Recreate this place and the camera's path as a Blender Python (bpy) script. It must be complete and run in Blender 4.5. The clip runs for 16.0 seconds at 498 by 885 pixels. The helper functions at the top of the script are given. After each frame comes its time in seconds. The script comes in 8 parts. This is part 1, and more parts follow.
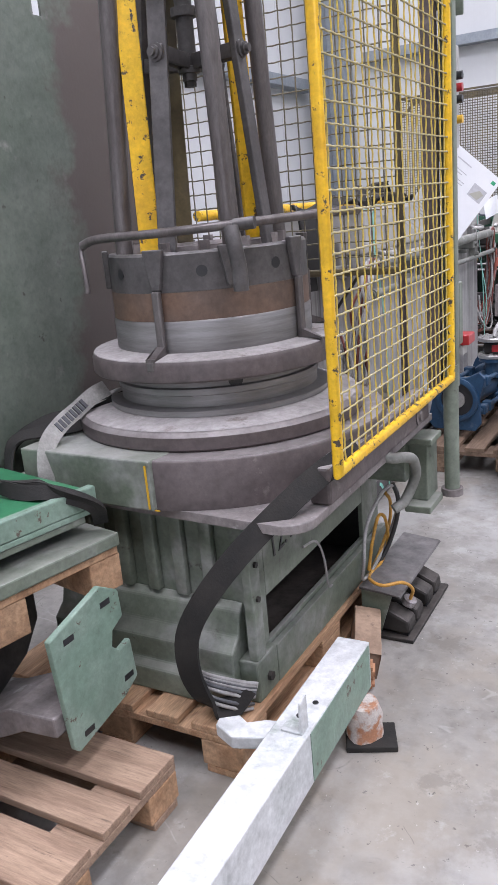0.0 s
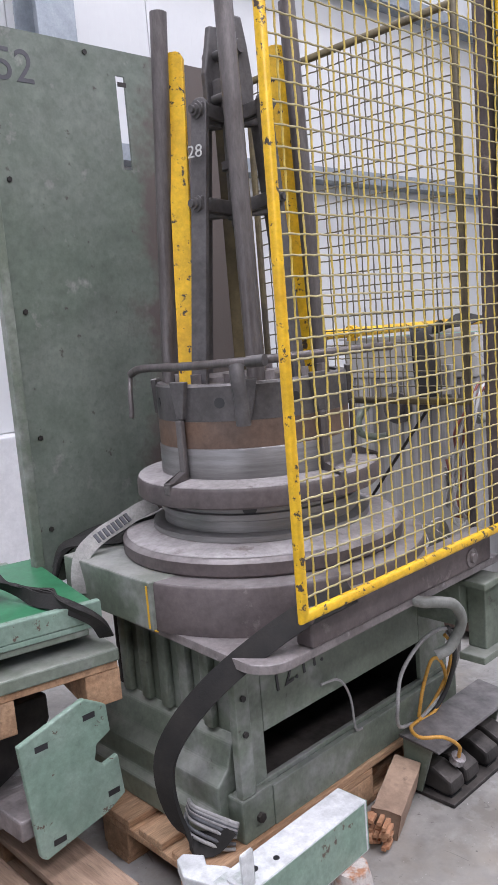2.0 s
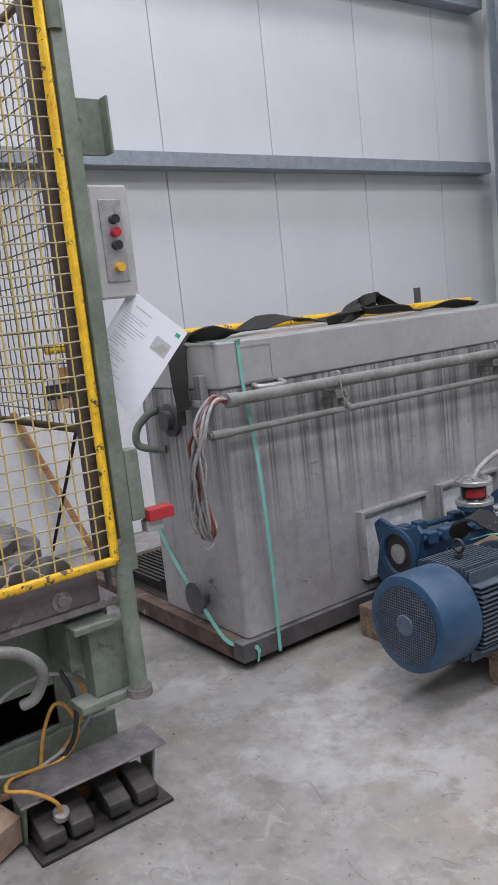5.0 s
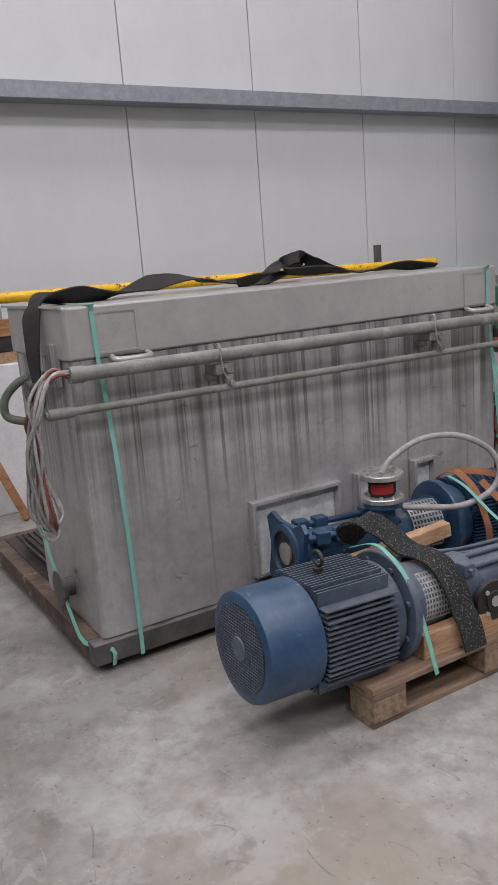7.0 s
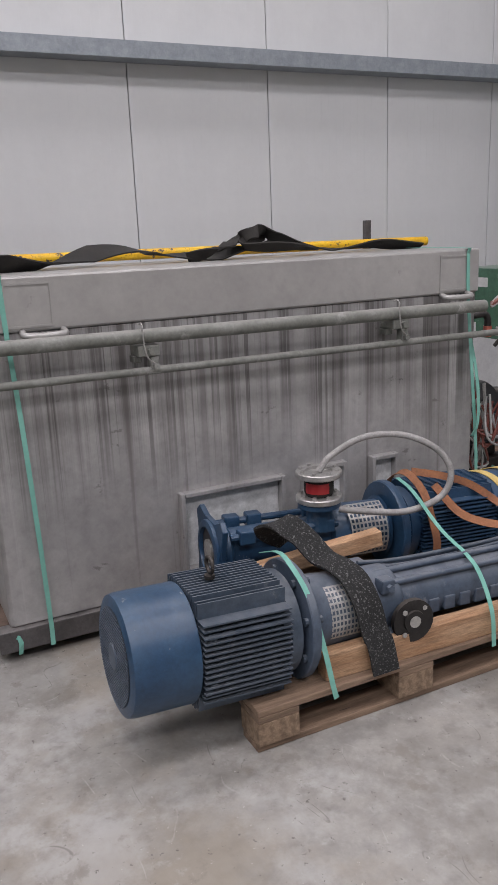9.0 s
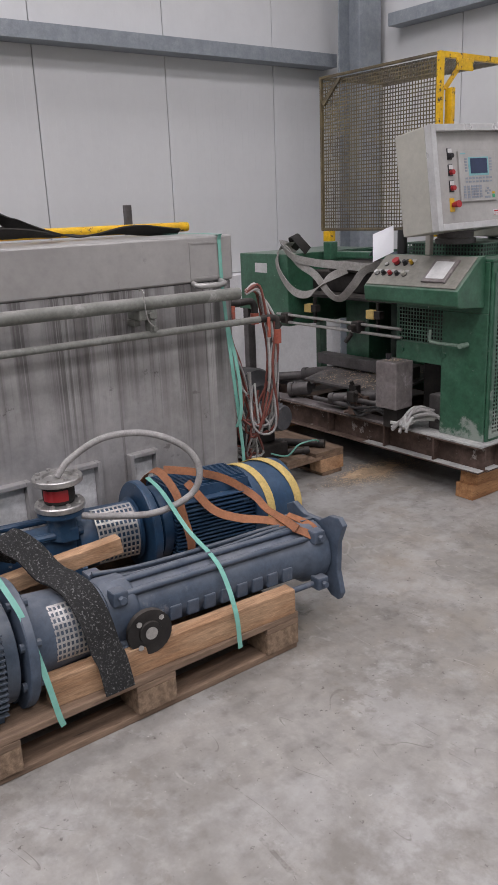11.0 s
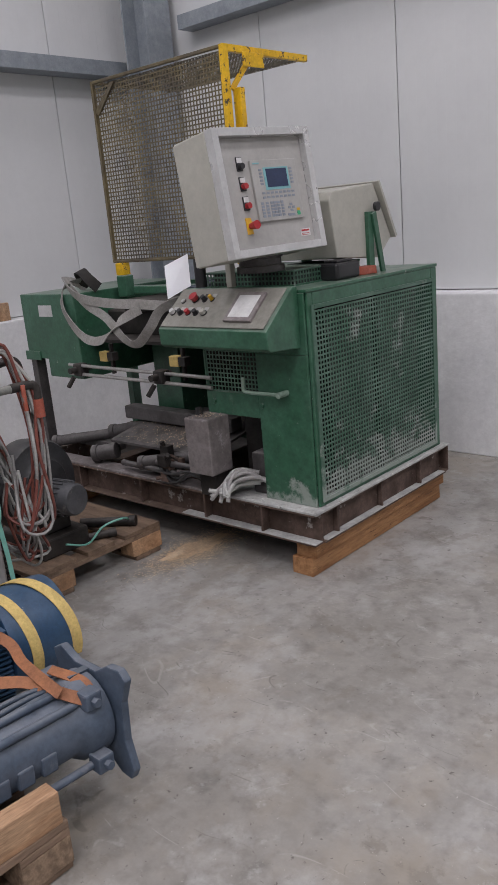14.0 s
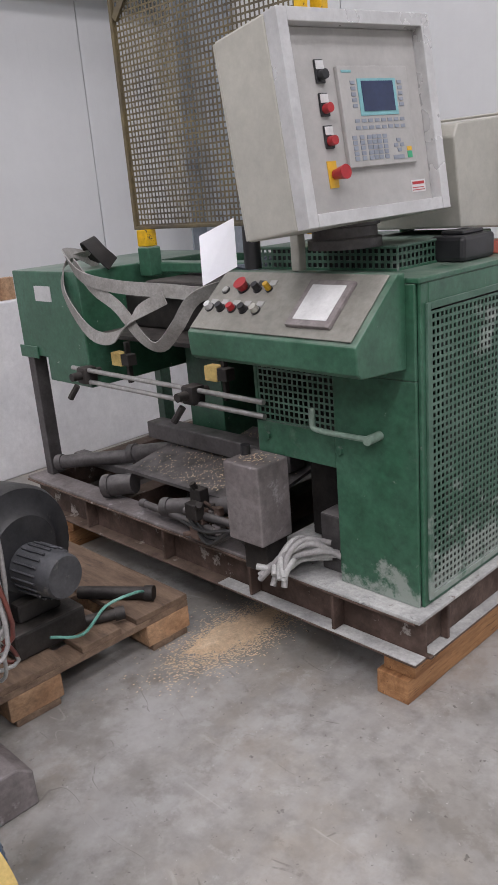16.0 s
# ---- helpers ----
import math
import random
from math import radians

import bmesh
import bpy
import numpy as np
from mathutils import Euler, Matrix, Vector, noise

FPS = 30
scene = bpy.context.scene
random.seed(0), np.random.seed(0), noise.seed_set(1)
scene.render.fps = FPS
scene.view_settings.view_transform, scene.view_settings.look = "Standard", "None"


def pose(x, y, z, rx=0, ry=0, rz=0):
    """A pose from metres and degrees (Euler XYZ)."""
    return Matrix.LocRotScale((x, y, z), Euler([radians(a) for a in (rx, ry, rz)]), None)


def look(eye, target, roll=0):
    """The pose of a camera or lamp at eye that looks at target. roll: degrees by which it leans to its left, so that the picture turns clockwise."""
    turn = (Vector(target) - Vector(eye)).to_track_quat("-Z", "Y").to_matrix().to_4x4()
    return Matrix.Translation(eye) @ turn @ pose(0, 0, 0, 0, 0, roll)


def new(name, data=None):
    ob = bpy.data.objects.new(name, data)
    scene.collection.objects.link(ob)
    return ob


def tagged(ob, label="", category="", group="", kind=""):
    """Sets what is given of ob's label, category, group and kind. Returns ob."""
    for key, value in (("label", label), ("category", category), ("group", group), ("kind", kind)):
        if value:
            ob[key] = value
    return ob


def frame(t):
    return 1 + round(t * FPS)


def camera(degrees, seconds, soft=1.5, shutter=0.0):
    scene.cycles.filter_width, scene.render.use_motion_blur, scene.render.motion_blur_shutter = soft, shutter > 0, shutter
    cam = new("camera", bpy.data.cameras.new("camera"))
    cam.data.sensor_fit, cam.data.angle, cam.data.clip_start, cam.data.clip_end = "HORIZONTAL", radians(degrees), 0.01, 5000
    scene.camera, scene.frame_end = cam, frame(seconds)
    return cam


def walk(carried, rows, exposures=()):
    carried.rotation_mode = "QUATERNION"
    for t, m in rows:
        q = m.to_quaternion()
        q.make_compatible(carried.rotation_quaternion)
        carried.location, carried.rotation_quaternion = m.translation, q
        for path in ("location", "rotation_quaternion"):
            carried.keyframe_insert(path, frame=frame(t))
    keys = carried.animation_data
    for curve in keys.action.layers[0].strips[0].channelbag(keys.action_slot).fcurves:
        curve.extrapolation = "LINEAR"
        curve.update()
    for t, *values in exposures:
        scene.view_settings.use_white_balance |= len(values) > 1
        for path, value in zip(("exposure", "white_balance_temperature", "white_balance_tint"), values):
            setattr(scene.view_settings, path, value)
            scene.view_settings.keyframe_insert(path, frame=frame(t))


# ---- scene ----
cam = camera(34.9, 16.0, soft=0.9)
PATH = [
    (0, (-0.004, -0.01, 1.448), (-0.965, 1.65, 0.881), -5.2),
    (0.5, (0.139, -0.024, 1.455), (-1.002, 1.514, 0.88), -7.0),
    (1, (0.231, 0.056, 1.486), (-1.018, 1.551, 1.036), -6.8),
    (1.5, (0.341, 0.24, 1.504), (-0.98, 1.705, 1.169), -4.5),
    (2, (0.482, 0.35, 1.511), (-0.953, 1.711, 1.213), -4.6),
    (2.5, (0.719, 0.449, 1.53), (-0.806, 1.713, 1.249), -4.7),
    (3, (0.888, 0.628, 1.503), (-0.599, 1.935, 1.221), -4.7),
    (3.5, (0.981, 0.871, 1.506), (-0.486, 2.2, 1.221), -4.7),
    (4, (1.129, 1.131, 1.51), (-0.377, 2.414, 1.215), -5.7),
    (4.5, (1.251, 1.388, 1.506), (-0.317, 2.594, 1.209), -6.6),
    (7, (1.398, 2.534, 1.497), (-0.279, 3.527, 1.052), -4.5),
    (7.5, (1.37, 2.667, 1.486), (-0.289, 3.676, 1.005), -4.21),
    (8, (1.407, 2.812, 1.505), (-0.293, 3.735, 0.998), -3.1),
    (8.2, (1.42, 2.862, 1.499), (-0.326, 3.694, 0.987), -2.5),
    (10.3, (1.463, 3.425, 1.516), (-0.198, 4.376, 0.935), -1.7),
    (10.5, (1.465, 3.453, 1.516), (-0.163, 4.456, 0.931), -1.8),
    (11, (1.5, 3.512, 1.495), (-0.028, 4.67, 0.926), -2.4),
    (11.5, (1.54, 3.53, 1.522), (0.081, 4.778, 0.961), -2.9),
    (12, (1.561, 3.567, 1.514), (0.19, 4.917, 0.97), -3.2),
    (12.5, (1.54, 3.655, 1.503), (0.234, 5.07, 0.963), -3.9),
    (13, (1.378, 3.84, 1.5), (0.149, 5.32, 0.955), -4.5),
    (13.5, (1.225, 4.026, 1.483), (-0.006, 5.506, 0.941), -5.2),
    (14, (1.088, 4.29, 1.489), (-0.218, 5.706, 0.951), -5.2),
    (14.5, (0.946, 4.499, 1.467), (-0.425, 5.851, 0.923), -4.9),
    (15, (0.708, 4.707, 1.452), (-0.664, 6.046, 0.882), -4.9),
    (15.5, (0.492, 4.897, 1.442), (-0.884, 6.219, 0.845), -4.7),
    (16, (0.279, 5.103, 1.453), (-1.102, 6.415, 0.843), -4.8),
]
LAMP = 168.0
SOUTH, EAST = 80.0, 30.0
EXPOSURES = [(0.0, -0.02, 6000, 11), (2.0, -0.08, 6000, 11), (3.0, -0.38, 6000, 11), (4.7, -0.45, 6000, 8), (7.0, -0.64, 6450, 9), (12.0, -0.62, 6480, 10), (14.0, -0.75, 6400, 10), (15.0, -0.42, 6400, 10), (16.0, -0.34, 6400, 10)]
walk(cam, [(t, look(eye, target, roll)) for t, eye, target, roll in PATH], EXPOSURES)

# ---- world and light ----
world = bpy.data.worlds.new("sky")
scene.world = world
world.use_nodes = True
wn = world.node_tree.nodes
sky = wn.new("ShaderNodeTexSky")
sky.sky_type, sky.sun_disc = "NISHITA", False
sky.sun_elevation, sky.sun_rotation = radians(48), radians(120)
world.node_tree.links.new(sky.outputs[0], wn["Background"].inputs[0])
wn["Background"].inputs[1].default_value = 0.10


def assumed_daylight_lamp(x, y, sx, sy, watts, z=6.85, colour=(1.0, 0.945, 0.985)):
    """A rectangular area lamp for assumed daylight from an unseen source."""
    lamp = bpy.data.lights.new("assumed_daylight", "AREA")
    lamp.shape, lamp.size, lamp.size_y, lamp.energy, lamp.color = "RECTANGLE", sx, sy, watts, colour
    ob = new("assumed_daylight", lamp)
    ob.matrix_basis = pose(x, y, z)
    return ob


# assumed, unseen rooflights; the row at y = -1.6 brightens the near floor
OVERHEAD_LAMPS = [(-2.2, -1.6), (1.6, -1.6), (5.0, -1.6), (-2.2, 2.4), (-2.2, 6.2), (1.6, 2.4), (1.6, 6.2), (5.0, 2.4), (5.0, 6.2)]
for lx, ly in OVERHEAD_LAMPS:
    assumed_daylight_lamp(lx, ly, 1.1, 2.6, LAMP * (0.75 if lx < 0 and ly > 0 else 1.15) * (0.85 if ly > 5 else 1.15))
# fill lamps at gates that are unseen and added in the south and east walls
for gx, gy, turn, watts in ((0.5, -6.1, 0, SOUTH), (8.1, 2.5, 90, EAST)):
    fill_lamp = assumed_daylight_lamp(gx, gy, 4.0, 4.2, watts, 2.15)
    fill_lamp.matrix_basis = pose(gx, gy, 2.15, 90, 0, turn)

# ---- mesh helpers ----
ORG = {}
SHIFT = Vector((0, 0, 0))   # moves the things of one group together


def thing(name, loc=(0, 0, 0), label="", category="", group="", kind=""):
    ob = new(name)
    ob.empty_display_size = 0.1
    ob.location = Vector(loc) + SHIFT
    ORG[ob] = Vector(loc)
    return tagged(ob, label, category, group, kind)


def part(name, bm, material, parent=None, label="", smooth=None, bevel=0.0, solid=0.0, m=None):
    """Links a bmesh, built in world places, as one mesh object under a thing or a part."""
    if m is not None:
        bmesh.ops.transform(bm, matrix=m, verts=bm.verts)
    org = ORG.get(parent, Vector((0, 0, 0)))
    bmesh.ops.translate(bm, vec=-org, verts=bm.verts)
    bmesh.ops.recalc_face_normals(bm, faces=bm.faces)
    mesh = bpy.data.meshes.new(name)
    bm.to_mesh(mesh)
    bm.free()
    mesh.materials.append(material)
    ob = new(name, mesh)
    ORG[ob] = org
    if parent is not None:
        ob.parent = parent
    if smooth is not None:
        for f in mesh.polygons:
            f.use_smooth = True
        mesh.set_sharp_from_angle(angle=radians(smooth))
    if solid:
        mod = ob.modifiers.new("thickness", "SOLIDIFY")
        mod.thickness, mod.offset = solid, 0
    if bevel:
        mod = ob.modifiers.new("edges", "BEVEL")
        mod.width, mod.segments, mod.limit_method = bevel, 2, "ANGLE"
    if label:
        ob["label"] = label
    return ob


def solo(name, bm, material, loc, label, category, group="", kind="", **kw):
    """A thing that is one mesh."""
    bmesh.ops.translate(bm, vec=-Vector(loc), verts=bm.verts)
    ob = part(name, bm, material, None, **kw)
    ob.location = Vector(loc) + SHIFT
    ORG[ob] = Vector(loc)
    return tagged(ob, label, category, group, kind)


def piece(name, mesh, material, parent, m):
    """A piece of a thing on shared mesh data, at a world pose."""
    ob = new(name, mesh)
    ob.parent = parent
    ob.matrix_basis = Matrix.Translation(-ORG.get(parent, Vector((0, 0, 0)))) @ m
    return ob


def mesh_of(bm, name, material, smooth=None):
    bmesh.ops.recalc_face_normals(bm, faces=bm.faces)
    mesh = bpy.data.meshes.new(name)
    bm.to_mesh(mesh)
    bm.free()
    mesh.materials.append(material)
    if smooth is not None:
        for f in mesh.polygons:
            f.use_smooth = True
        mesh.set_sharp_from_angle(angle=radians(smooth))
    return mesh


def BM():
    return bmesh.new()


def box(bm, x0, x1, y0, y1, z0, z1, m=None, bev=0.0):
    r = bmesh.ops.create_cube(bm, size=1.0)
    vs = r["verts"]
    for v in vs:
        v.co = Vector(((x0 + x1) / 2 + v.co.x * (x1 - x0), (y0 + y1) / 2 + v.co.y * (y1 - y0), (z0 + z1) / 2 + v.co.z * (z1 - z0)))
    if bev:
        es = list({e for v in vs for e in v.link_edges})
        b = bmesh.ops.bevel(bm, geom=es, offset=bev, segments=2, affect="EDGES", profile=0.5)
        vs = list({v for f in b["faces"] for v in f.verts} | {v for v in vs if v.is_valid})
    if m is not None:
        bmesh.ops.transform(bm, matrix=m, verts=vs)
    return bm


def rod(bm, p0, p1, r, seg=12, r2=None, caps=True):
    p0, p1 = Vector(p0), Vector(p1)
    d = p1 - p0
    q = d.to_track_quat("Z", "Y").to_matrix().to_4x4()
    bmesh.ops.create_cone(bm, cap_ends=caps, segments=seg, radius1=r, radius2=r if r2 is None else r2, depth=d.length,
                          matrix=Matrix.Translation((p0 + p1) / 2) @ q)
    return bm


def spline(pts, n=6):
    """Catmull-Rom points through pts."""
    P = [Vector(p) for p in pts]
    P = [P[0] * 2 - P[1]] + P + [P[-1] * 2 - P[-2]]
    out = []
    for i in range(1, len(P) - 2):
        a, b, c, d = P[i - 1:i + 3]
        for k in range(n):
            t = k / n
            out.append(0.5 * ((2 * b) + (c - a) * t + (2 * a - 5 * b + 4 * c - d) * t * t + (3 * b - a - 3 * c + d) * t ** 3))
    out.append(P[-2])
    return out


def hose(bm, pts, r, seg=8, n=6, smooth=True):
    """A round tube along a path."""
    P = spline(pts, n) if smooth else [Vector(p) for p in pts]
    rings, up = [], Vector((0.3, 0.2, 1)).normalized()
    for i, p in enumerate(P):
        d = (P[min(i + 1, len(P) - 1)] - P[max(i - 1, 0)]).normalized()
        u = up - d * up.dot(d)
        if u.length < 0.05:
            u = Vector((1, 0, 0)) - d * d.x
        u.normalize()
        up = u
        w = d.cross(u)
        rings.append([bm.verts.new(p + r * (math.cos(6.2832 * k / seg) * u + math.sin(6.2832 * k / seg) * w)) for k in range(seg)])
    for a, b in zip(rings, rings[1:]):
        for k in range(seg):
            bm.faces.new((a[k], a[(k + 1) % seg], b[(k + 1) % seg], b[k]))
    bm.faces.new(rings[0])
    bm.faces.new(rings[-1])
    return bm


def ribbon(bm, pts, side, width, thick=0.003, n=6, twist=None):
    """A flat strap along a path; side is the direction of its width, twist turns it along the way (degrees)."""
    P = spline(pts, n)
    rings = []
    for i, p in enumerate(P):
        d = (P[min(i + 1, len(P) - 1)] - P[max(i - 1, 0)]).normalized()
        s = Vector(side)
        s = (s - d * s.dot(d)).normalized()
        if twist:
            k = i / (len(P) - 1) * (len(twist) - 1)
            j = min(int(k), len(twist) - 2)
            s = Matrix.Rotation(radians(twist[j] + (twist[j + 1] - twist[j]) * (k - j)), 3, d) @ s
        nrm = d.cross(s).normalized()
        rings.append([bm.verts.new(p + s * a * width / 2 + nrm * b * thick / 2) for a, b in ((-1, -1), (1, -1), (1, 1), (-1, 1))])
    for a, b in zip(rings, rings[1:]):
        for k in range(4):
            bm.faces.new((a[k], a[(k + 1) % 4], b[(k + 1) % 4], b[k]))
    bm.faces.new(rings[0])
    bm.faces.new(rings[-1])
    return bm


def lathe(bm, profile, p0=(0, 0, 0), axis=(0, 0, 1), seg=48, cap=True):
    """A turned body: profile of (radius, height) along axis from p0."""
    q = Vector(axis).to_track_quat("Z", "Y").to_matrix().to_4x4()
    m = Matrix.Translation(p0) @ q
    rings = []
    for r, h in profile:
        rings.append([bm.verts.new(m @ Vector((r * math.cos(6.2831853 * k / seg), r * math.sin(6.2831853 * k / seg), h))) for k in range(seg)])
    for a, b in zip(rings, rings[1:]):
        for k in range(seg):
            bm.faces.new((a[k], a[(k + 1) % seg], b[(k + 1) % seg], b[k]))
    if cap:
        bm.faces.new(rings[0])
        bm.faces.new(rings[-1])
    return bm


def prism(bm, poly, axis, lo, hi):
    """A flat outline pushed along an axis; poly holds the two other coordinates in order."""
    def at(p, v):
        return {"x": (v, p[0], p[1]), "y": (p[0], v, p[1]), "z": (p[0], p[1], v)}[axis]
    a = [bm.verts.new(at(p, lo)) for p in poly]
    b = [bm.verts.new(at(p, hi)) for p in poly]
    bm.faces.new(a)
    bm.faces.new(b[::-1])
    n = len(poly)
    for k in range(n):
        bm.faces.new((a[k], a[(k + 1) % n], b[(k + 1) % n], b[k]))
    return bm


def quad(bm, a, b, c, d):
    bm.faces.new([bm.verts.new(p) for p in (a, b, c, d)])
    return bm


def perforated(o, u, v, nu, nv, pitch, hole):
    """A sheet with square holes from corner o, nu by nv holes along the unit ways u and v."""
    bm = BM()
    o, u, v = Vector(o), Vector(u), Vector(v)
    g = pitch - hole
    cu, cv = [0.0], [0.0]
    for k in range(nu):
        cu += [k * pitch + g, (k + 1) * pitch]
    for k in range(nv):
        cv += [k * pitch + g, (k + 1) * pitch]
    cu.append(nu * pitch + g)
    cv.append(nv * pitch + g)
    grid = [[bm.verts.new(o + u * a + v * b) for b in cv] for a in cu]
    for i in range(len(cu) - 1):
        for j in range(len(cv) - 1):
            if not (i % 2 and j % 2):
                bm.faces.new((grid[i][j], grid[i + 1][j], grid[i + 1][j + 1], grid[i][j + 1]))
    return bm


def slab_with_hole(bm, axis, lo, hi, outer, hole):
    """A plate along an axis with one rectangular hole; outer and hole are (a0, a1, b0, b1)."""
    a0, a1, b0, b1 = outer
    c0, c1, d0, d1 = hole
    def bx(p0, p1, q0, q1):
        if p1 - p0 < 1e-5 or q1 - q0 < 1e-5:
            return
        r = {"x": (lo, hi, p0, p1, q0, q1), "y": (p0, p1, lo, hi, q0, q1), "z": (p0, p1, q0, q1, lo, hi)}[axis]
        box(bm, *r)
    bx(a0, c0, b0, b1)
    bx(c1, a1, b0, b1)
    bx(c0, c1, b0, d0)
    bx(c0, c1, d1, b1)
    return bm


def bolt(bm, p, way, r=0.008, h=0.008):
    rod(bm, Vector(p), Vector(p) + Vector(way).normalized() * h, r, 6)
    return bm


def text_mesh(body, size, depth=0.0008):
    curve = bpy.data.curves.new("text", "FONT")
    curve.body, curve.size, curve.extrude, curve.align_x, curve.align_y = body, size, depth, "CENTER", "CENTER"
    tmp = new("text_tmp", curve)
    dg = bpy.context.evaluated_depsgraph_get()
    mesh = bpy.data.meshes.new_from_object(tmp.evaluated_get(dg))
    bpy.data.objects.remove(tmp)
    bm = BM()
    bm.from_mesh(mesh)
    return bm


# ---- materials ----
def mat(name, base, second=None, rough=0.6, metal=0.0, scale=6.0, low=0.4, high=0.65, stretch=(1, 1, 1), fine=60.0, fine_amount=0.12,
        spots=None, spot_scale=14.0, spot_at=0.62, spot_soft=0.05, bump=0.15, bump_scale=90.0, rough_var=0.12, per_object=0.0, wear=None, mottle=0.2, dust=None, dust_amount=0.6):
    """A painted, metal, wood or stone surface: two tones, fine grain, spots of wear or dirt, bump."""
    m = bpy.data.materials.new(name)
    m.use_nodes = True
    nt = m.node_tree
    N, L = nt.nodes, nt.links
    b = N["Principled BSDF"]
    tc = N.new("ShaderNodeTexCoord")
    mp = N.new("ShaderNodeMapping")
    mp.inputs["Scale"].default_value = stretch
    L.new(tc.outputs["Object"], mp.inputs[0])
    vec = mp.outputs[0]
    if per_object:
        oi = N.new("ShaderNodeObjectInfo")
        ad = N.new("ShaderNodeVectorMath")
        ad.operation = "MULTIPLY_ADD"
        cmb = N.new("ShaderNodeCombineXYZ")
        for k in range(3):
            L.new(oi.outputs["Random"], cmb.inputs[k])
        L.new(cmb.outputs[0], ad.inputs[0])
        ad.inputs[1].default_value = (17, 23, 31)
        L.new(vec, ad.inputs[2])
        vec = ad.outputs[0]

    def nz(s, detail=4.0, rgh=0.55):
        n = N.new("ShaderNodeTexNoise")
        n.inputs["Scale"].default_value, n.inputs["Detail"].default_value, n.inputs["Roughness"].default_value = s, detail, rgh
        L.new(vec, n.inputs["Vector"])
        return n.outputs["Fac"]

    def ramp(src, a, z):
        r = N.new("ShaderNodeMapRange")
        r.inputs["From Min"].default_value, r.inputs["From Max"].default_value = a, z
        L.new(src, r.inputs["Value"])
        return r.outputs[0]

    def mix(fac, a, z, blend="MIX"):
        x = N.new("ShaderNodeMix")
        x.data_type, x.blend_type = "RGBA", blend
        for sock, val in ((x.inputs["Factor"], fac), (x.inputs["A"], a), (x.inputs["B"], z)):
            if isinstance(val, (int, float)):
                sock.default_value = val
            elif isinstance(val, tuple):
                sock.default_value = (*val[:3], 1)
            else:
                L.new(val, sock)
        return x.outputs["Result"]

    big = nz(scale)
    second = second or tuple(c * 0.72 for c in base)
    col = mix(ramp(big, low, high), tuple(base), tuple(second))
    grain = nz(fine, 3.0)
    dark = tuple(c * 0.45 for c in base)
    col = mix(ramp(grain, 0.5, 0.9), col, mix(fine_amount * 4 if fine_amount < 0.25 else 1.0, col, dark))
    if spots:
        s = nz(spot_scale, 6.0, 0.7)
        col = mix(ramp(s, spot_at, spot_at + spot_soft), col, tuple(spots))
    if wear:
        s = nz(wear[1], 5.0, 0.65)
        col = mix(ramp(s, wear[2], wear[2] + wear[3]), col, tuple(wear[0]))
    if mottle:
        # crisp uneven soiling at two sizes
        for sc, amount in ((scale * 3.3, mottle), (scale * 11.0, mottle * 0.8)):
            r = N.new("ShaderNodeMapRange")
            r.inputs["From Min"].default_value, r.inputs["From Max"].default_value = 0.34, 0.66
            r.inputs["To Min"].default_value, r.inputs["To Max"].default_value = 1 - amount, 1 + amount * 0.55
            L.new(nz(sc, 8.0, 0.72), r.inputs["Value"])
            hm = N.new("ShaderNodeHueSaturation")
            L.new(r.outputs[0], hm.inputs["Value"])
            L.new(col, hm.inputs["Color"])
            col = hm.outputs[0]
    if dust:
        # settled dust on upward faces, thinned by an uneven field
        sp = N.new("ShaderNodeSeparateXYZ")
        L.new(tc.outputs["Normal"], sp.inputs[0])
        up = N.new("ShaderNodeMapRange")
        up.inputs["From Min"].default_value, up.inputs["From Max"].default_value, up.inputs["To Max"].default_value = 0.3, 0.95, dust_amount
        L.new(sp.outputs["Z"], up.inputs["Value"])
        mu = N.new("ShaderNodeMath")
        mu.operation = "MULTIPLY"
        L.new(up.outputs[0], mu.inputs[0])
        L.new(ramp(nz(scale * 1.7, 7.0, 0.65), 0.3, 0.62), mu.inputs[1])
        col = mix(mu.outputs[0], col, tuple(dust))
    if per_object:
        hv = N.new("ShaderNodeHueSaturation")
        r = N.new("ShaderNodeMapRange")
        r.inputs["To Min"].default_value, r.inputs["To Max"].default_value = 1 - per_object, 1 + per_object
        L.new(oi.outputs["Random"], r.inputs["Value"])
        L.new(r.outputs[0], hv.inputs["Value"])
        L.new(col, hv.inputs["Color"])
        col = hv.outputs[0]
    L.new(col, b.inputs["Base Color"])
    rr = N.new("ShaderNodeMapRange")
    rr.inputs["To Min"].default_value, rr.inputs["To Max"].default_value = max(0.03, rough - rough_var), min(1, rough + rough_var)
    L.new(big, rr.inputs["Value"])
    L.new(rr.outputs[0], b.inputs["Roughness"])
    b.inputs["Metallic"].default_value = metal
    if bump:
        bp = N.new("ShaderNodeBump")
        bp.inputs["Strength"].default_value, bp.inputs["Distance"].default_value = bump, 0.004
        L.new(nz(bump_scale, 4.0), bp.inputs["Height"])
        L.new(bp.outputs[0], b.inputs["Normal"])
    return m


def plain(name, colour, rough=0.5, metal=0.0):
    return mat(name, colour, tuple(c * 0.85 for c in colour), rough=rough, metal=metal, scale=12, fine_amount=0.06, bump=0.05, mottle=0.08)


M_CONCRETE = mat("concrete_floor", (0.262, 0.247, 0.224), (0.325, 0.311, 0.288), rough=0.5, scale=1.6, low=0.4, high=0.62, fine=14, fine_amount=0.2,
                 spots=(0.35, 0.34, 0.322), spot_scale=4.0, spot_at=0.55, spot_soft=0.12, bump=0.16, bump_scale=60, rough_var=0.15, wear=((0.14, 0.125, 0.11), 26.0, 0.69, 0.04), mottle=0.15)


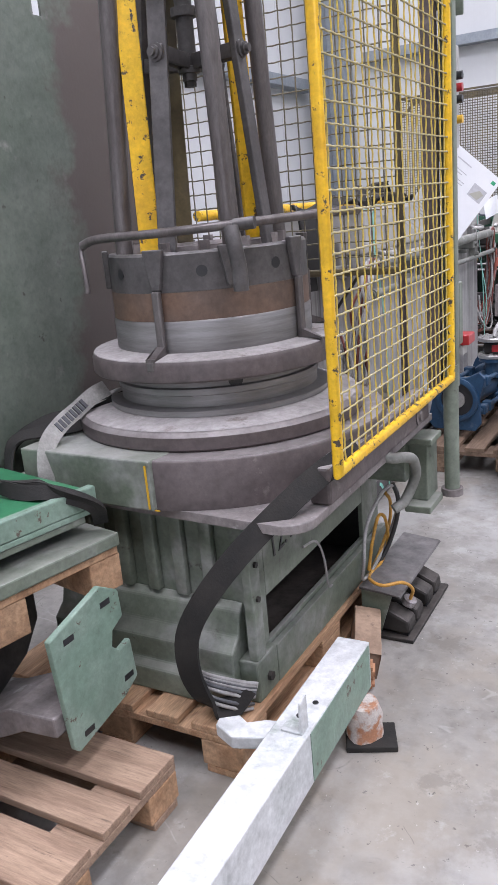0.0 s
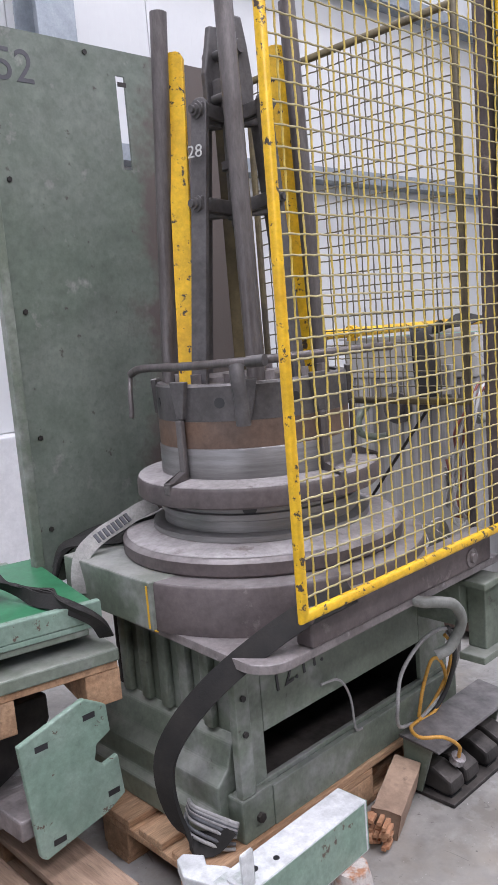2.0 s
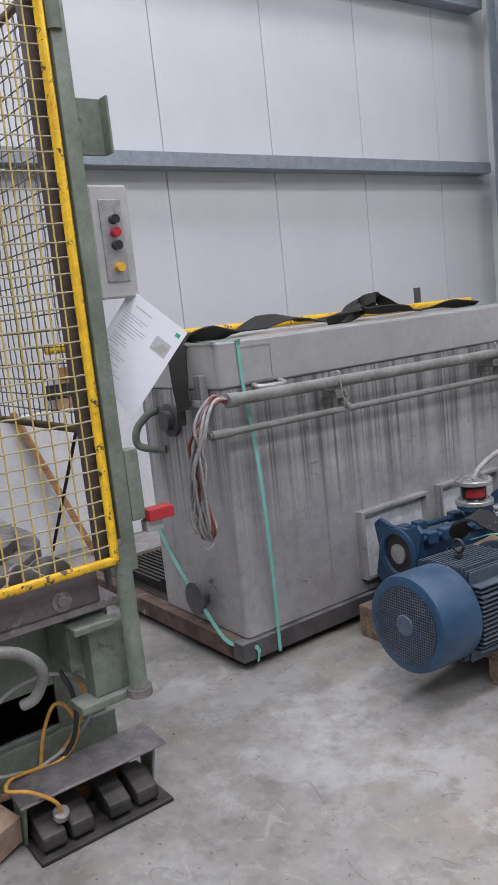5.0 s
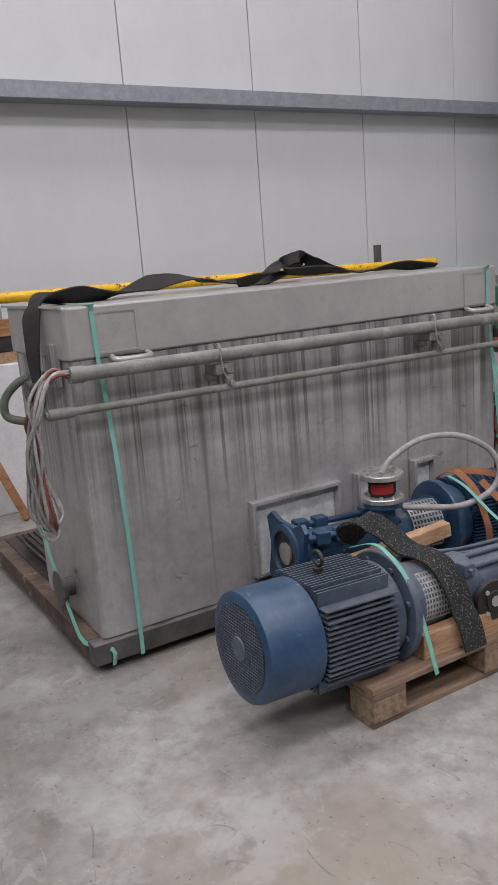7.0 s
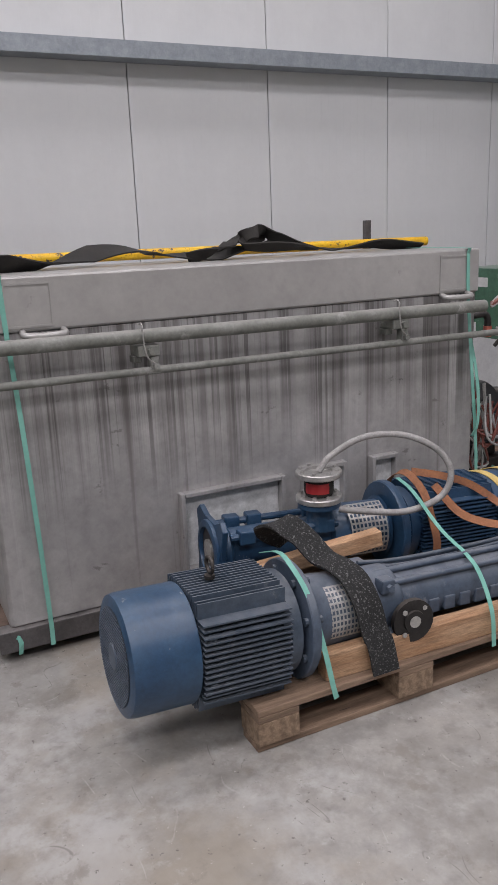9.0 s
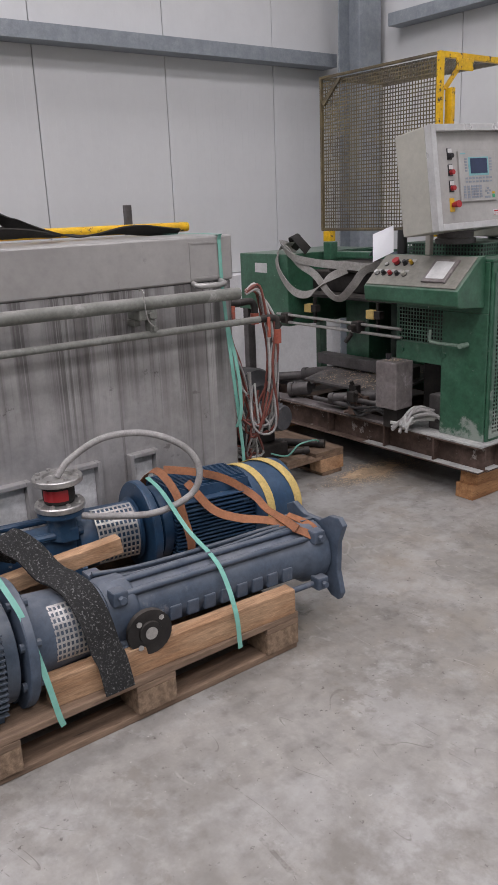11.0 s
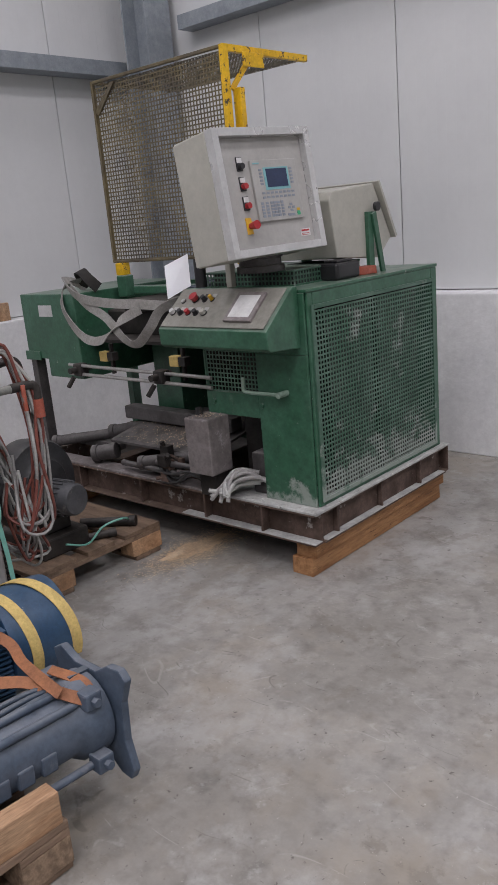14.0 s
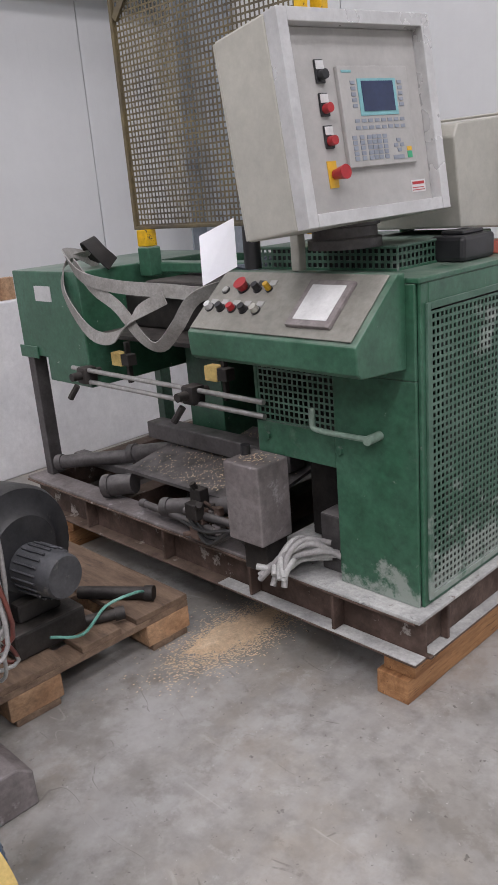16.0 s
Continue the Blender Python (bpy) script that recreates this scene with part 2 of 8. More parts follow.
def floor_marks(m):
    """Small specks, broken curved scuff lines and uneven stains over the concrete."""
    nt = m.node_tree
    N, L = nt.nodes, nt.links
    b = N["Principled BSDF"]
    col = b.inputs["Base Color"].links[0].from_socket
    tc = N.new("ShaderNodeTexCoord")

    def noise(turn, st, scale, detail=9.0, rgh=0.68, warp=0.0):
        mp_ = N.new("ShaderNodeMapping")
        mp_.inputs["Rotation"].default_value[2] = radians(turn)
        mp_.inputs["Location"].default_value = (turn * 0.37, turn * 0.91, 0)
        mp_.inputs["Scale"].default_value = st
        L.new(tc.outputs["Object"], mp_.inputs[0])
        n = N.new("ShaderNodeTexNoise")
        n.inputs["Scale"].default_value, n.inputs["Detail"].default_value, n.inputs["Roughness"].default_value = scale, detail, rgh
        n.inputs["Distortion"].default_value = warp
        L.new(mp_.outputs[0], n.inputs["Vector"])
        return n.outputs["Fac"]

    def span(src, lo, hi, out):
        r = N.new("ShaderNodeMapRange")
        r.inputs["From Min"].default_value, r.inputs["From Max"].default_value, r.inputs["To Max"].default_value = lo, hi, out
        L.new(src, r.inputs["Value"])
        return r.outputs[0]

    def math_node(op, a, c):
        x = N.new("ShaderNodeMath")
        x.operation = op
        for k, v in enumerate((a, c)):
            if isinstance(v, float):
                x.inputs[k].default_value = v
            else:
                L.new(v, x.inputs[k])
        return x.outputs[0]

    def lay(fac, tone):
        x = N.new("ShaderNodeMix")
        x.data_type = "RGBA"
        x.inputs["B"].default_value = (*tone, 1)
        L.new(fac, x.inputs["Factor"])
        L.new(col, x.inputs["A"])
        return x.outputs["Result"]

    for turn, scale, lo, hi, tone, amt in ((50, 1.1, 0.5, 0.62, (0.3, 0.262, 0.212), 0.65), (75, 1.7, 0.54, 0.62, (0.4, 0.393, 0.38), 0.5), (20, 4.3, 0.575, 0.615, (0.19, 0.172, 0.148), 0.55), (140, 7.5, 0.6, 0.66, (0.44, 0.435, 0.42), 0.4),
                                           (10, 34.0, 0.63, 0.655, (0.1, 0.09, 0.08), 0.8), (65, 52.0, 0.65, 0.68, (0.6, 0.58, 0.54), 0.6), (33, 15.0, 0.665, 0.69, (0.13, 0.115, 0.1), 0.6)):
        col = lay(span(noise(turn, (1, 1, 1), scale), lo, hi, amt), tone)
    for turn, st, scale, lo, tone in ((25, (1, 0.45, 1), 1.1, 0.52, (0.44, 0.435, 0.425)), (-20, (0.5, 1, 1), 1.4, 0.53, (0.2, 0.188, 0.17))):
        col = lay(math_node("MULTIPLY", span(noise(turn, st, scale, 6.0, 0.6, 0.5), lo, lo + 0.1, 1.0), span(noise(turn + 35, (1, 1, 1), 7.0), 0.42, 0.58, 0.6)), tone)
    # scuff lines: the thin level lines of a soft, stretched field, broken up by another one
    for turn, st, scale, width, gate, tone, amt in ((35, (1.0, 2.2, 1), 1.5, 0.006, 0.52, (0.45, 0.435, 0.41), 0.35), (-50, (1.0, 2.6, 1), 1.9, 0.005, 0.52, (0.13, 0.12, 0.105), 0.55), (110, (1.0, 1.6, 1), 2.7, 0.005, 0.57, (0.2, 0.185, 0.165), 0.3)):
        ridge = math_node("ABSOLUTE", math_node("SUBTRACT", noise(turn, st, scale, 1.5, 0.5, 0.6), 0.5), 0.0)
        line = math_node("SUBTRACT", 1.0, span(ridge, width * 0.4, width, 1.0))
        col = lay(math_node("MULTIPLY", line, span(noise(turn + 17, (1, 1, 1), 6.0), gate, gate + 0.06, amt)), tone)
    L.new(col, b.inputs["Base Color"])


floor_marks(M_CONCRETE)
M_PANEL = mat("white_cladding", (0.63, 0.637, 0.638), (0.6, 0.608, 0.612), rough=0.4, scale=1.2, fine=30, fine_amount=0.01, bump=0.02, mottle=0.02)
M_PLASTER = mat("white_rendered_plinth", (0.74, 0.74, 0.745), (0.68, 0.68, 0.69), rough=0.85, scale=3, fine=60, fine_amount=0.03, bump=0.5, bump_scale=35, mottle=0.08)
M_GALV = mat("galvanised_steel", (0.27, 0.3, 0.33), (0.33, 0.36, 0.39), rough=0.5, metal=0.35, scale=14, fine=50, fine_amount=0.06, bump=0.05, mottle=0.1)
# unseen roof, its tone lowered to cut bounced light
M_ROOF = mat("unseen_dark_roof_sheet", (0.16, 0.165, 0.17), (0.13, 0.135, 0.14), rough=0.5, scale=2, mottle=0.08)
M_GREEN = mat("worn_grey_green_paint", (0.142, 0.168, 0.126), (0.185, 0.21, 0.168), rough=0.45, scale=4, fine=45, fine_amount=0.1,
              spots=(0.07, 0.055, 0.048), spot_scale=9, spot_at=0.635, spot_soft=0.05, bump=0.12, wear=((0.31, 0.315, 0.3), 2.6, 0.54, 0.14), mottle=0.22, dust=(0.34, 0.33, 0.31), dust_amount=0.55)
M_PANELGREEN = mat("stained_green_sheet", (0.128, 0.155, 0.123), (0.165, 0.188, 0.157), rough=0.42, scale=3, fine=40, fine_amount=0.12,
                   spots=(0.075, 0.07, 0.06), spot_scale=20, spot_at=0.655, spot_soft=0.03, bump=0.1, wear=((0.27, 0.27, 0.25), 9.0, 0.62, 0.12))


def brown_bleed(m):
    """Brown oil stain that spreads over the panel's far and lower part with an uneven border."""
    nt = m.node_tree
    N, L = nt.nodes, nt.links
    b = N["Principled BSDF"]
    col = b.inputs["Base Color"].links[0].from_socket
    tc = N.new("ShaderNodeTexCoord")
    sp = N.new("ShaderNodeSeparateXYZ")
    L.new(tc.outputs["Object"], sp.inputs[0])
    n = N.new("ShaderNodeTexNoise")
    n.inputs["Scale"].default_value, n.inputs["Detail"].default_value, n.inputs["Roughness"].default_value = 5.0, 8.0, 0.65
    L.new(tc.outputs["Object"], n.inputs["Vector"])
    a = N.new("ShaderNodeMath")
    a.operation = "MULTIPLY_ADD"
    a.inputs[1].default_value = 0.55
    L.new(n.outputs["Fac"], a.inputs[0])
    L.new(sp.outputs["Y"], a.inputs[2])
    c = N.new("ShaderNodeMath")
    c.operation = "MULTIPLY_ADD"
    c.inputs[1].default_value = -0.16
    L.new(sp.outputs["Z"], c.inputs[0])
    L.new(a.outputs[0], c.inputs[2])
    r = N.new("ShaderNodeMapRange")
    r.inputs["From Min"].default_value, r.inputs["From Max"].default_value, r.inputs["To Max"].default_value = 0.03, 0.13, 0.93
    L.new(c.outputs[0], r.inputs["Value"])
    x = N.new("ShaderNodeMix")
    x.data_type = "RGBA"
    x.inputs["B"].default_value = (0.098, 0.076, 0.069, 1)
    L.new(r.outputs[0], x.inputs["Factor"])
    L.new(col, x.inputs["A"])
    L.new(x.outputs["Result"], b.inputs["Base Color"])


brown_bleed(M_PANELGREEN)
M_PALEGREEN = mat("pale_green_paint", (0.19, 0.275, 0.215), (0.27, 0.35, 0.29), rough=0.5, scale=6, fine=40, fine_amount=0.12,
                  spots=(0.1, 0.07, 0.05), spot_scale=16, spot_at=0.62, spot_soft=0.03, bump=0.1)
M_DKGREEN = mat("dark_green_enamel", (0.036, 0.115, 0.066), (0.055, 0.145, 0.092), rough=0.38, scale=5, fine=50, fine_amount=0.12,
                spots=(0.13, 0.19, 0.15), spot_scale=7, spot_at=0.64, spot_soft=0.12, bump=0.1, wear=((0.36, 0.39, 0.35), 30.0, 0.68, 0.04), mottle=0.24, dust=(0.3, 0.31, 0.28), dust_amount=0.5)
M_DUSTGREEN = mat("dusty_green_perforated_steel", (0.045, 0.115, 0.075), (0.085, 0.155, 0.115), rough=0.5, scale=3, low=0.4, high=0.6, fine=50, fine_amount=0.05,
                  spots=(0.36, 0.39, 0.36), spot_scale=4, spot_at=0.57, spot_soft=0.14, bump=0.05, dust=(0.36, 0.38, 0.35), dust_amount=0.4)
M_IRON = mat("grey_cast_iron", (0.12, 0.112, 0.112), (0.08, 0.074, 0.073), rough=0.5, metal=0.35, scale=7, fine=70, fine_amount=0.12, bump=0.12, dust=(0.34, 0.32, 0.31), dust_amount=0.6)
M_DUSTIRON = mat("dusty_iron", (0.27, 0.243, 0.238), (0.165, 0.143, 0.138), rough=0.6, metal=0.2, scale=6, fine=50, fine_amount=0.16, bump=0.15,
                 spots=(0.46, 0.435, 0.435), spot_scale=9, spot_at=0.58, spot_soft=0.1)
M_FLANGEDUST = mat("thick_pale_dust", (0.36, 0.335, 0.33), (0.28, 0.255, 0.25), rough=0.85, scale=5, fine=60, fine_amount=0.1, spots=(0.17, 0.14, 0.13), spot_scale=9, spot_at=0.6, spot_soft=0.08, bump=0.25)
M_BRIGHT = mat("turned_bright_steel", (0.29, 0.28, 0.277), (0.2, 0.19, 0.187), rough=0.45, metal=0.6, scale=3, stretch=(1, 1, 14), fine=40, fine_amount=0.06, bump=0.03, mottle=0.12)
M_RUST = mat("brown_oxide_band", (0.19, 0.12, 0.085), (0.14, 0.1, 0.08), rough=0.55, metal=0.3, scale=5, fine=40, fine_amount=0.08, bump=0.06)
M_BROWN = mat("brown_stained_steel", (0.125, 0.102, 0.1), (0.09, 0.075, 0.074), rough=0.5, metal=0.25, scale=5, fine=40, fine_amount=0.1, bump=0.1,
              spots=(0.24, 0.21, 0.2), spot_scale=7, spot_at=0.62, spot_soft=0.1, dust=(0.36, 0.335, 0.33), dust_amount=0.75)
M_TUBE = mat("grey_brown_steel_tube", (0.12, 0.105, 0.102), (0.165, 0.15, 0.147), rough=0.4, metal=0.45, scale=4, stretch=(4, 4, 1), fine=60, fine_amount=0.08, bump=0.05)
M_YELLOW = mat("chipped_yellow_paint", (0.78, 0.48, 0.012), (0.7, 0.4, 0.01), rough=0.42, scale=5, fine=50, fine_amount=0.04,
               spots=(0.06, 0.045, 0.035), spot_scale=30, spot_at=0.585, spot_soft=0.025, bump=0.15)
M_WIRE = mat("yellow_wire_dusty", (0.58, 0.42, 0.06), (0.48, 0.38, 0.12), rough=0.5, scale=18, fine=80, fine_amount=0.08,
             spots=(0.3, 0.26, 0.19), spot_scale=30, spot_at=0.6, spot_soft=0.06, bump=0.05)
# dirty mesh tone, also the shade painted into the yellow rear bar
M_OLIVE = mat("dirty_and_shaded_yellow", (0.15, 0.12, 0.06), (0.09, 0.076, 0.055), rough=0.6, scale=6, fine=50, fine_amount=0.1, bump=0.05)
M_WIREDUST = mat("yellow_wire_under_dust", (0.42, 0.36, 0.17), (0.34, 0.31, 0.2), rough=0.7, scale=14, fine=80, fine_amount=0.1, spots=(0.5, 0.37, 0.06), spot_scale=22, spot_at=0.58, spot_soft=0.06, bump=0.05)
M_REARWIRE = mat("dark_guard_wire", (0.2, 0.175, 0.11), (0.13, 0.115, 0.085), rough=0.6, scale=18, fine=80, fine_amount=0.08, bump=0.05)
M_RUBBER = mat("black_webbing", (0.012, 0.011, 0.01), (0.026, 0.023, 0.02), rough=0.8, scale=9, fine=120, fine_amount=0.1, bump=0.25, bump_scale=160)
M_BLACKMAT = mat("black_rubber_granule_mat", (0.012, 0.012, 0.012), (0.02, 0.02, 0.02), rough=0.9, scale=60, fine=220, fine_amount=0.2,
                 spots=(0.15, 0.15, 0.15), spot_scale=150, spot_at=0.57, spot_soft=0.03, bump=0.6, bump_scale=120)
M_WEB = mat("grey_lifting_sling", (0.35, 0.34, 0.32), (0.28, 0.27, 0.25), rough=0.8, scale=12, fine=120, fine_amount=0.08, bump=0.2, bump_scale=180)
M_WOOD = mat("pale_pallet_wood", (0.5, 0.32, 0.19), (0.38, 0.215, 0.115), rough=0.75, scale=3, stretch=(2.2, 2.2, 2.2), fine=26, fine_amount=0.12,
             spots=(0.22, 0.14, 0.085), spot_scale=8, spot_at=0.62, spot_soft=0.1, bump=0.2, bump_scale=60, per_object=0.14, mottle=0.34)
M_OLDWOOD = mat("weathered_pallet_wood", (0.38, 0.265, 0.185), (0.27, 0.18, 0.125), rough=0.8, scale=4, fine=30, fine_amount=0.14,
                spots=(0.14, 0.1, 0.075), spot_scale=9, spot_at=0.6, spot_soft=0.1, bump=0.3, bump_scale=60, per_object=0.14)


def grained(m, st):
    """The same wood with its grain drawn out along one axis."""
    g = m.copy()
    g.node_tree.nodes["Mapping"].inputs["Scale"].default_value = st
    return g


M_WOOD_X, M_OLDWOOD_X, M_WOOD_Y = grained(M_WOOD, (0.9, 8, 8)), grained(M_OLDWOOD, (0.7, 7, 7)), grained(M_WOOD, (8, 0.9, 8))
M_DARKWOOD_X = mat("dark_stained_pallet_wood", (0.25, 0.17, 0.115), (0.15, 0.1, 0.068), rough=0.8, scale=4, stretch=(0.7, 7, 7), fine=30, fine_amount=0.14,
                   spots=(0.07, 0.05, 0.04), spot_scale=5, spot_at=0.62, spot_soft=0.1, bump=0.3, bump_scale=60, per_object=0.16)
M_SPLIT = mat("splintered_fresh_wood", (0.5, 0.27, 0.15), (0.38, 0.18, 0.09), rough=0.85, scale=22, fine=60, fine_amount=0.14, bump=0.9, bump_scale=45)
M_CHIP = mat("pressed_chip_block", (0.3, 0.21, 0.14), (0.19, 0.13, 0.085), rough=0.9, scale=45, low=0.42, high=0.6, fine=120, fine_amount=0.2, bump=0.9, bump_scale=80)
M_WHITESTEEL = mat("white_washed_steel", (0.66, 0.665, 0.67), (0.53, 0.545, 0.545), rough=0.6, scale=5, fine=40, fine_amount=0.07,
                   spots=(0.3, 0.34, 0.3), spot_scale=5, spot_at=0.62, spot_soft=0.1, bump=0.15, mottle=0.2)
M_TANK = mat("stained_stainless_steel", (0.46, 0.45, 0.445), (0.38, 0.37, 0.365), rough=0.42, metal=0.35, scale=1.7, low=0.36, high=0.64, fine=30, fine_amount=0.08,
             spots=(0.14, 0.13, 0.125), spot_scale=3.4, spot_at=0.66, spot_soft=0.04, bump=0.05, bump_scale=30, wear=((0.44, 0.435, 0.43), 3.0, 0.6, 0.14), mottle=0.14)


def tank_drips(m):
    """Dark runs that start at the conduits and thin out downwards, and pale runs and marks over the whole sheet."""
    nt = m.node_tree
    N, L = nt.nodes, nt.links
    b = N["Principled BSDF"]
    col = b.inputs["Base Color"].links[0].from_socket
    tc = N.new("ShaderNodeTexCoord")
    sp = N.new("ShaderNodeSeparateXYZ")
    L.new(tc.outputs["Object"], sp.inputs[0])

    def field(st, scale, detail=8.0):
        mp_ = N.new("ShaderNodeMapping")
        mp_.inputs["Scale"].default_value = st
        L.new(tc.outputs["Object"], mp_.inputs[0])
        n = N.new("ShaderNodeTexNoise")
        n.inputs["Scale"].default_value, n.inputs["Detail"].default_value, n.inputs["Roughness"].default_value = scale, detail, 0.62
        L.new(mp_.outputs[0], n.inputs["Vector"])
        return n.outputs["Fac"]

    def span(src, lo, hi, out=1.0):
        r = N.new("ShaderNodeMapRange")
        r.inputs["From Min"].default_value, r.inputs["From Max"].default_value, r.inputs["To Max"].default_value = lo, hi, out
        L.new(src, r.inputs["Value"])
        return r.outputs[0]

    def math_node(op, a, c):
        x = N.new("ShaderNodeMath")
        x.operation = op
        for k, v in enumerate((a, c)):
            if isinstance(v, float):
                x.inputs[k].default_value = v
            else:
                L.new(v, x.inputs[k])
        return x.outputs[0]

    # each column of the sheet has a reach of its own below the conduit
    reach = math_node("ADD", sp.outputs["Z"], math_node("MULTIPLY", field((2.2, 2.2, 0.05), 1.3, 4.0), 1.0))
    gate = span(reach, 1.02, 1.4)
    for st, scale, lo, hi, tone, amt, gated in (((16, 16, 0.12), 1.2, 0.46, 0.6, (0.15, 0.14, 0.134), 0.6, True), ((34, 34, 0.2), 1.2, 0.5, 0.6, (0.085, 0.078, 0.074), 0.7, True),
                                                ((11, 11, 0.25), 1.2, 0.6, 0.68, (0.5, 0.49, 0.485), 0.6, False), ((13, 13, 0.16), 1.5, 0.6, 0.68, (0.17, 0.155, 0.15), 0.6, False),
                                                ((1, 1, 1.4), 9.0, 0.66, 0.7, (0.14, 0.13, 0.125), 0.6, False)):
        fac = span(field(st, scale), lo, hi, amt)
        if gated:
            fac = math_node("MULTIPLY", fac, gate)
        x = N.new("ShaderNodeMix")
        x.data_type = "RGBA"
        x.inputs["B"].default_value = (*tone, 1)
        L.new(fac, x.inputs["Factor"])
        L.new(col, x.inputs["A"])
        col = x.outputs["Result"]
    L.new(col, b.inputs["Base Color"])


tank_drips(M_TANK)
M_LID = mat("brushed_stainless_lid", (0.42, 0.41, 0.395), (0.36, 0.35, 0.338), rough=0.4, metal=0.35, scale=2.0, fine=25, fine_amount=0.05,
            spots=(0.25, 0.24, 0.23), spot_scale=3.0, spot_at=0.62, spot_soft=0.05, bump=0.03, mottle=0.07)
M_PIPE = mat("grey_green_pipe", (0.17, 0.175, 0.155), (0.23, 0.235, 0.215), rough=0.55, scale=7, fine=50, fine_amount=0.08, bump=0.08,
             spots=(0.33, 0.33, 0.31), spot_scale=9, spot_at=0.58, spot_soft=0.12, dust=(0.3, 0.29, 0.27), dust_amount=0.6)
# grimy steel, also the dark tone for shaded insides and gaps
M_DARK = mat("dark_grimy_and_shaded_steel", (0.02, 0.018, 0.017), (0.05, 0.044, 0.04), rough=0.6, metal=0.25, scale=8, fine=60, fine_amount=0.12, bump=0.2, dust=(0.16, 0.14, 0.125), dust_amount=0.45)
M_GRIME = mat("rusty_grimy_channel", (0.06, 0.036, 0.026), (0.15, 0.1, 0.08), rough=0.75, scale=9, fine=60, fine_amount=0.14,
              spots=(0.36, 0.33, 0.3), spot_scale=11, spot_at=0.61, spot_soft=0.05, bump=0.5, bump_scale=50, dust=(0.2, 0.15, 0.11), dust_amount=0.5)
M_POWDER = mat("white_dusted_steel", (0.5, 0.5, 0.48), (0.36, 0.36, 0.35), rough=0.9, scale=9, fine=60, fine_amount=0.1,
               spots=(0.16, 0.11, 0.09), spot_scale=14, spot_at=0.63, spot_soft=0.06, bump=0.4)
M_BLUE = mat("motor_blue_paint", (0.019, 0.055, 0.115), (0.03, 0.075, 0.14), rough=0.38, scale=6, fine=50, fine_amount=0.07,
              spots=(0.1, 0.125, 0.165), spot_scale=5, spot_at=0.63, spot_soft=0.1, wear=((0.25, 0.25, 0.26), 16.0, 0.66, 0.04), bump=0.08, dust=(0.17, 0.2, 0.24), dust_amount=0.22)
M_DUSTBLUE = mat("dusty_slate_blue_paint", (0.085, 0.11, 0.15), (0.055, 0.08, 0.12), rough=0.55, scale=5, fine=50, fine_amount=0.07,
                 spots=(0.2, 0.21, 0.235), spot_scale=7, spot_at=0.6, spot_soft=0.12, bump=0.08, dust=(0.24, 0.245, 0.255), dust_amount=0.5)
M_DKBLUE = mat("dark_slate_motor_paint", (0.045, 0.066, 0.095), (0.07, 0.09, 0.12), rough=0.5, scale=6, fine=50, fine_amount=0.08,
               spots=(0.17, 0.175, 0.19), spot_scale=9, spot_at=0.61, spot_soft=0.1, bump=0.08, dust=(0.2, 0.205, 0.215), dust_amount=0.5)
M_TEAL = mat("teal_plastic_strapping", (0.2, 0.47, 0.39), (0.16, 0.4, 0.33), rough=0.4, scale=8, fine_amount=0.03, bump=0.04, mottle=0.08)
M_ORANGE = mat("faded_orange_ratchet_strap", (0.33, 0.135, 0.06), (0.24, 0.105, 0.055), rough=0.8, scale=10, fine=120, fine_amount=0.1, bump=0.2, bump_scale=160)
M_YSTRAP = mat("yellow_lifting_strap", (0.62, 0.46, 0.16), (0.55, 0.4, 0.14), rough=0.75, scale=10, fine=120, fine_amount=0.06, bump=0.15)
M_ALU = mat("brushed_aluminium", (0.66, 0.66, 0.655), (0.58, 0.58, 0.575), rough=0.3, metal=0.5, scale=8, fine=60, fine_amount=0.06, bump=0.04, mottle=0.06)
M_ZINC = mat("zinc_plated_steel", (0.52, 0.51, 0.49), (0.42, 0.41, 0.4), rough=0.4, metal=0.7, scale=8, fine=60, fine_amount=0.08, bump=0.06)
M_BEIGE = mat("grey_beige_enclosure", (0.45, 0.44, 0.385), (0.4, 0.392, 0.345), rough=0.42, scale=3, fine=40, fine_amount=0.03, bump=0.03,
              spots=(0.3, 0.29, 0.265), spot_scale=4, spot_at=0.66, spot_soft=0.12, mottle=0.1, dust=(0.3, 0.28, 0.25), dust_amount=0.4)
M_FACE = mat("light_grey_control_face", (0.42, 0.412, 0.395), (0.36, 0.352, 0.335), rough=0.4, scale=4, fine=40, fine_amount=0.02, bump=0.02, mottle=0.08)
M_PLATE = mat("worn_grey_metal_plate", (0.27, 0.262, 0.23), (0.22, 0.213, 0.185), rough=0.5, metal=0.2, scale=5, fine=40, fine_amount=0.08, spots=(0.36, 0.345, 0.31), spot_scale=6, spot_at=0.6, spot_soft=0.1, bump=0.05, mottle=0.15)
M_PAPER = mat("white_paper", (0.86, 0.87, 0.9), (0.82, 0.83, 0.87), rough=0.5, scale=4, fine=30, fine_amount=0.0, bump=0.0, mottle=0.02)
M_INK = plain("dark_ink", (0.09, 0.09, 0.1), 0.7)
M_GREYINK = plain("grey_ink", (0.58, 0.58, 0.62), 0.7)
# black plastic, also the fill for dark holes and hollows
M_BLACK = plain("black_plastic_and_dark_fill", (0.022, 0.022, 0.024), 0.4)
M_RED = plain("red_plastic", (0.4, 0.025, 0.03), 0.32)
M_REDPAINT = mat("faded_red_paint", (0.42, 0.1, 0.06), (0.33, 0.1, 0.07), rough=0.5, scale=12, spots=(0.25, 0.2, 0.18), spot_scale=18, spot_at=0.6)
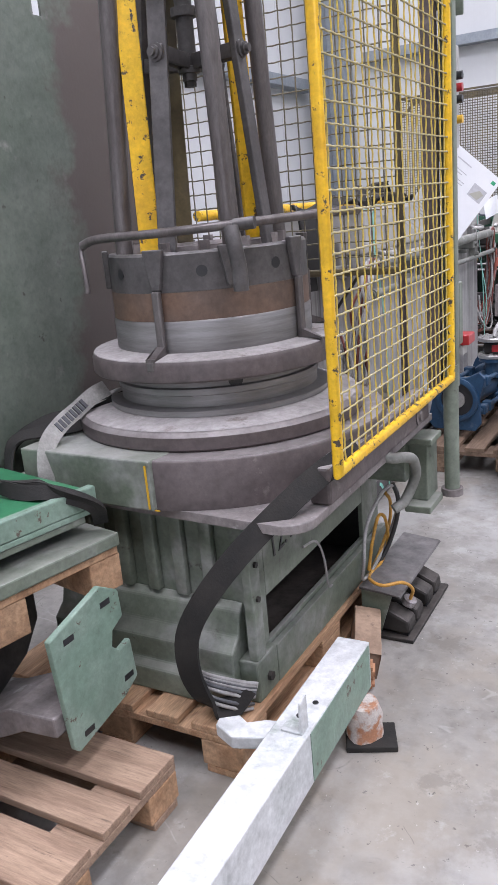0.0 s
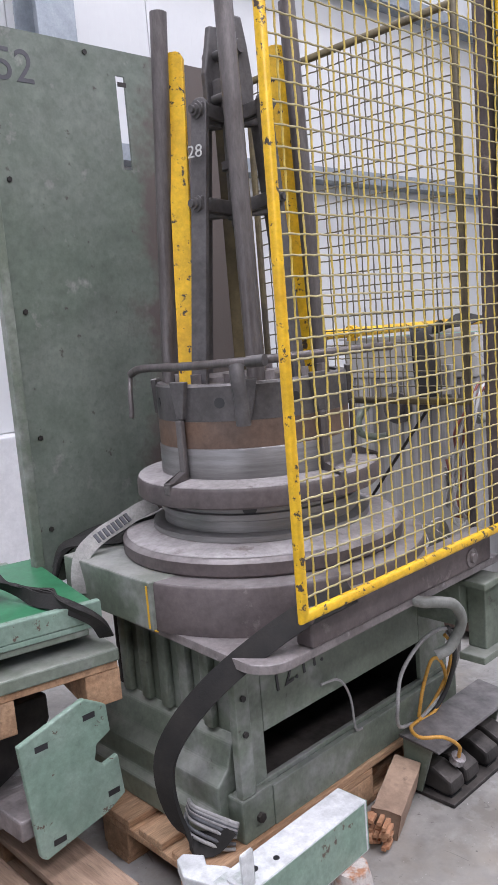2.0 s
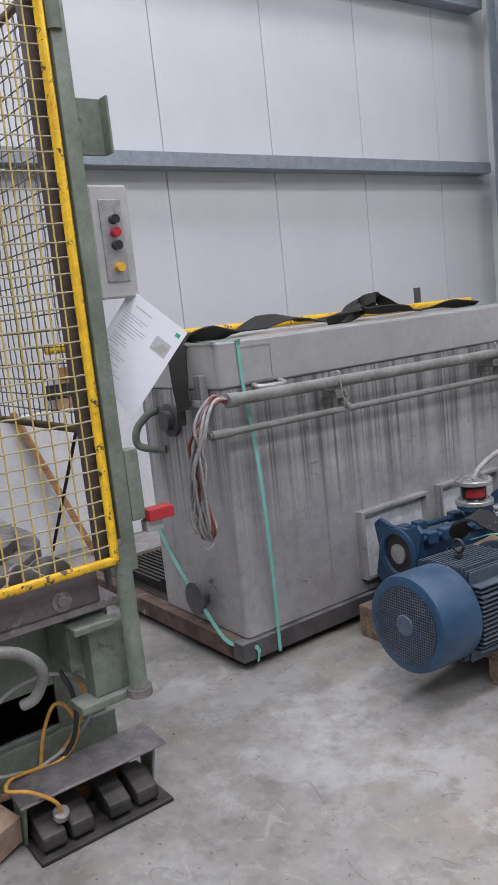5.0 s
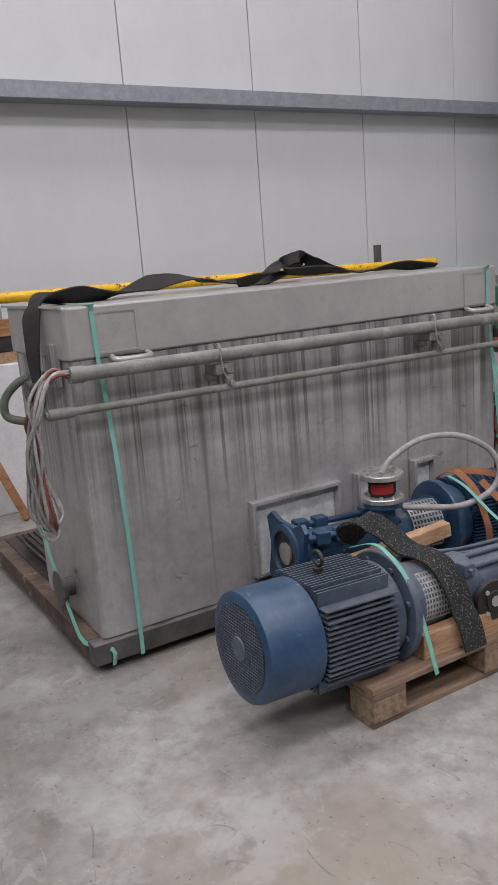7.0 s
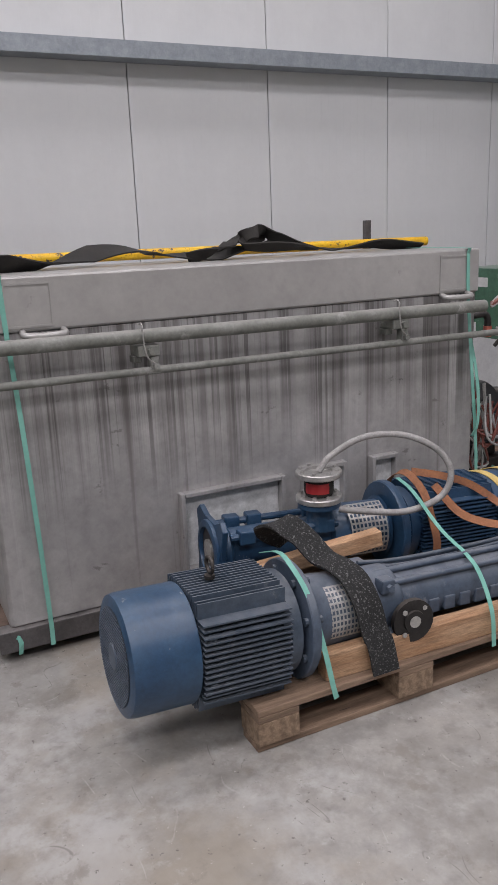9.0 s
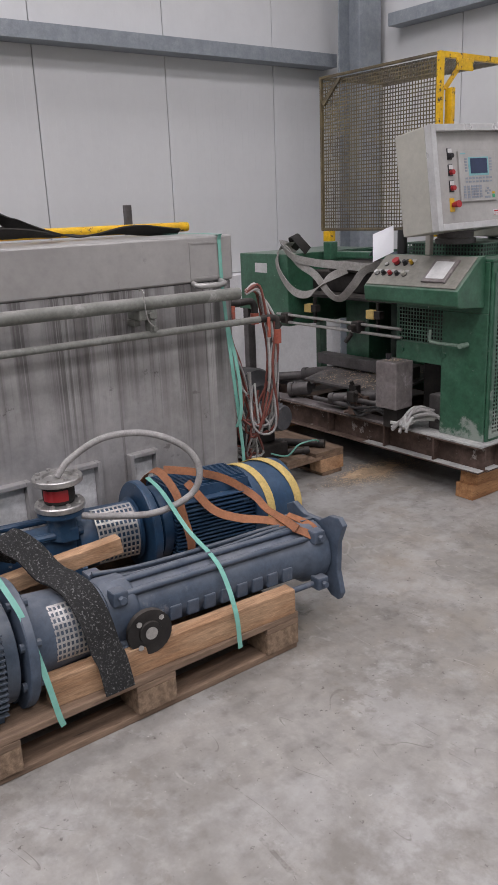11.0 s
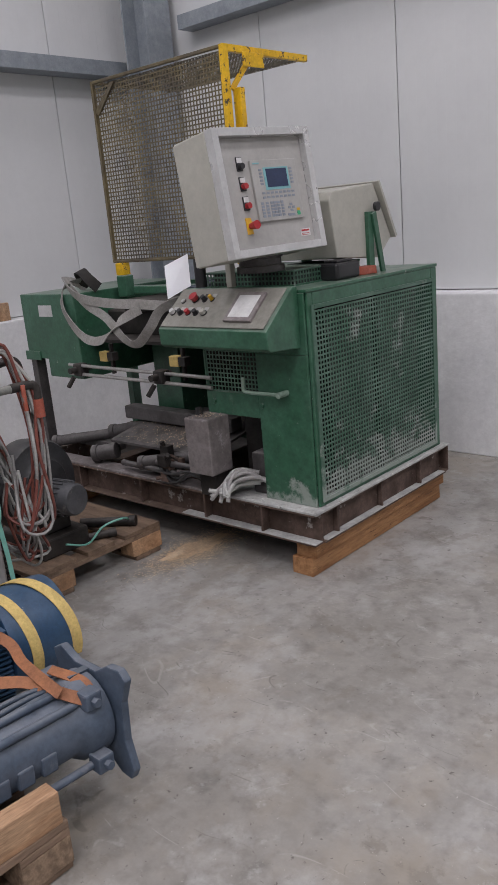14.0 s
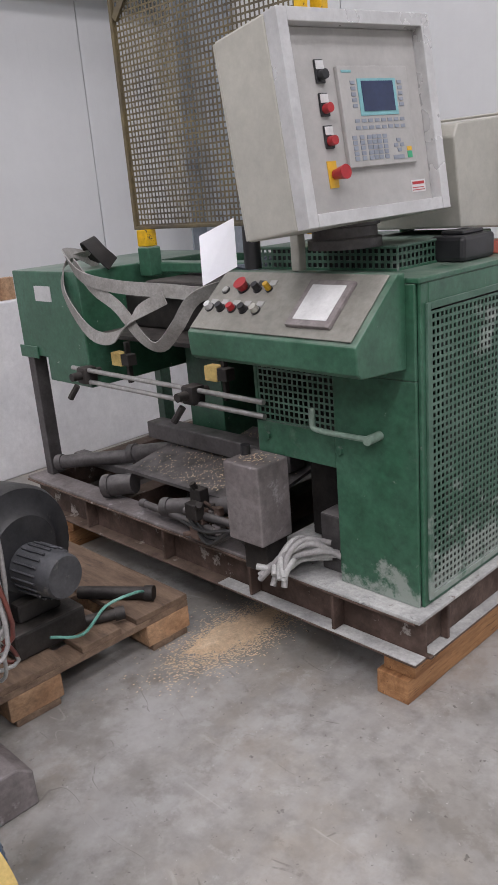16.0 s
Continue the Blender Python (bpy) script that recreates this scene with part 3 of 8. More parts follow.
M_YPLASTIC = plain("yellow_plastic", (0.68, 0.4, 0.03), 0.4)
M_WHITEPLASTIC = plain("white_plastic", (0.66, 0.66, 0.65), 0.35)
M_SCREEN = plain("dark_blue_display", (0.03, 0.045, 0.1), 0.12)
M_CYAN = plain("turquoise_print", (0.22, 0.47, 0.5), 0.4)
M_GREYKEY = plain("blue_grey_key", (0.27, 0.3, 0.35), 0.4)
M_GREENKEY = plain("green_key", (0.06, 0.4, 0.2), 0.4)
M_CABLEGREY = mat("grey_cable_sheath", (0.36, 0.35, 0.34), (0.28, 0.27, 0.26), rough=0.55, scale=14, fine_amount=0.06)
M_CABLERED = mat("dull_red_hose", (0.24, 0.075, 0.055), (0.18, 0.06, 0.05), rough=0.55, scale=14, fine_amount=0.06)
M_CABLEYEL = mat("orange_yellow_cable", (0.62, 0.33, 0.05), (0.52, 0.27, 0.05), rough=0.5, scale=14, fine_amount=0.05)
M_CABLEWHITE = mat("pale_cable_cores", (0.5, 0.5, 0.48), (0.42, 0.42, 0.4), rough=0.5, scale=14, fine_amount=0.05)
# unseen walls, kept dark so that less light bounces back
M_UNSEENWALL = mat("unseen_dark_wall", (0.16, 0.16, 0.16), (0.13, 0.13, 0.13), rough=0.6, scale=1.5, mottle=0.08)
M_BLOWER = mat("dark_grey_blower_paint", (0.03, 0.031, 0.034), (0.05, 0.05, 0.053), rough=0.5, scale=8, spots=(0.13, 0.12, 0.11), spot_scale=12, spot_at=0.62, spot_soft=0.1, dust=(0.16, 0.15, 0.14), dust_amount=0.35)
M_CABLEBLACK = plain("black_cable", (0.03, 0.03, 0.03), 0.5)
M_SAWDUST = mat("sawdust", (0.86, 0.69, 0.48), (0.76, 0.59, 0.4), rough=0.95, scale=30, fine=150, fine_amount=0.15, bump=0.2, bump_scale=200)
M_TIMBER = mat("orange_brown_timber", (0.46, 0.24, 0.105), (0.27, 0.125, 0.05), rough=0.8, scale=4, stretch=(7, 0.8, 7), fine=30, fine_amount=0.16, spots=(0.12, 0.06, 0.03), spot_scale=12, spot_at=0.6, spot_soft=0.06, bump=0.35, bump_scale=60)
M_SMALLMOTOR = mat("grey_motor_paint", (0.1, 0.102, 0.11), (0.07, 0.072, 0.078), rough=0.5, scale=8, spots=(0.2, 0.19, 0.18), spot_scale=12, spot_at=0.6, spot_soft=0.08)
M_CLEANGREEN = mat("bright_green_sheet", (0.032, 0.155, 0.07), (0.045, 0.19, 0.09), rough=0.35, scale=5, fine_amount=0.04, bump=0.05)


def base_dust(m, top, soft, tone):
    """White process dust that lies thick at the foot of a surface and thins out upwards with an uneven border."""
    nt = m.node_tree
    N, L = nt.nodes, nt.links
    b = N["Principled BSDF"]
    col = b.inputs["Base Color"].links[0].from_socket
    tc = N.new("ShaderNodeTexCoord")
    sp = N.new("ShaderNodeSeparateXYZ")
    L.new(tc.outputs["Object"], sp.inputs[0])
    n = N.new("ShaderNodeTexNoise")
    n.inputs["Scale"].default_value, n.inputs["Detail"].default_value, n.inputs["Roughness"].default_value = 9.0, 9.0, 0.72
    L.new(tc.outputs["Object"], n.inputs["Vector"])
    a = N.new("ShaderNodeMath")
    a.operation = "MULTIPLY_ADD"
    a.inputs[1].default_value = -soft * 5.0
    L.new(n.outputs["Fac"], a.inputs[0])
    L.new(sp.outputs["Z"], a.inputs[2])
    r = N.new("ShaderNodeMapRange")
    r.inputs["From Min"].default_value, r.inputs["From Max"].default_value = top - soft * 2.75, top - soft * 2.3
    r.inputs["To Min"].default_value, r.inputs["To Max"].default_value = 0.62, 0.0
    L.new(a.outputs[0], r.inputs["Value"])
    x = N.new("ShaderNodeMix")
    x.data_type = "RGBA"
    x.inputs["B"].default_value = (*tone, 1)
    L.new(r.outputs[0], x.inputs["Factor"])
    L.new(col, x.inputs["A"])
    L.new(x.outputs["Result"], b.inputs["Base Color"])


M_LEGGREEN = M_DKGREEN.copy()
M_LEGGREEN.name = "dark_green_enamel_dusted_foot"
base_dust(M_LEGGREEN, 0.2, 0.1, (0.4, 0.42, 0.39))
base_dust(M_DUSTGREEN, 0.3, 0.2, (0.36, 0.39, 0.36))

# ---- hall: floor, walls, girts, columns, roof ----
WX, NY, EX, SY, HH = -3.88, 8.75, 8.0, -6.0, 7.0
bm = BM()
box(bm, WX - 0.4, EX + 0.4, SY - 0.4, NY + 0.4, -0.25, 0.0)
floor = part("floor", bm, M_CONCRETE)
tagged(floor, "grey power-floated concrete floor with pale scuffs and stains", "floor", kind="structure")

PW = 1.03


def clad_wall(name, label, length, plinth, m):
    """A wall of micro-ribbed sandwich panels over a rendered plinth; local x along it, local -y into the hall."""
    w = thing(name, (0, 0, 0), label, "wall", kind="structure")
    bm = BM()
    box(bm, 0, length, 0.06, 0.3, 0, HH)
    part("backing", bm, M_PLASTER, w, m=m)
    if plinth:
        bm = BM()
        box(bm, 0, length, -0.16, 0.06, 0, 0.975, bev=0.008)
        part("plinth", bm, M_PLASTER, w, "white rough rendered plinth with a ledge", m=m)
    bm = BM()
    box(bm, 0.003, PW - 0.003, 0, 0.06, 0.0, HH - 0.98, bev=0.004)
    mesh = mesh_of(bm, "panel", M_RIB)
    n = int(length / PW) + 1
    for k in range(n):
        piece("panel", mesh, M_RIB, w, m @ Matrix.Translation((k * PW, 0, 0.98)))
    return w


M_RIB = M_PANEL.copy()
M_RIB.name = "micro_ribbed_white_cladding"
nt = M_RIB.node_tree
wv = nt.nodes.new("ShaderNodeTexWave")
wv.wave_type, wv.bands_direction, wv.wave_profile = "BANDS", "X", "SAW"
wv.inputs["Scale"].default_value = 5.0
tcw = nt.nodes.new("ShaderNodeTexCoord")
nt.links.new(tcw.outputs["Object"], wv.inputs["Vector"])
bw = nt.nodes.new("ShaderNodeBump")
bw.inputs["Strength"].default_value, bw.inputs["Distance"].default_value = 0.5, 0.002
nt.links.new(wv.outputs["Fac"], bw.inputs["Height"])
nt.links.new(bw.outputs[0], nt.nodes["Principled BSDF"].inputs["Normal"])

# west wall: local x runs along world +y; joints at 5.93 + k * 1.03
Y0 = 5.93 - 12 * PW
clad_wall("wall_west", "white micro-ribbed cladding wall with vertical joints", NY - Y0 + 0.06, True,
          Matrix.Translation((WX, Y0, 0)) @ pose(0, 0, 0, 0, 0, 90))
# north wall: local x runs along world +x
clad_wall("wall_north", "white micro-ribbed cladding wall with vertical joints", EX - (-1.56 - 3 * PW), True,
          Matrix.Translation((-1.57 - 3 * PW, NY, 0)))
# the east and south walls and their gate openings are unseen and added
bm = BM()
slab_with_hole(bm, "x", EX, EX + 0.25, (SY, NY, 0, HH), (0.4, 4.6, 0, 4.3))
tagged(part("wall_east", bm, M_UNSEENWALL), "unseen plain grey wall with an added opening for a fill lamp", "wall", kind="structure")
bm = BM()
slab_with_hole(bm, "y", SY - 0.25, SY, (WX, EX, 0, HH), (-1.6, 2.6, 0, 4.3))
tagged(part("wall_south", bm, M_UNSEENWALL), "unseen plain grey wall with an added opening for a fill lamp", "wall", kind="structure")

bm = BM()
xs = [WX] + [v for lx in (-2.2, 1.6, 5.0) for v in (lx - 0.6, lx + 0.6)] + [EX]
ys = [SY] + [v for ly in (-1.6, 2.4, 6.2) for v in (ly - 1.35, ly + 1.35)] + [NY]
for i in range(len(xs) - 1):
    for j in range(len(ys) - 1):
        if not (i % 2 and j % 2):
            box(bm, xs[i], xs[i + 1], ys[j], ys[j + 1], HH, HH + 0.2)
tagged(part("ceiling", bm, M_ROOF), "unseen grey sheet roof with assumed rooflight openings", "ceiling", kind="structure")


def girt(name, bm_box, label):
    bm = BM()
    x0, x1, y0, y1, z0, z1 = bm_box
    along_y = (y1 - y0) > (x1 - x0)
    t = 0.006
    if along_y:
        for b in ((x1 - t, x1, y0, y1, z0, z1), (x0, x1 - t - 0.0005, y0, y1, z1 - t, z1), (x0, x1 - t - 0.0005, y0, y1, z0, z0 + t)):
            box(bm, *b)
    else:
        for b in ((x0, x1, y0, y0 + t, z0, z1), (x0, x1, y0 + t + 0.0005, y1, z1 - t, z1), (x0, x1, y0 + t + 0.0005, y1, z0, z0 + t)):
            box(bm, *b)
    return tagged(part(name, bm, M_GALV), label, "girt", kind="structure")


for z0 in (2.578, 4.09, 5.6):
    girt("girt_west", (WX + 0.004, WX + 0.17, SY, 8.54, z0, z0 + 0.1), "grey galvanised steel wall girt")
for z0 in (2.8, 4.3, 5.8):
    girt("girt_north", (-3.2, EX, NY - 0.15, NY - 0.004, z0, z0 + 0.09), "grey galvanised steel wall girt")


def column(x, y, name, turn=0):
    """A galvanised H-section column."""
    bm = BM()
    m = Matrix.Translation((x, y, 0)) @ pose(0, 0, 0, 0, 0, turn)
    prism(bm, [(-0.12, -0.12), (0.12, -0.12), (0.12, -0.107), (0.005, -0.107), (0.005, 0.107), (0.12, 0.107), (0.12, 0.12), (-0.12, 0.12), (-0.12, 0.107), (-0.005, 0.107), (-0.005, -0.107), (-0.12, -0.107)], "z", 0, HH)
    bmesh.ops.transform(bm, matrix=m, verts=bm.verts)
    return tagged(part(name, bm, M_GALV), "grey galvanised steel H-section column", "column", kind="structure")


column(-3.47, 8.56, "column_corner", 90)
column(-3.57, 2.9, "column_west", 90)
bm = BM()
box(bm, -3.449, -3.36, 2.86, 2.95, 0.62, 0.78, bev=0.01)
wb = solo("wall_box", bm, M_BLACK, (-3.41, 2.9, 0.62), "black socket box on the steel column", "socket box")
bm = BM()
hose(bm, [(-3.4, 2.88, 0.62), (-3.38, 2.86, 0.5), (-3.37, 2.9, 0.4), (-3.38, 2.95, 0.3), (-3.4, 2.92, 0.1), (-3.4, 2.9, 0.02)], 0.009, 8)
part("blue_cable", bm, plain("blue_cable", (0.03, 0.12, 0.4), 0.5), wb, smooth=50)

# ---- pallets ----
def pallet_meshes(wood, chip):
    bd, bl = {}, {}
    for wdt in (0.145, 0.1):
        bm = BM()
        box(bm, -wdt / 2, wdt / 2, -0.4, 0.4, 0, 0.022, bev=0.003)
        bd[wdt] = mesh_of(bm, "board", wood)
    bm = BM()
    box(bm, -0.6, 0.6, -0.0725, 0.0725, 0, 0.022, bev=0.003)
    bd["long"] = mesh_of(bm, "board", wood)
    bm = BM()
    box(bm, -0.6, 0.6, -0.05, 0.05, 0, 0.022, bev=0.003)
    bd["long_thin"] = mesh_of(bm, "board", wood)
    bm = BM()
    box(bm, -0.0725, 0.0725, -0.06, 0.06, 0, 0.078, bev=0.004)
    bl = mesh_of(bm, "block", chip)
    return bd, bl


PAL = {"pale": pallet_meshes(M_WOOD_X, M_WOOD), "old": pallet_meshes(M_DARKWOOD_X, M_CHIP), "dark": pallet_meshes(M_DARKWOOD_X, M_WOOD), "brown": pallet_meshes(M_OLDWOOD_X, M_WOOD)}


def pallet(m, style, label, length=1.2, width=0.8, top="long", group="pallets"):
    """A four-way pallet. Local x is its long side; its boards run along it on top, across in the middle layer."""
    bd, bl = PAL[style]
    loc = m.translation
    p = thing("pallet", loc, label, "pallet", group)
    sx, sy = length / 1.2, width / 0.8
    S = Matrix.Diagonal((sx, sy, 1, 1))
    for y, kind_ in ((-0.3275, "long"), (-0.165, "long_thin"), (0.0, "long"), (0.165, "long_thin"), (0.3275, "long")):
        piece("top_board", bd[kind_], None, p, m @ S @ pose(0, y, 0.1225))
    for x in (-0.5275, 0, 0.5275):
        piece("cross_board", bd[0.145], None, p, m @ S @ pose(x, 0, 0.1))
        for y in (-0.34, 0, 0.34):
            piece("block", bl, None, p, m @ S @ pose(x, y, 0.022))
    for y in (-0.34, 0, 0.34):
        piece("bottom_board", bd["long_thin"], None, p, m @ S @ pose(0, y, -0.0004))
    return p


# under the press: long side along y
pallet(pose(-1.385, 2.06, 0.0004, 0, 0, 90), "pale", "pale new wooden pallet under the green press", width=0.85, length=1.2)
# low pallet with the loose steel parts: top boards run along x
pallet(pose(-1.66, 0.93, 0.0004), "brown", "brown worn wooden pallet carrying loose green steel parts", width=0.8, length=1.16)
pallet(pose(-0.79, 4.545, 0.0004, 0, 0, 90), "old", "weathered pallet with pressed chip blocks under two blue pumps", width=0.82, length=1.15)
pallet(pose(-2.07, 6.0, 0.0004), "dark", "brown wooden pallet with a fan and a hose panel", width=1.2, length=0.8)

# ---- green press with the turned drum ----
AX, AY = -1.28, 2.05
press = thing("press", (AX, AY, 0.1445), "grey-green press with turned drum and yellow mesh gate", "press")


# floor, far side and end are dark to paint in the opening's shade
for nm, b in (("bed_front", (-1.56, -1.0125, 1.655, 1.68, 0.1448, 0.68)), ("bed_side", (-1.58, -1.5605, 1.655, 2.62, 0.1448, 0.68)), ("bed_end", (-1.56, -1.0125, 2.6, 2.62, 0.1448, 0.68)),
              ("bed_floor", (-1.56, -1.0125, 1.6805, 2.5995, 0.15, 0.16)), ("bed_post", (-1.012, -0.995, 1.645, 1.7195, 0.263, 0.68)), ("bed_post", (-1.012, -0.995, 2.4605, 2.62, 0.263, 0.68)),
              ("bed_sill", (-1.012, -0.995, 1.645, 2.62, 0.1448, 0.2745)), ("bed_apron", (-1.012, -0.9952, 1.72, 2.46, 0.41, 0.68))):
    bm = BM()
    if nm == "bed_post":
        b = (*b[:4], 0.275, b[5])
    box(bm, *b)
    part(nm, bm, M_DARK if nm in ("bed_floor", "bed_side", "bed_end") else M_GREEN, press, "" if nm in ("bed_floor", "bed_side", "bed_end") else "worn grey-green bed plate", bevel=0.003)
bm = BM()
for k in range(5):
    x = -1.52 + k * 0.095
    box(bm, x, x + 0.04, 1.628, 1.6548, 0.42, 0.675, bev=0.008)
part("rib", bm, M_GREEN, press, "cast ribs on the front of the bed", smooth=40)
bm = BM()
prism(bm, [(1.6545, 0.42), (1.6545, 0.146), (1.545, 0.146), (1.545, 0.215), (1.57, 0.235), (1.57, 0.3), (1.61, 0.335), (1.63, 0.4)], "x", -1.66, -1.03)
part("foot_flare", bm, M_GREEN, press, "flared grey-green cast foot", bevel=0.006)
bm = BM()
box(bm, -1.034, -0.972, 1.60, 1.716, 0.1449, 0.27, bev=0.006)
box(bm, -1.0, -0.972, 1.605, 1.655, 0.2705, 0.62, bev=0.004)
part("foot_bracket", bm, M_GREEN, press, "angle foot bolted to the bed corner")
for y, z, r in ((1.66, 0.2, 0.014), (1.63, 0.45, 0.009), (1.63, 0.55, 0.009)):
    bm = BM()
    bolt(bm, (-0.972, y, z), (1, 0, 0), r, r * 0.8)
    part("bolt", bm, M_DARK, press)
bm = BM()
box(bm, -0.994, -0.972, 1.717, 2.64, 0.1449, 0.262, bev=0.003)
part("sill_plate", bm, M_GREEN, press, "green sill plate along the foot")
# table plate with rounded corner
bm = BM()
pts = [(-1.66, 1.6), (-0.86, 1.548)] + [(-0.86 + 0.08 * math.sin(radians(a)), 1.628 - 0.08 * math.cos(radians(a))) for a in range(0, 91, 15)] + [(-0.78, 2.62), (-1.66, 2.62)]
prism(bm, pts, "z", 0.683, 0.708)
part("table_plate", bm, M_DUSTIRON, press, "dusty grey table plate", bevel=0.003)
# green top block and the brown disc let into it
bm = BM()
prism(bm, [(-1.668, 1.556), (-1.205, 1.5385), (-1.195, 1.6), (-1.195, 1.9), (-1.668, 1.9)], "z", 0.7085, 0.846)
part("top_block", bm, M_GREEN, press, "grey-green block beside the disc", bevel=0.005)
bm = BM()
lathe(bm, [(0.3, 0.7086), (0.505, 0.7086), (0.505, 0.838), (0.5, 0.8445), (0.3, 0.8445)], (AX, AY, 0), seg=96)
part("base_disc", bm, M_BROWN, press, "brown stained cast disc", smooth=40)
# turned drum
bm = BM()
lathe(bm, [(0.2, 0.845), (0.432, 0.845), (0.438, 0.852), (0.438, 0.885), (0.425, 0.897), (0.33, 0.912), (0.2, 0.914)], (AX, AY, 0), seg=96)
part("lower_flange", bm, M_BROWN, press, "brown lower flange with worn edge", smooth=35)
bm = BM()
lathe(bm, [(0.339, 0.9115), (0.42, 0.9), (0.4245, 0.8985), (0.424, 0.8998), (0.4, 0.904), (0.339, 0.9135)], (AX, AY, 0), seg=96, cap=False)
part("dust_film", bm, M_FLANGEDUST, press, "pale dust on the flange", smooth=60)
bm = BM()
lathe(bm, [(0.2, 0.9145), (0.338, 0.9145), (0.338, 0.93), (0.302, 0.934), (0.302, 0.965), (0.308, 0.968), (0.308, 0.985), (0.298, 0.988), (0.298, 1.016), (0.2, 1.016)], (AX, AY, 0), seg=96)
part("neck", bm, M_BRIGHT, press, "bright turned neck with grooves", smooth=30)
bm = BM()
lathe(bm, [(0.2, 1.0165), (0.372, 1.0165), (0.377, 1.022), (0.377, 1.062), (0.371, 1.074), (0.3, 1.082), (0.2, 1.083)], (AX, AY, 0), seg=96)
part("middle_flange", bm, M_BROWN, press, "brown projecting middle flange", smooth=30)
bm = BM()
lathe(bm, [(0.297, 1.0832), (0.365, 1.0755), (0.3705, 1.0745), (0.37, 1.0758), (0.34, 1.0805), (0.297, 1.085)], (AX, AY, 0), seg=96, cap=False)
part("dust_film", bm, M_FLANGEDUST, press, "pale dust on the flange", smooth=60)
bm = BM()
lathe(bm, [(0.2, 1.0835), (0.296, 1.0835), (0.296, 1.165), (0.293, 1.1705), (0.2, 1.1705)], (AX, AY, 0), seg=96)
part("bright_band", bm, M_BRIGHT, press, "bright turned band", smooth=30)
bm = BM()
lathe(bm, [(0.2, 1.171), (0.2935, 1.171), (0.2935, 1.2475), (0.2, 1.2475)], (AX, AY, 0), seg=96)
part("brown_band", bm, M_RUST, press, "brown oxidised band", smooth=30)
bm = BM()
lathe(bm, [(0.2, 1.248), (0.293, 1.248), (0.293, 1.345), (0.288, 1.352), (0.265, 1.352), (0.265, 1.335), (0.2, 1.335)], (AX, AY, 0), seg=96)
part("drum_head", bm, M_IRON, press, "dark steel drum head", smooth=30)
bm = BM()
lathe(bm, [(0.01, 1.33), (0.12, 1.36), (0.17, 1.36), (0.17, 1.345), (0.262, 1.345), (0.262, 1.334), (0.01, 1.325)], (AX, AY, 0), seg=48)
for k in range(12):
    a = k * 0.5236
    rod(bm, (AX + 0.22 * math.cos(a), AY + 0.22 * math.sin(a), 1.34), (AX + 0.22 * math.cos(a), AY + 0.22 * math.sin(a), 1.375), 0.016, 6)
part("inner_plate", bm, M_DUSTIRON, press, smooth=30)


def on_drum(deg, r, z):
    a = radians(deg)
    return Vector((AX + r * math.cos(a), AY + r * math.sin(a), z))


# wedge clamps and finger bars on the rim, by their angles from +x
for deg, long_ in ((-87, True), (-47, False), (-5, True), (-140, False), (45, True), (90, False), (135, True), (180, False)):
    bm = BM()
    m = Matrix.Translation((AX, AY, 0)) @ pose(0, 0, 0, 0, 0, deg)
    prism(bm, [(-0.032, 1.362), (0.032, 1.362), (0.012, 1.255), (-0.012, 1.255)], "x", 0.291, 0.308)
    part("wedge_clamp", bm, M_IRON, press, m=m, bevel=0.003)
    if long_:
        bm = BM()
        box(bm, 0.2975, 0.316, -0.012, 0.012, 1.085, 1.254, bev=0.005)
        box(bm, 0.345, 0.3795, -0.012, 0.012, 1.05, 1.078, bev=0.005)
        prism(bm, [(0.298, 1.0835), (0.378, 1.0835), (0.378, 1.076), (0.31, 1.11)], "y", -0.012, 0.012)
        part("finger_bar", bm, M_TUBE, press, m=m)
# flat black discs put in for the dark of the bores
for deg in (-62, -115, -20, 25):
    bm = BM()
    lathe(bm, [(0.004, 0.0), (0.014, 0.0), (0.0155, 0.002)], on_drum(deg, 0.2922, 1.3), on_drum(deg, 1, 0) - on_drum(deg, 0, 0), seg=16)
    part("bore", bm, M_BLACK, press)
bm = BM()
lathe(bm, [(0.003, 0.0), (0.02, 0.0), (0.021, 0.0015)], on_drum(-50, 0.2975, 1.002), on_drum(-50, 1, 0) - on_drum(-50, 0, 0), seg=16)
part("bore", bm, M_BLACK, press)

# handle rod that lies across the drum's rim
bm = BM()
hose(bm, [(-1.52, 1.775, 1.385), (-1.46, 1.775, 1.4), (-1.3, 1.79, 1.402), (-1.1, 1.82, 1.408), (-0.93, 1.92, 1.415), (-0.86, 2.06, 1.418), (-0.86, 2.2, 1.415)], 0.0125, 10)
hose(bm, [(-1.465, 1.7745, 1.4), (-1.515, 1.776, 1.389), (-1.525, 1.775, 1.37), (-1.512, 1.76, 1.33), (-1.5, 1.75, 1.27), (-1.502, 1.748, 1.255)], 0.008, 8)
part("handle_rod", bm, M_TUBE, press, "bent grey steel handle rod", smooth=60)
bm = BM()
hose(bm, [(-1.02, 1.75, 1.405), (-1.008, 1.742, 1.36), (-1.0, 1.742, 1.3), (-1.0, 1.742, 1.25)], 0.02, 10)
rod(bm, (-1.05, 1.82, 1.408), (-0.995, 1.832, 1.411), 0.016, 14)
part("hook", bm, M_IRON, press, smooth=60)

# guide tubes and yellow bars that lean together over the drum
for p0, p1, r in (((-1.444, 1.865, 1.34), (-1.398, 1.91, 2.41), 0.025), ((-1.112, 1.911, 1.34), (-1.16, 1.942, 2.43), 0.026), ((-1.11, 2.187, 1.34), (-1.154, 2.19, 2.417), 0.025)):
    bm = BM()
    rod(bm, p0, p1, r, 24)
    part("guide_tube", bm, M_TUBE, press, "grey-brown steel guide tube", smooth=40)


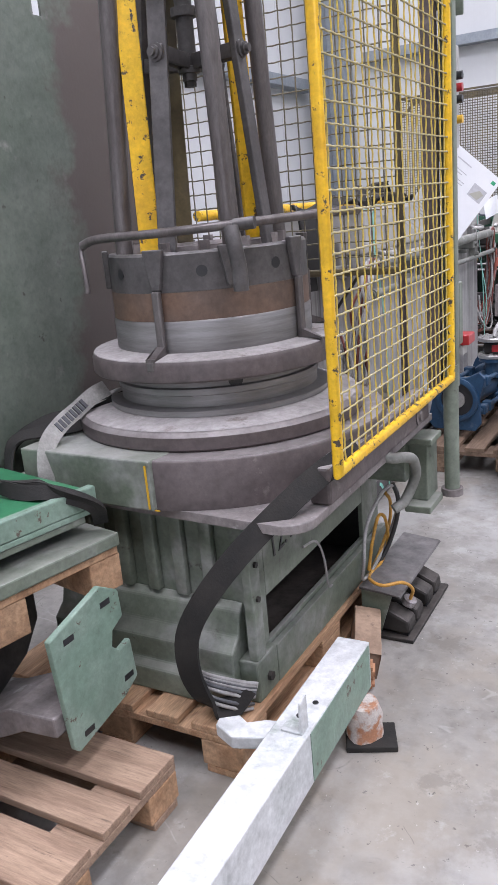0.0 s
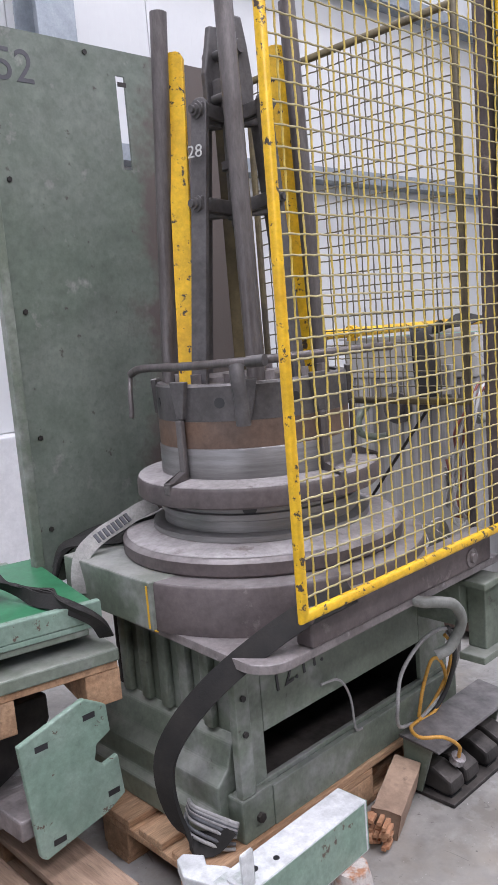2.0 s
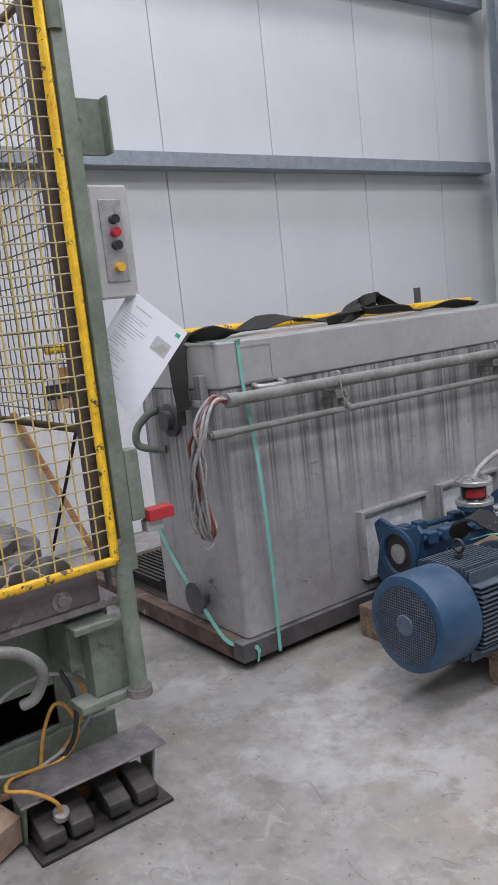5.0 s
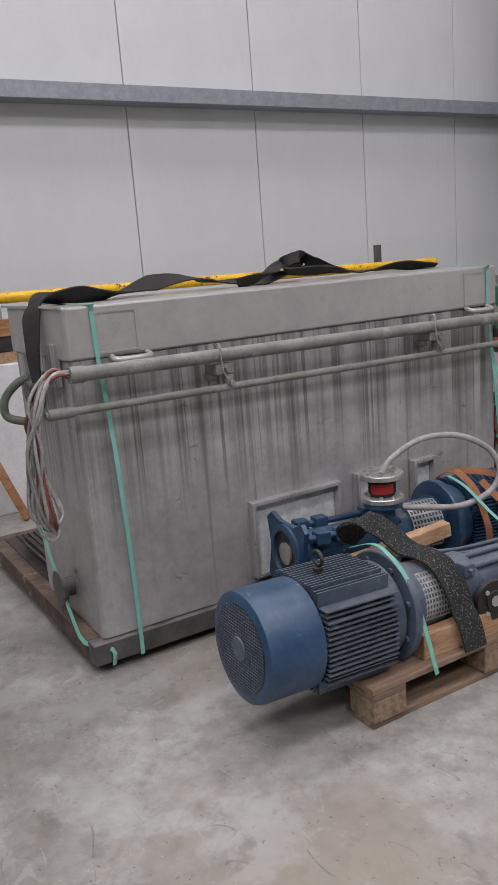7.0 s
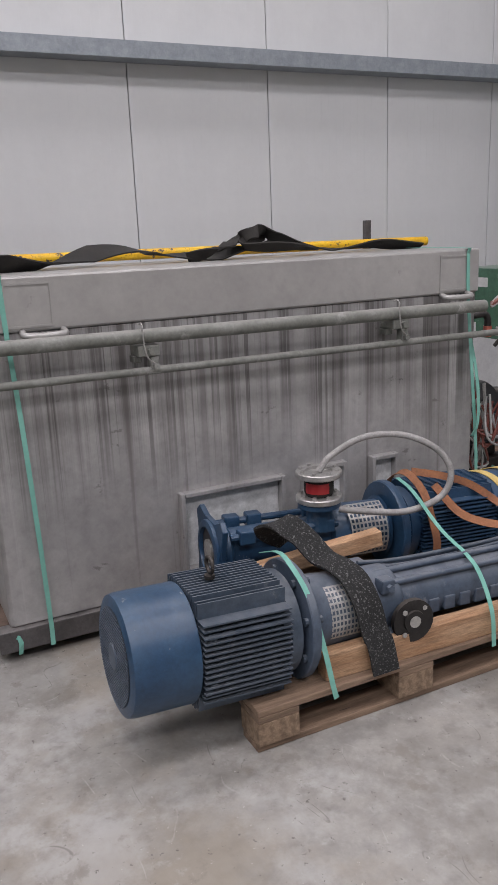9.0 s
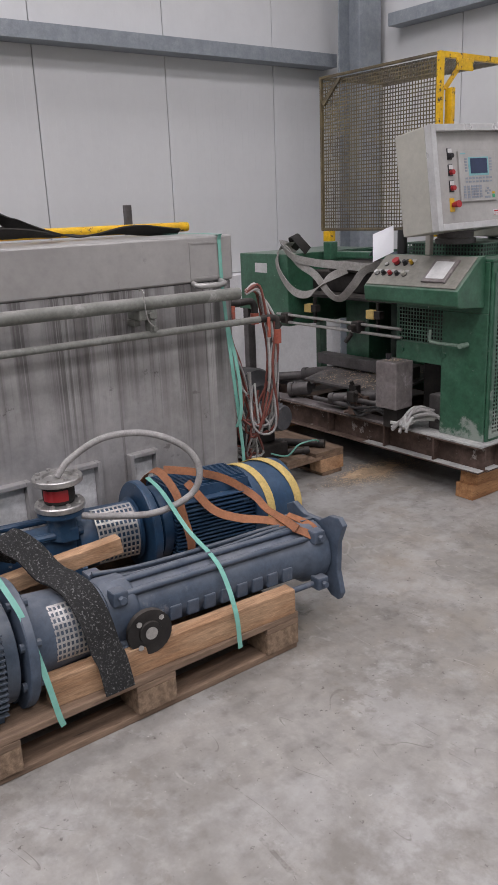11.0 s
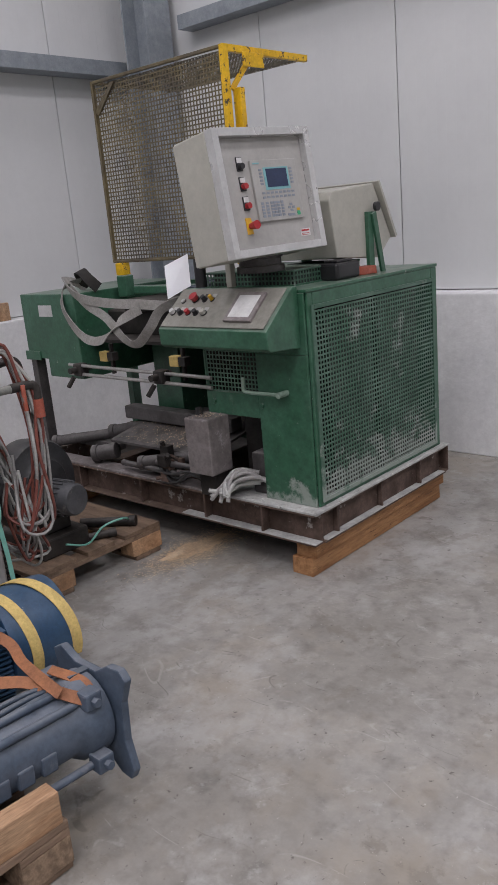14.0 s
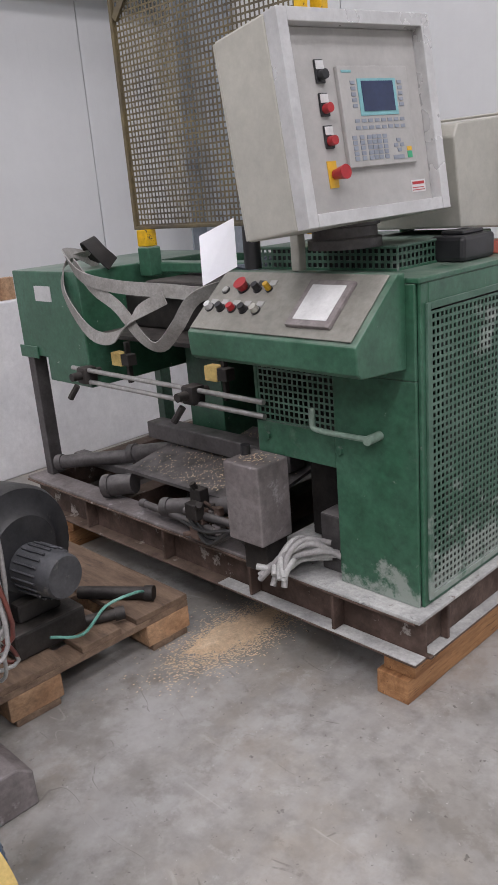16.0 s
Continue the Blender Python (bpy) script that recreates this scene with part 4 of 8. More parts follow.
def flat_bar(name, p0, p1, w, t, facing, material, label="", round_top=True):
    """A flat bar from p0 to p1, its broad side turned to the level direction facing."""
    p0, p1 = Vector(p0), Vector(p1)
    d = (p1 - p0).normalized()
    n = Vector(facing)
    n = (n - d * n.dot(d)).normalized()
    u = d.cross(n)
    h = (p1 - p0).length
    bm = BM()
    c = min(w * 0.35, 0.02) if round_top else 0.002
    prism(bm, [(-w / 2, 0), (w / 2, 0), (w / 2, h - c), (w / 2 - c * 0.4, h - c * 0.25), (w / 2 - c, h), (-w / 2 + c, h), (-w / 2 + c * 0.4, h - c * 0.25), (-w / 2, h - c)], "y", -t / 2, t / 2)
    m = Matrix(((u.x, n.x, d.x, p0.x), (u.y, n.y, d.y, p0.y), (u.z, n.z, d.z, p0.z), (0, 0, 0, 1)))
    return part(name, bm, material, press, label, m=m, bevel=0.003)


flat_bar("yellow_bar", (-1.348, 1.861, 1.34), (-1.401, 1.957, 2.31), 0.058, 0.02, (0.55, -0.8, 0), M_YELLOW, "chipped yellow flat bar")
flat_bar("yellow_bar", (-1.195, 2.205, 1.34), (-1.218, 2.197, 2.318), 0.06, 0.02, (0.75, -0.6, 0), M_YELLOW, "chipped yellow flat bar")
flat_bar("yellow_bar", (-1.145, 1.967, 1.34), (-1.19, 1.995, 2.3), 0.05, 0.014, (0.83, 0.5, 0), M_OLIVE, "olive-yellow flat bar seen edge on")
# a yellow bar whose shade is put into its olive colour
flat_bar("yellow_bar", (-1.424, 2.158, 1.34), (-1.36, 2.095, 2.25), 0.05, 0.018, (0.6, -0.8, 0), M_OLIVE, "yellow flat bar in the rear, its shade put in as dark olive")
# central spindle that ends below the lower links
bm = BM()
lathe(bm, [(0.012, 1.8), (0.02, 1.8), (0.02, 1.818), (0.03, 1.82), (0.03, 1.835), (0.024, 1.838), (0.024, 1.96), (0.036, 1.962), (0.036, 1.985), (0.024, 1.988), (0.024, 2.16), (0.012, 2.16)], (AX, AY, 0), seg=24)
part("spindle", bm, M_IRON, press, "dark spindle with a collar", smooth=35)
bm = BM()
rod(bm, (AX, AY, 1.785), (AX, AY, 1.7995), 0.017, 6)
part("spindle_nut", bm, M_DARK, press)
for sx in (-1, 1):
    bm = BM()
    prism(bm, [(AY - 0.045, 2.1), (AY + 0.045, 2.1), (AY + 0.05, 2.2), (AY + 0.035, 2.3), (AY + 0.018, 2.375), (AY - 0.018, 2.375), (AY - 0.03, 2.32), (AY - 0.05, 2.24)], "x", AX + sx * 0.048 - 0.011, AX + sx * 0.048 + 0.011)
    part("clevis", bm, M_IRON, press, "grey cast clevis cheek", bevel=0.005)
bm = BM()
box(bm, AX - 0.0365, AX + 0.0365, AY - 0.03, AY + 0.03, 2.161, 2.22, bev=0.006)
part("clevis_block", bm, M_IRON, press)
for dz, dy, r in ((2.29, -0.005, 0.02), (2.165, -0.025, 0.018)):
    bm = BM()
    lathe(bm, [(0.007, -0.075), (r, -0.075), (r, -0.06), (r * 0.7, -0.0595), (r * 0.7, 0.0595), (r, 0.06), (r, 0.075), (0.007, 0.075)], (AX, AY + dy, dz), (1, 0, 0), 18)
    part("clevis_pin", bm, M_IRON, press, smooth=35)
# four arms, each hung from two short links
for k, deg in enumerate((-90, 0, 90, 180)):
    c, n = math.cos(radians(deg)), math.sin(radians(deg))
    foot_, head = Vector((AX + 0.21 * c, AY + 0.205 * n, 1.34)), Vector((AX + 0.112 * c, AY + 0.112 * n, 2.15))
    if deg == 0:
        foot_, head = Vector((-1.063, 2.032, 1.34)), Vector((-1.16, 2.07, 2.15))
    flat_bar("link_arm", foot_, head, 0.05, 0.02, (c, n, 0) if deg != -90 else (0.35, -0.94, 0), M_IRON)
    for z in (2.117, 1.858):
        f = (z - 1.34) / 0.81
        a = foot_.lerp(head, f)
        mid = Vector((AX, AY, z - 0.012))
        d = mid - a
        q = d.to_track_quat("X", "Z").to_matrix().to_4x4()
        bm = BM()
        box(bm, -0.012, d.length - 0.02, -0.02, -0.006, -0.02, 0.02, m=Matrix.Translation(a) @ q, bev=0.006)
        box(bm, -0.012, d.length - 0.02, 0.006, 0.02, -0.02, 0.02, m=Matrix.Translation(a) @ q, bev=0.006)
        lk = part("cross_link", bm, M_IRON, press, smooth=40)
        out = Vector((c, n, 0))
        bm = BM()
        lathe(bm, [(0.006, 0), (0.024, 0), (0.024, 0.006), (0.017, 0.007), (0.017, 0.016), (0.011, 0.017), (0.011, 0.026), (0.004, 0.026)], a + out * 0.011, out, 16)
        part("link_bolt", bm, M_IRON, lk, smooth=30)
bm = text_mesh("28", 0.05)
part("chalk_number", bm, M_CABLEWHITE, press, "white chalked number 28", m=Matrix.Translation((-1.2775, 1.8985, 2.0)) @ pose(0, 0, 0, 83, 0, 20))

# tall sheet panel behind the drum
bm = BM()
cu, cv = (1.56, 2.035, 2.072, 2.62), (0.72, 2.06, 2.365, 2.447)
g = [[bm.verts.new((-1.806, a, b)) for b in cv] for a in cu]
for i in range(3):
    for j in range(3):
        if (i, j) != (1, 1):
            bm.faces.new((g[i][j], g[i + 1][j], g[i + 1][j + 1], g[i][j + 1]))
panel = part("rear_panel", bm, M_PANELGREEN, press, "tall grey-green sheet panel, brown stained, number 52", solid=0.008)
bm = BM()
box(bm, -1.825, -1.79, 1.525, 1.558, 0.709, 2.447, bev=0.003)
part("panel_frame", bm, M_GREEN, press, "green edge post of the panel")
bm = BM()
box(bm, -1.85, -1.811, 2.55, 2.62, 0.709, 2.4, bev=0.003)
part("panel_frame", bm, M_GREEN, press, "green edge post of the panel")
bm = BM()
for y, z in ((1.6, 2.41), (1.6, 2.0), (1.6, 1.6), (1.6, 1.2), (1.6, 0.9), (1.92, 2.42), (2.3, 2.42)):
    bolt(bm, (-1.802, y, z), (1, 0, 0), 0.009, 0.005)
part("rivet", bm, M_DARK, press)
bm = text_mesh("52", 0.14)
part("painted_number", bm, M_INK, press, "black stencilled number 52", m=Matrix.Translation((-1.8012, 1.66, 2.335)) @ pose(0, 0, 0, 90, 0, 90))
bm = BM()
box(bm, -1.8019, -1.8, 2.04, 2.075, 2.33, 2.345)
part("slot_catch", bm, M_DARK, press)

# dark beam along the table's edge and the end block below the post
bm = BM()
box(bm, -0.83, -0.772, 1.70, 2.56, 0.7085, 0.81, bev=0.008)
part("side_rail", bm, M_BROWN, press, "brown greasy side rail")
bm = BM()
lathe(bm, [(0.0, 0.012), (0.014, 0.012), (0.016, 0.004), (0.03, 0.004), (0.03, 0)][::-1], (-0.7718, 2.44, 0.745), (1, 0, 0), 20)
part("plug", bm, M_DUSTIRON, press, smooth=30)
for b in ((-0.83, -0.765, 2.5, 2.62, 0.4255, 0.6395), (-0.83, -0.74, 2.44, 2.6, 0.40, 0.425), (-0.83, -0.735, 2.45, 2.575, 0.64, 0.662), (-0.994, -0.8305, 2.46, 2.6, 0.5, 0.68)):
    bm = BM()
    box(bm, *b, bev=0.004)
    part("end_bracket", bm, M_GREEN, press, "grey-green cast end bracket plate")
# hinge post with its round foot
bm = BM()
box(bm, -0.735, -0.69, 2.61, 2.655, 0.8, 2.47, bev=0.004)
rod(bm, (-0.712, 2.615, 0.44), (-0.712, 2.615, 0.88), 0.026, 18)
part("hinge_post", bm, M_GREEN, press, "grey-green hinge post", smooth=40)
bm = BM()
rod(bm, (-0.712, 2.615, 0.415), (-0.712, 2.615, 0.4395), 0.038, 18)
part("pivot_foot", bm, M_DUSTIRON, press, smooth=40)
bm = BM()
rod(bm, (-0.712, 2.615, 0.881), (-0.712, 2.615, 0.9), 0.02, 14)
part("pivot_cap", bm, M_DUSTIRON, press, smooth=40)
bm = BM()
box(bm, -0.7345, -0.6895, 2.6555, 2.7, 0.94, 1.15, bev=0.004)
part("latch_lug", bm, M_GREEN, press)
bm = BM()
box(bm, -0.74, -0.728, 2.6, 2.75, 1.965, 2.115, bev=0.003)
box(bm, -0.728, -0.69, 2.742, 2.75, 1.965, 2.115, bev=0.002)
part("mount_plate", bm, M_GREEN, press, "grey-green folded mounting plate")
bm = BM()
rod(bm, (-0.7, 2.625, 2.27), (-0.7, 2.625, 2.38), 0.022, 14)
part("hinge_sleeve", bm, M_GREEN, press, smooth=40)
# dark brown channel post beside the gate
bm = BM()
prism(bm, [(-0.775, 2.56), (-0.735, 2.56), (-0.735, 2.605), (-0.741, 2.605), (-0.741, 2.567), (-0.769, 2.567), (-0.769, 2.605), (-0.775, 2.605)], "z", 0.8105, 2.44)
part("channel_post", bm, M_BROWN, press, "dark brown steel channel post")

# gate: yellow tube frame with crossed wires
def frame_loop(x, y0, y1, z0, z1, r, along_x=False):
    """A closed rectangular tube frame with mitred corners."""
    bm = BM()
    seg, rings = 12, []
    for (a, z), (da, dz) in (((y0, z0), (-1, -1)), ((y1, z0), (1, -1)), ((y1, z1), (1, 1)), ((y0, z1), (-1, 1))):
        ring = []
        for k in range(seg):
            c, s_ = r * math.cos(6.2831853 * k / seg), r * math.sin(6.2831853 * k / seg)
            p = (a + da * s_, z + dz * s_)
            ring.append(bm.verts.new((p[0], x + c, p[1]) if along_x else (x + c, p[0], p[1])))
        rings.append(ring)
    for i in range(4):
        u, v = rings[i], rings[(i + 1) % 4]
        for k in range(seg):
            bm.faces.new((u[k], u[(k + 1) % seg], v[(k + 1) % seg], v[k]))
    return bm


gate = part("gate", frame_loop(-0.703, 1.6, 2.59, 0.84, 2.41, 0.0135), M_YELLOW, press, "chipped yellow tube gate with wire mesh", smooth=40)


def wire_mesh(length, material):
    bm = BM()
    n = int(length / 0.0225)
    pts = [(0, 0.0009 * (1 if k % 2 else -1), k * length / n) for k in range(n + 1)]
    hose(bm, pts, 0.0025, 6, smooth=False)
    return mesh_of(bm, "wire", material, smooth=60)


def wires(parent, x, y0, y1, z0, z1, pitch, turn=0.0, material=M_WIRE):
    """Crossed wires in an upright frame that runs along local y; turn swings it round the first post."""
    up, across = wire_mesh(z1 - z0, material), wire_mesh(y1 - y0, M_WIREDUST if material == M_WIRE else material)
    m = Matrix.Translation((x, y0, 0)) @ pose(0, 0, 0, 0, 0, turn)
    n = round((y1 - y0) / pitch)
    for k in range(1, n):
        s = -1 if k % 2 else 1
        piece("wire", up, None, parent, m @ pose(0, k * (y1 - y0) / n, z0, random.uniform(-0.15, 0.15), 0, 90 if s > 0 else -90))
    n = round((z1 - z0) / pitch)
    for k in range(1, n):
        piece("wire", across, None, parent, m @ pose(0.002, 0, z0 + k * (z1 - z0) / n, -90 + random.uniform(-0.25, 0.25), 0, 0))


wires(gate, -0.703, 1.6, 2.59, 0.84, 2.41, 0.0445)
rear = part("rear_guard", frame_loop(2.64, -1.78, -0.88, 1.2, 2.42, 0.013, True), M_OLIVE, press, "olive-yellow mesh guard at the end", smooth=40)
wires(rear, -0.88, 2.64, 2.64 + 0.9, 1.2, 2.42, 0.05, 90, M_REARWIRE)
bm = BM()
rod(bm, (-0.88, 2.64, 0.708), (-0.88, 2.64, 1.2), 0.012, 10)
part("guard_leg", bm, M_BROWN, press)
bm = BM()
rod(bm, (-1.78, 2.6, 0.708), (-1.78, 2.64, 1.2), 0.012, 10)
part("guard_leg", bm, M_BROWN, press)
bm = BM()
rod(bm, (-1.046, 2.68, 1.19), (-1.42, 2.68, 0.709), 0.006, 8)
part("guard_stay", bm, M_DARK, press, smooth=40)

# switch box, red switch
bm = BM()
box(bm, -0.755, -0.715, 2.665, 2.785, 1.575, 1.885, bev=0.006)
sw = part("switch_box", bm, M_FACE, press, "grey push-button box")
bm = BM()
box(bm, -0.7148, -0.711, 2.69, 2.76, 1.62, 1.845, bev=0.002)
part("button_plate", bm, M_ZINC, sw)
for z, c in ((1.79, M_BLACK), (1.755, M_RED), (1.72, M_BLACK), (1.66, M_YPLASTIC)):
    bm = BM()
    rod(bm, (-0.711, 2.727, z), (-0.69, 2.727, z), 0.013, 14)
    part("push_button", bm, c, sw, smooth=40)
bm = BM()
box(bm, -0.72, -0.67, 2.7, 2.785, 0.93, 0.965, bev=0.004)
part("limit_switch", bm, M_RED, press, "red limit switch")
bm = BM()
box(bm, -0.73, -0.69, 2.7005, 2.755, 0.895, 0.9295, bev=0.003)
part("switch_bracket", bm, M_FACE, press)

# wide black belt hanging over the bed's corner
bm = BM()
ribbon(bm, [(-0.74, 1.82, 0.83), (-0.80, 1.70, 0.79), (-0.86, 1.60, 0.73), (-0.94, 1.515, 0.64), (-1.02, 1.46, 0.53), (-1.075, 1.44, 0.42), (-1.085, 1.45, 0.3), (-1.06, 1.48, 0.2), (-1.02, 1.52, 0.175), (-0.99, 1.56, 0.22)],
       (-0.72, -0.2, 0.59), 0.062, 0.011, 5)
solo("hoist_belt", bm, M_RUBBER, (-1.03, 1.5, 0.17), "wide worn black belt hanging from the press", "belt", smooth=50)
bundle = thing("cut_cable_bundle", (-1.04, 1.52, 0.17), "bundle of cut pale grey cables inside the belt loop", "cable")
for k in range(9):
    a = random.uniform(-0.035, 0.035)
    bm = BM()
    hose(bm, [(-1.12, 1.53 + a * 0.3, 0.2 + a * 0.7 + 0.03), (-1.06, 1.5 + a * 0.5, 0.235 + a), (-1.0, 1.545 + a * 0.4, 0.2 + a * 1.2), (-0.97 + a * 0.4, 1.57, 0.19 + a * 1.4)], 0.0055, 6, 4)
    part("cable", bm, (M_CABLEGREY, M_SMALLMOTOR)[k % 2], bundle, smooth=60)
# black sling and white label strap on the block's corner
bm = BM()
ribbon(bm, [(-1.70, 1.52, 0.74), (-1.72, 1.58, 0.85), (-1.66, 1.65, 0.87), (-1.6, 1.74, 0.875), (-1.55, 1.83, 0.9), (-1.52, 1.9, 0.93)], (0.8, -0.5, 0.1), 0.06, 0.006, 6, twist=[0, 20, 60, 20])
ribbon(bm, [(-1.74, 1.55, 0.72), (-1.76, 1.62, 0.83), (-1.70, 1.72, 0.88), (-1.62, 1.84, 0.89), (-1.57, 1.92, 0.92)], (0.8, -0.5, 0.1), 0.05, 0.006, 6, twist=[0, 40, 10])
ribbon(bm, [(-1.66, 1.54, 0.7), (-1.6, 1.5, 0.62), (-1.52, 1.5, 0.58), (-1.45, 1.54, 0.56)], (0.1, -0.5, 0.8), 0.05, 0.006, 6)
solo("black_sling", bm, M_RUBBER, (-1.7, 1.6, 0.74), "black sling draped over the corner of the press", "sling", smooth=50)
bm = BM()
ribbon(bm, [(-1.563, 1.542, 0.745), (-1.566, 1.545, 0.8), (-1.57, 1.57, 0.862), (-1.575, 1.64, 0.9), (-1.578, 1.72, 0.922), (-1.58, 1.8, 0.945), (-1.575, 1.86, 0.955)], (0.55, 0.35, -0.72), 0.05, 0.004, 6)
lab = solo("printed_sling", bm, M_WEB, (-1.59, 1.56, 0.72), "pale grey printed sling over the corner of the press", "sling", smooth=50)
bm = BM()
sd = Vector((0.55, 0.35, -0.72))
wy = Vector((-0.02, 0.93, 0.3)).normalized()
sd = (sd - wy * sd.dot(wy)).normalized()
nn = sd.cross(wy)
for k in range(8):
    t = k * 0.018
    box(bm, -0.015, 0.015, t, t + 0.011, -0.0045, 0.0045, m=Matrix(((sd.x, wy.x, nn.x, -1.573), (sd.y, wy.y, nn.y, 1.62), (sd.z, wy.z, nn.z, 0.892), (0, 0, 0, 1))))
part("printed_bars", bm, M_INK, lab)
# handwritten date on the side
bm = text_mesh("12.11.", 0.09)
part("marker_date", bm, M_BLACK, press, "black handwritten date", m=Matrix.Translation((-0.9935, 1.87, 0.54)) @ pose(0, 0, 0, 90, 0, 90) @ pose(0, 0, 0, 0, 0, 6))
bm = BM()
box(bm, -1.2195, -1.2145, 1.536, 1.5395, 0.715, 0.835)
box(bm, -1.235, -1.19, 1.543, 1.5455, 0.709, 0.7125)
part("paint_mark", bm, M_YPLASTIC, press, "yellow paint marks")

# ---- stainless tank on its frame ----
tank = thing("tank", (-1.7, 4.5, 0.03), "stained stainless steel tank strapped to a steel frame", "tank")
bm = BM()
prism(bm, [(-2.02, 3.47), (-1.98, 3.43), (-1.33, 3.43), (-1.315, 3.445), (-1.315, 5.575), (-1.33, 5.59), (-1.98, 5.59), (-2.02, 5.545)], "z", 0.13, 1.2)
part("tank_body", bm, M_TANK, tank, "streaked stainless tank wall", bevel=0.006)
bm = BM()
prism(bm, [(-2.03, 3.44), (-1.99, 3.42), (-1.322, 3.42), (-1.306, 3.436), (-1.306, 5.584), (-1.322, 5.6), (-1.99, 5.6), (-2.03, 5.56)], "z", 1.2005, 1.388)
part("lid", bm, M_LID, tank, "plain stainless lid", bevel=0.008)
bm = BM()
box(bm, -2.04, -1.3, 3.41, 3.4195, 1.385, 1.395)
part("lid_edge", bm, M_LID, tank)
for y in (3.62, 5.45):
    bm = BM()
    slab_with_hole(bm, "x", -1.3058, -1.302, (y - 0.08, y + 0.08, 1.215, 1.365), (y - 0.073, y + 0.073, 1.222, 1.358))
    part("weld_seam", bm, M_LID, tank)
for y in (3.66, 5.45):
    bm = BM()
    hose(bm, [(-1.306, y - 0.07, 1.2), (-1.27, y - 0.065, 1.19), (-1.255, y, 1.188), (-1.27, y + 0.065, 1.19), (-1.306, y + 0.07, 1.2)], 0.012, 8)
    part("lift_grip", bm, M_LID, tank, smooth=60)
for x0, x1, y0, y1 in ((-1.36, -1.29, 3.38, 5.62), (-2.9, -2.83, 3.38, 5.62), (-2.829, -1.361, 3.38, 3.45), (-2.829, -1.361, 5.55, 5.62)):
    bm = BM()
    box(bm, x0, x1, y0, y1, 0.045, 0.128, bev=0.004)
    part("frame_beam", bm, M_GRIME if x0 < -2 else M_IRON, tank, "dark steel frame beam")
bm = BM()
box(bm, -2.83, -1.36, 3.45, 5.55, 0.118, 0.1295)
part("frame_deck", bm, M_DARK, tank)
for x, y in ((-1.45, 3.55), (-2.7, 3.55), (-1.45, 5.45), (-2.7, 5.45)):
    bm = BM()
    box(bm, x - 0.06, x + 0.06, y - 0.06, y + 0.06, 0.0005, 0.0445)
    solo("wood_packer", bm, M_OLDWOOD, (x, y, 0.0), "thin wooden packer under the tank frame", "wood block", "packers")
# hatch frames low on the front
for y0, y1, z0, z1 in ((4.11, 4.57, 0.2, 0.53), (4.66, 4.87, 0.26, 0.54), (5.0, 5.14, 0.26, 0.535)):
    bm = BM()
    for a in ((y0, y0 + 0.018, z0, z1), (y1 - 0.018, y1, z0, z1), (y0 + 0.0182, y1 - 0.0182, z1 - 0.018, z1), (y0 + 0.0182, y1 - 0.0182, z0, z0 + 0.018)):
        box(bm, -1.3148, -1.275, *a, bev=0.003)
    h = part("hatch", bm, M_TANK, tank, "raised hatch frame")
    bm = BM()
    box(bm, -1.3147, -1.309, y0 + 0.019, y1 - 0.019, z0 + 0.019, z1 - 0.019)
    part("hatch_plate", bm, M_WHITESTEEL, h, "scuffed whitish hatch plate")
# conduits along the front
bm = BM()
rod(bm, (-1.235, 3.42, 1.162), (-1.235, 5.56, 1.145), 0.026, 16)
c1 = part("conduit", bm, M_PIPE, tank, "thick grey conduit", smooth=40)
bm = BM()
rod(bm, (-1.235, 3.4, 1.162), (-1.235, 3.45, 1.1615), 0.03, 16)
part("collar", bm, M_PIPE, c1, smooth=40)
bm = BM()
rod(bm, (-1.235, 3.30, 1.037), (-1.235, 5.68, 1.022), 0.0145, 14)
c2 = part("conduit", bm, M_PIPE, tank, "thin grey-green conduit", smooth=40)
bm = BM()
rod(bm, (-1.235, 3.31, 1.037), (-1.235, 3.4, 1.0365), 0.02, 14)
part("collar", bm, M_PIPE, c2, smooth=40)
bm = BM()
hose(bm, [(-1.235, 5.67, 1.022), (-1.235, 5.74, 1.022), (-1.235, 5.765, 1.01), (-1.235, 5.768, 0.97)], 0.016, 10)
tap = part("tap_elbow", bm, M_DARK, c2, smooth=50)
bm = BM()
rod(bm, (-1.235, 5.768, 0.905), (-1.235, 5.768, 0.968), 0.019, 12)
box(bm, -1.222, -1.212, 5.70, 5.715, 0.94, 1.03, bev=0.003)
tapred = part("red_tap", bm, M_REDPAINT, tank, "red tap on the conduit end", smooth=40)
for y in (4.01, 5.11):
    bm = BM()
    box(bm, -1.3145, -1.22, y - 0.045, y + 0.035, 1.085, 1.125, bev=0.004)
    box(bm, -1.262, -1.222, y + 0.0, y + 0.03, 1.02, 1.084, bev=0.004)
    box(bm, -1.3145, -1.262, y - 0.05, y - 0.02, 1.06, 1.0845, bev=0.003)
    bolt(bm, (-1.22, y, 1.105), (1, 0, 0), 0.012, 0.02)
    bolt(bm, (-1.222, y + 0.015, 1.05), (1, 0, 0), 0.012, 0.02)
    br = part("clamp_bracket", bm, M_PIPE, tank, "grimy pipe clamp bracket")
    bm = BM()
    hose(bm, [(-1.205, y - 0.03, 1.2), (-1.2, y - 0.03, 1.15), (-1.2, y - 0.02, 1.09), (-1.21, y + 0.01, 1.06)], 0.003, 6)
    hose(bm, [(-1.235, y - 0.03, 1.2), (-1.215, y - 0.03, 1.205), (-1.2, y - 0.03, 1.19)], 0.003, 6)
    part("wire_tie", bm, M_ZINC, br)
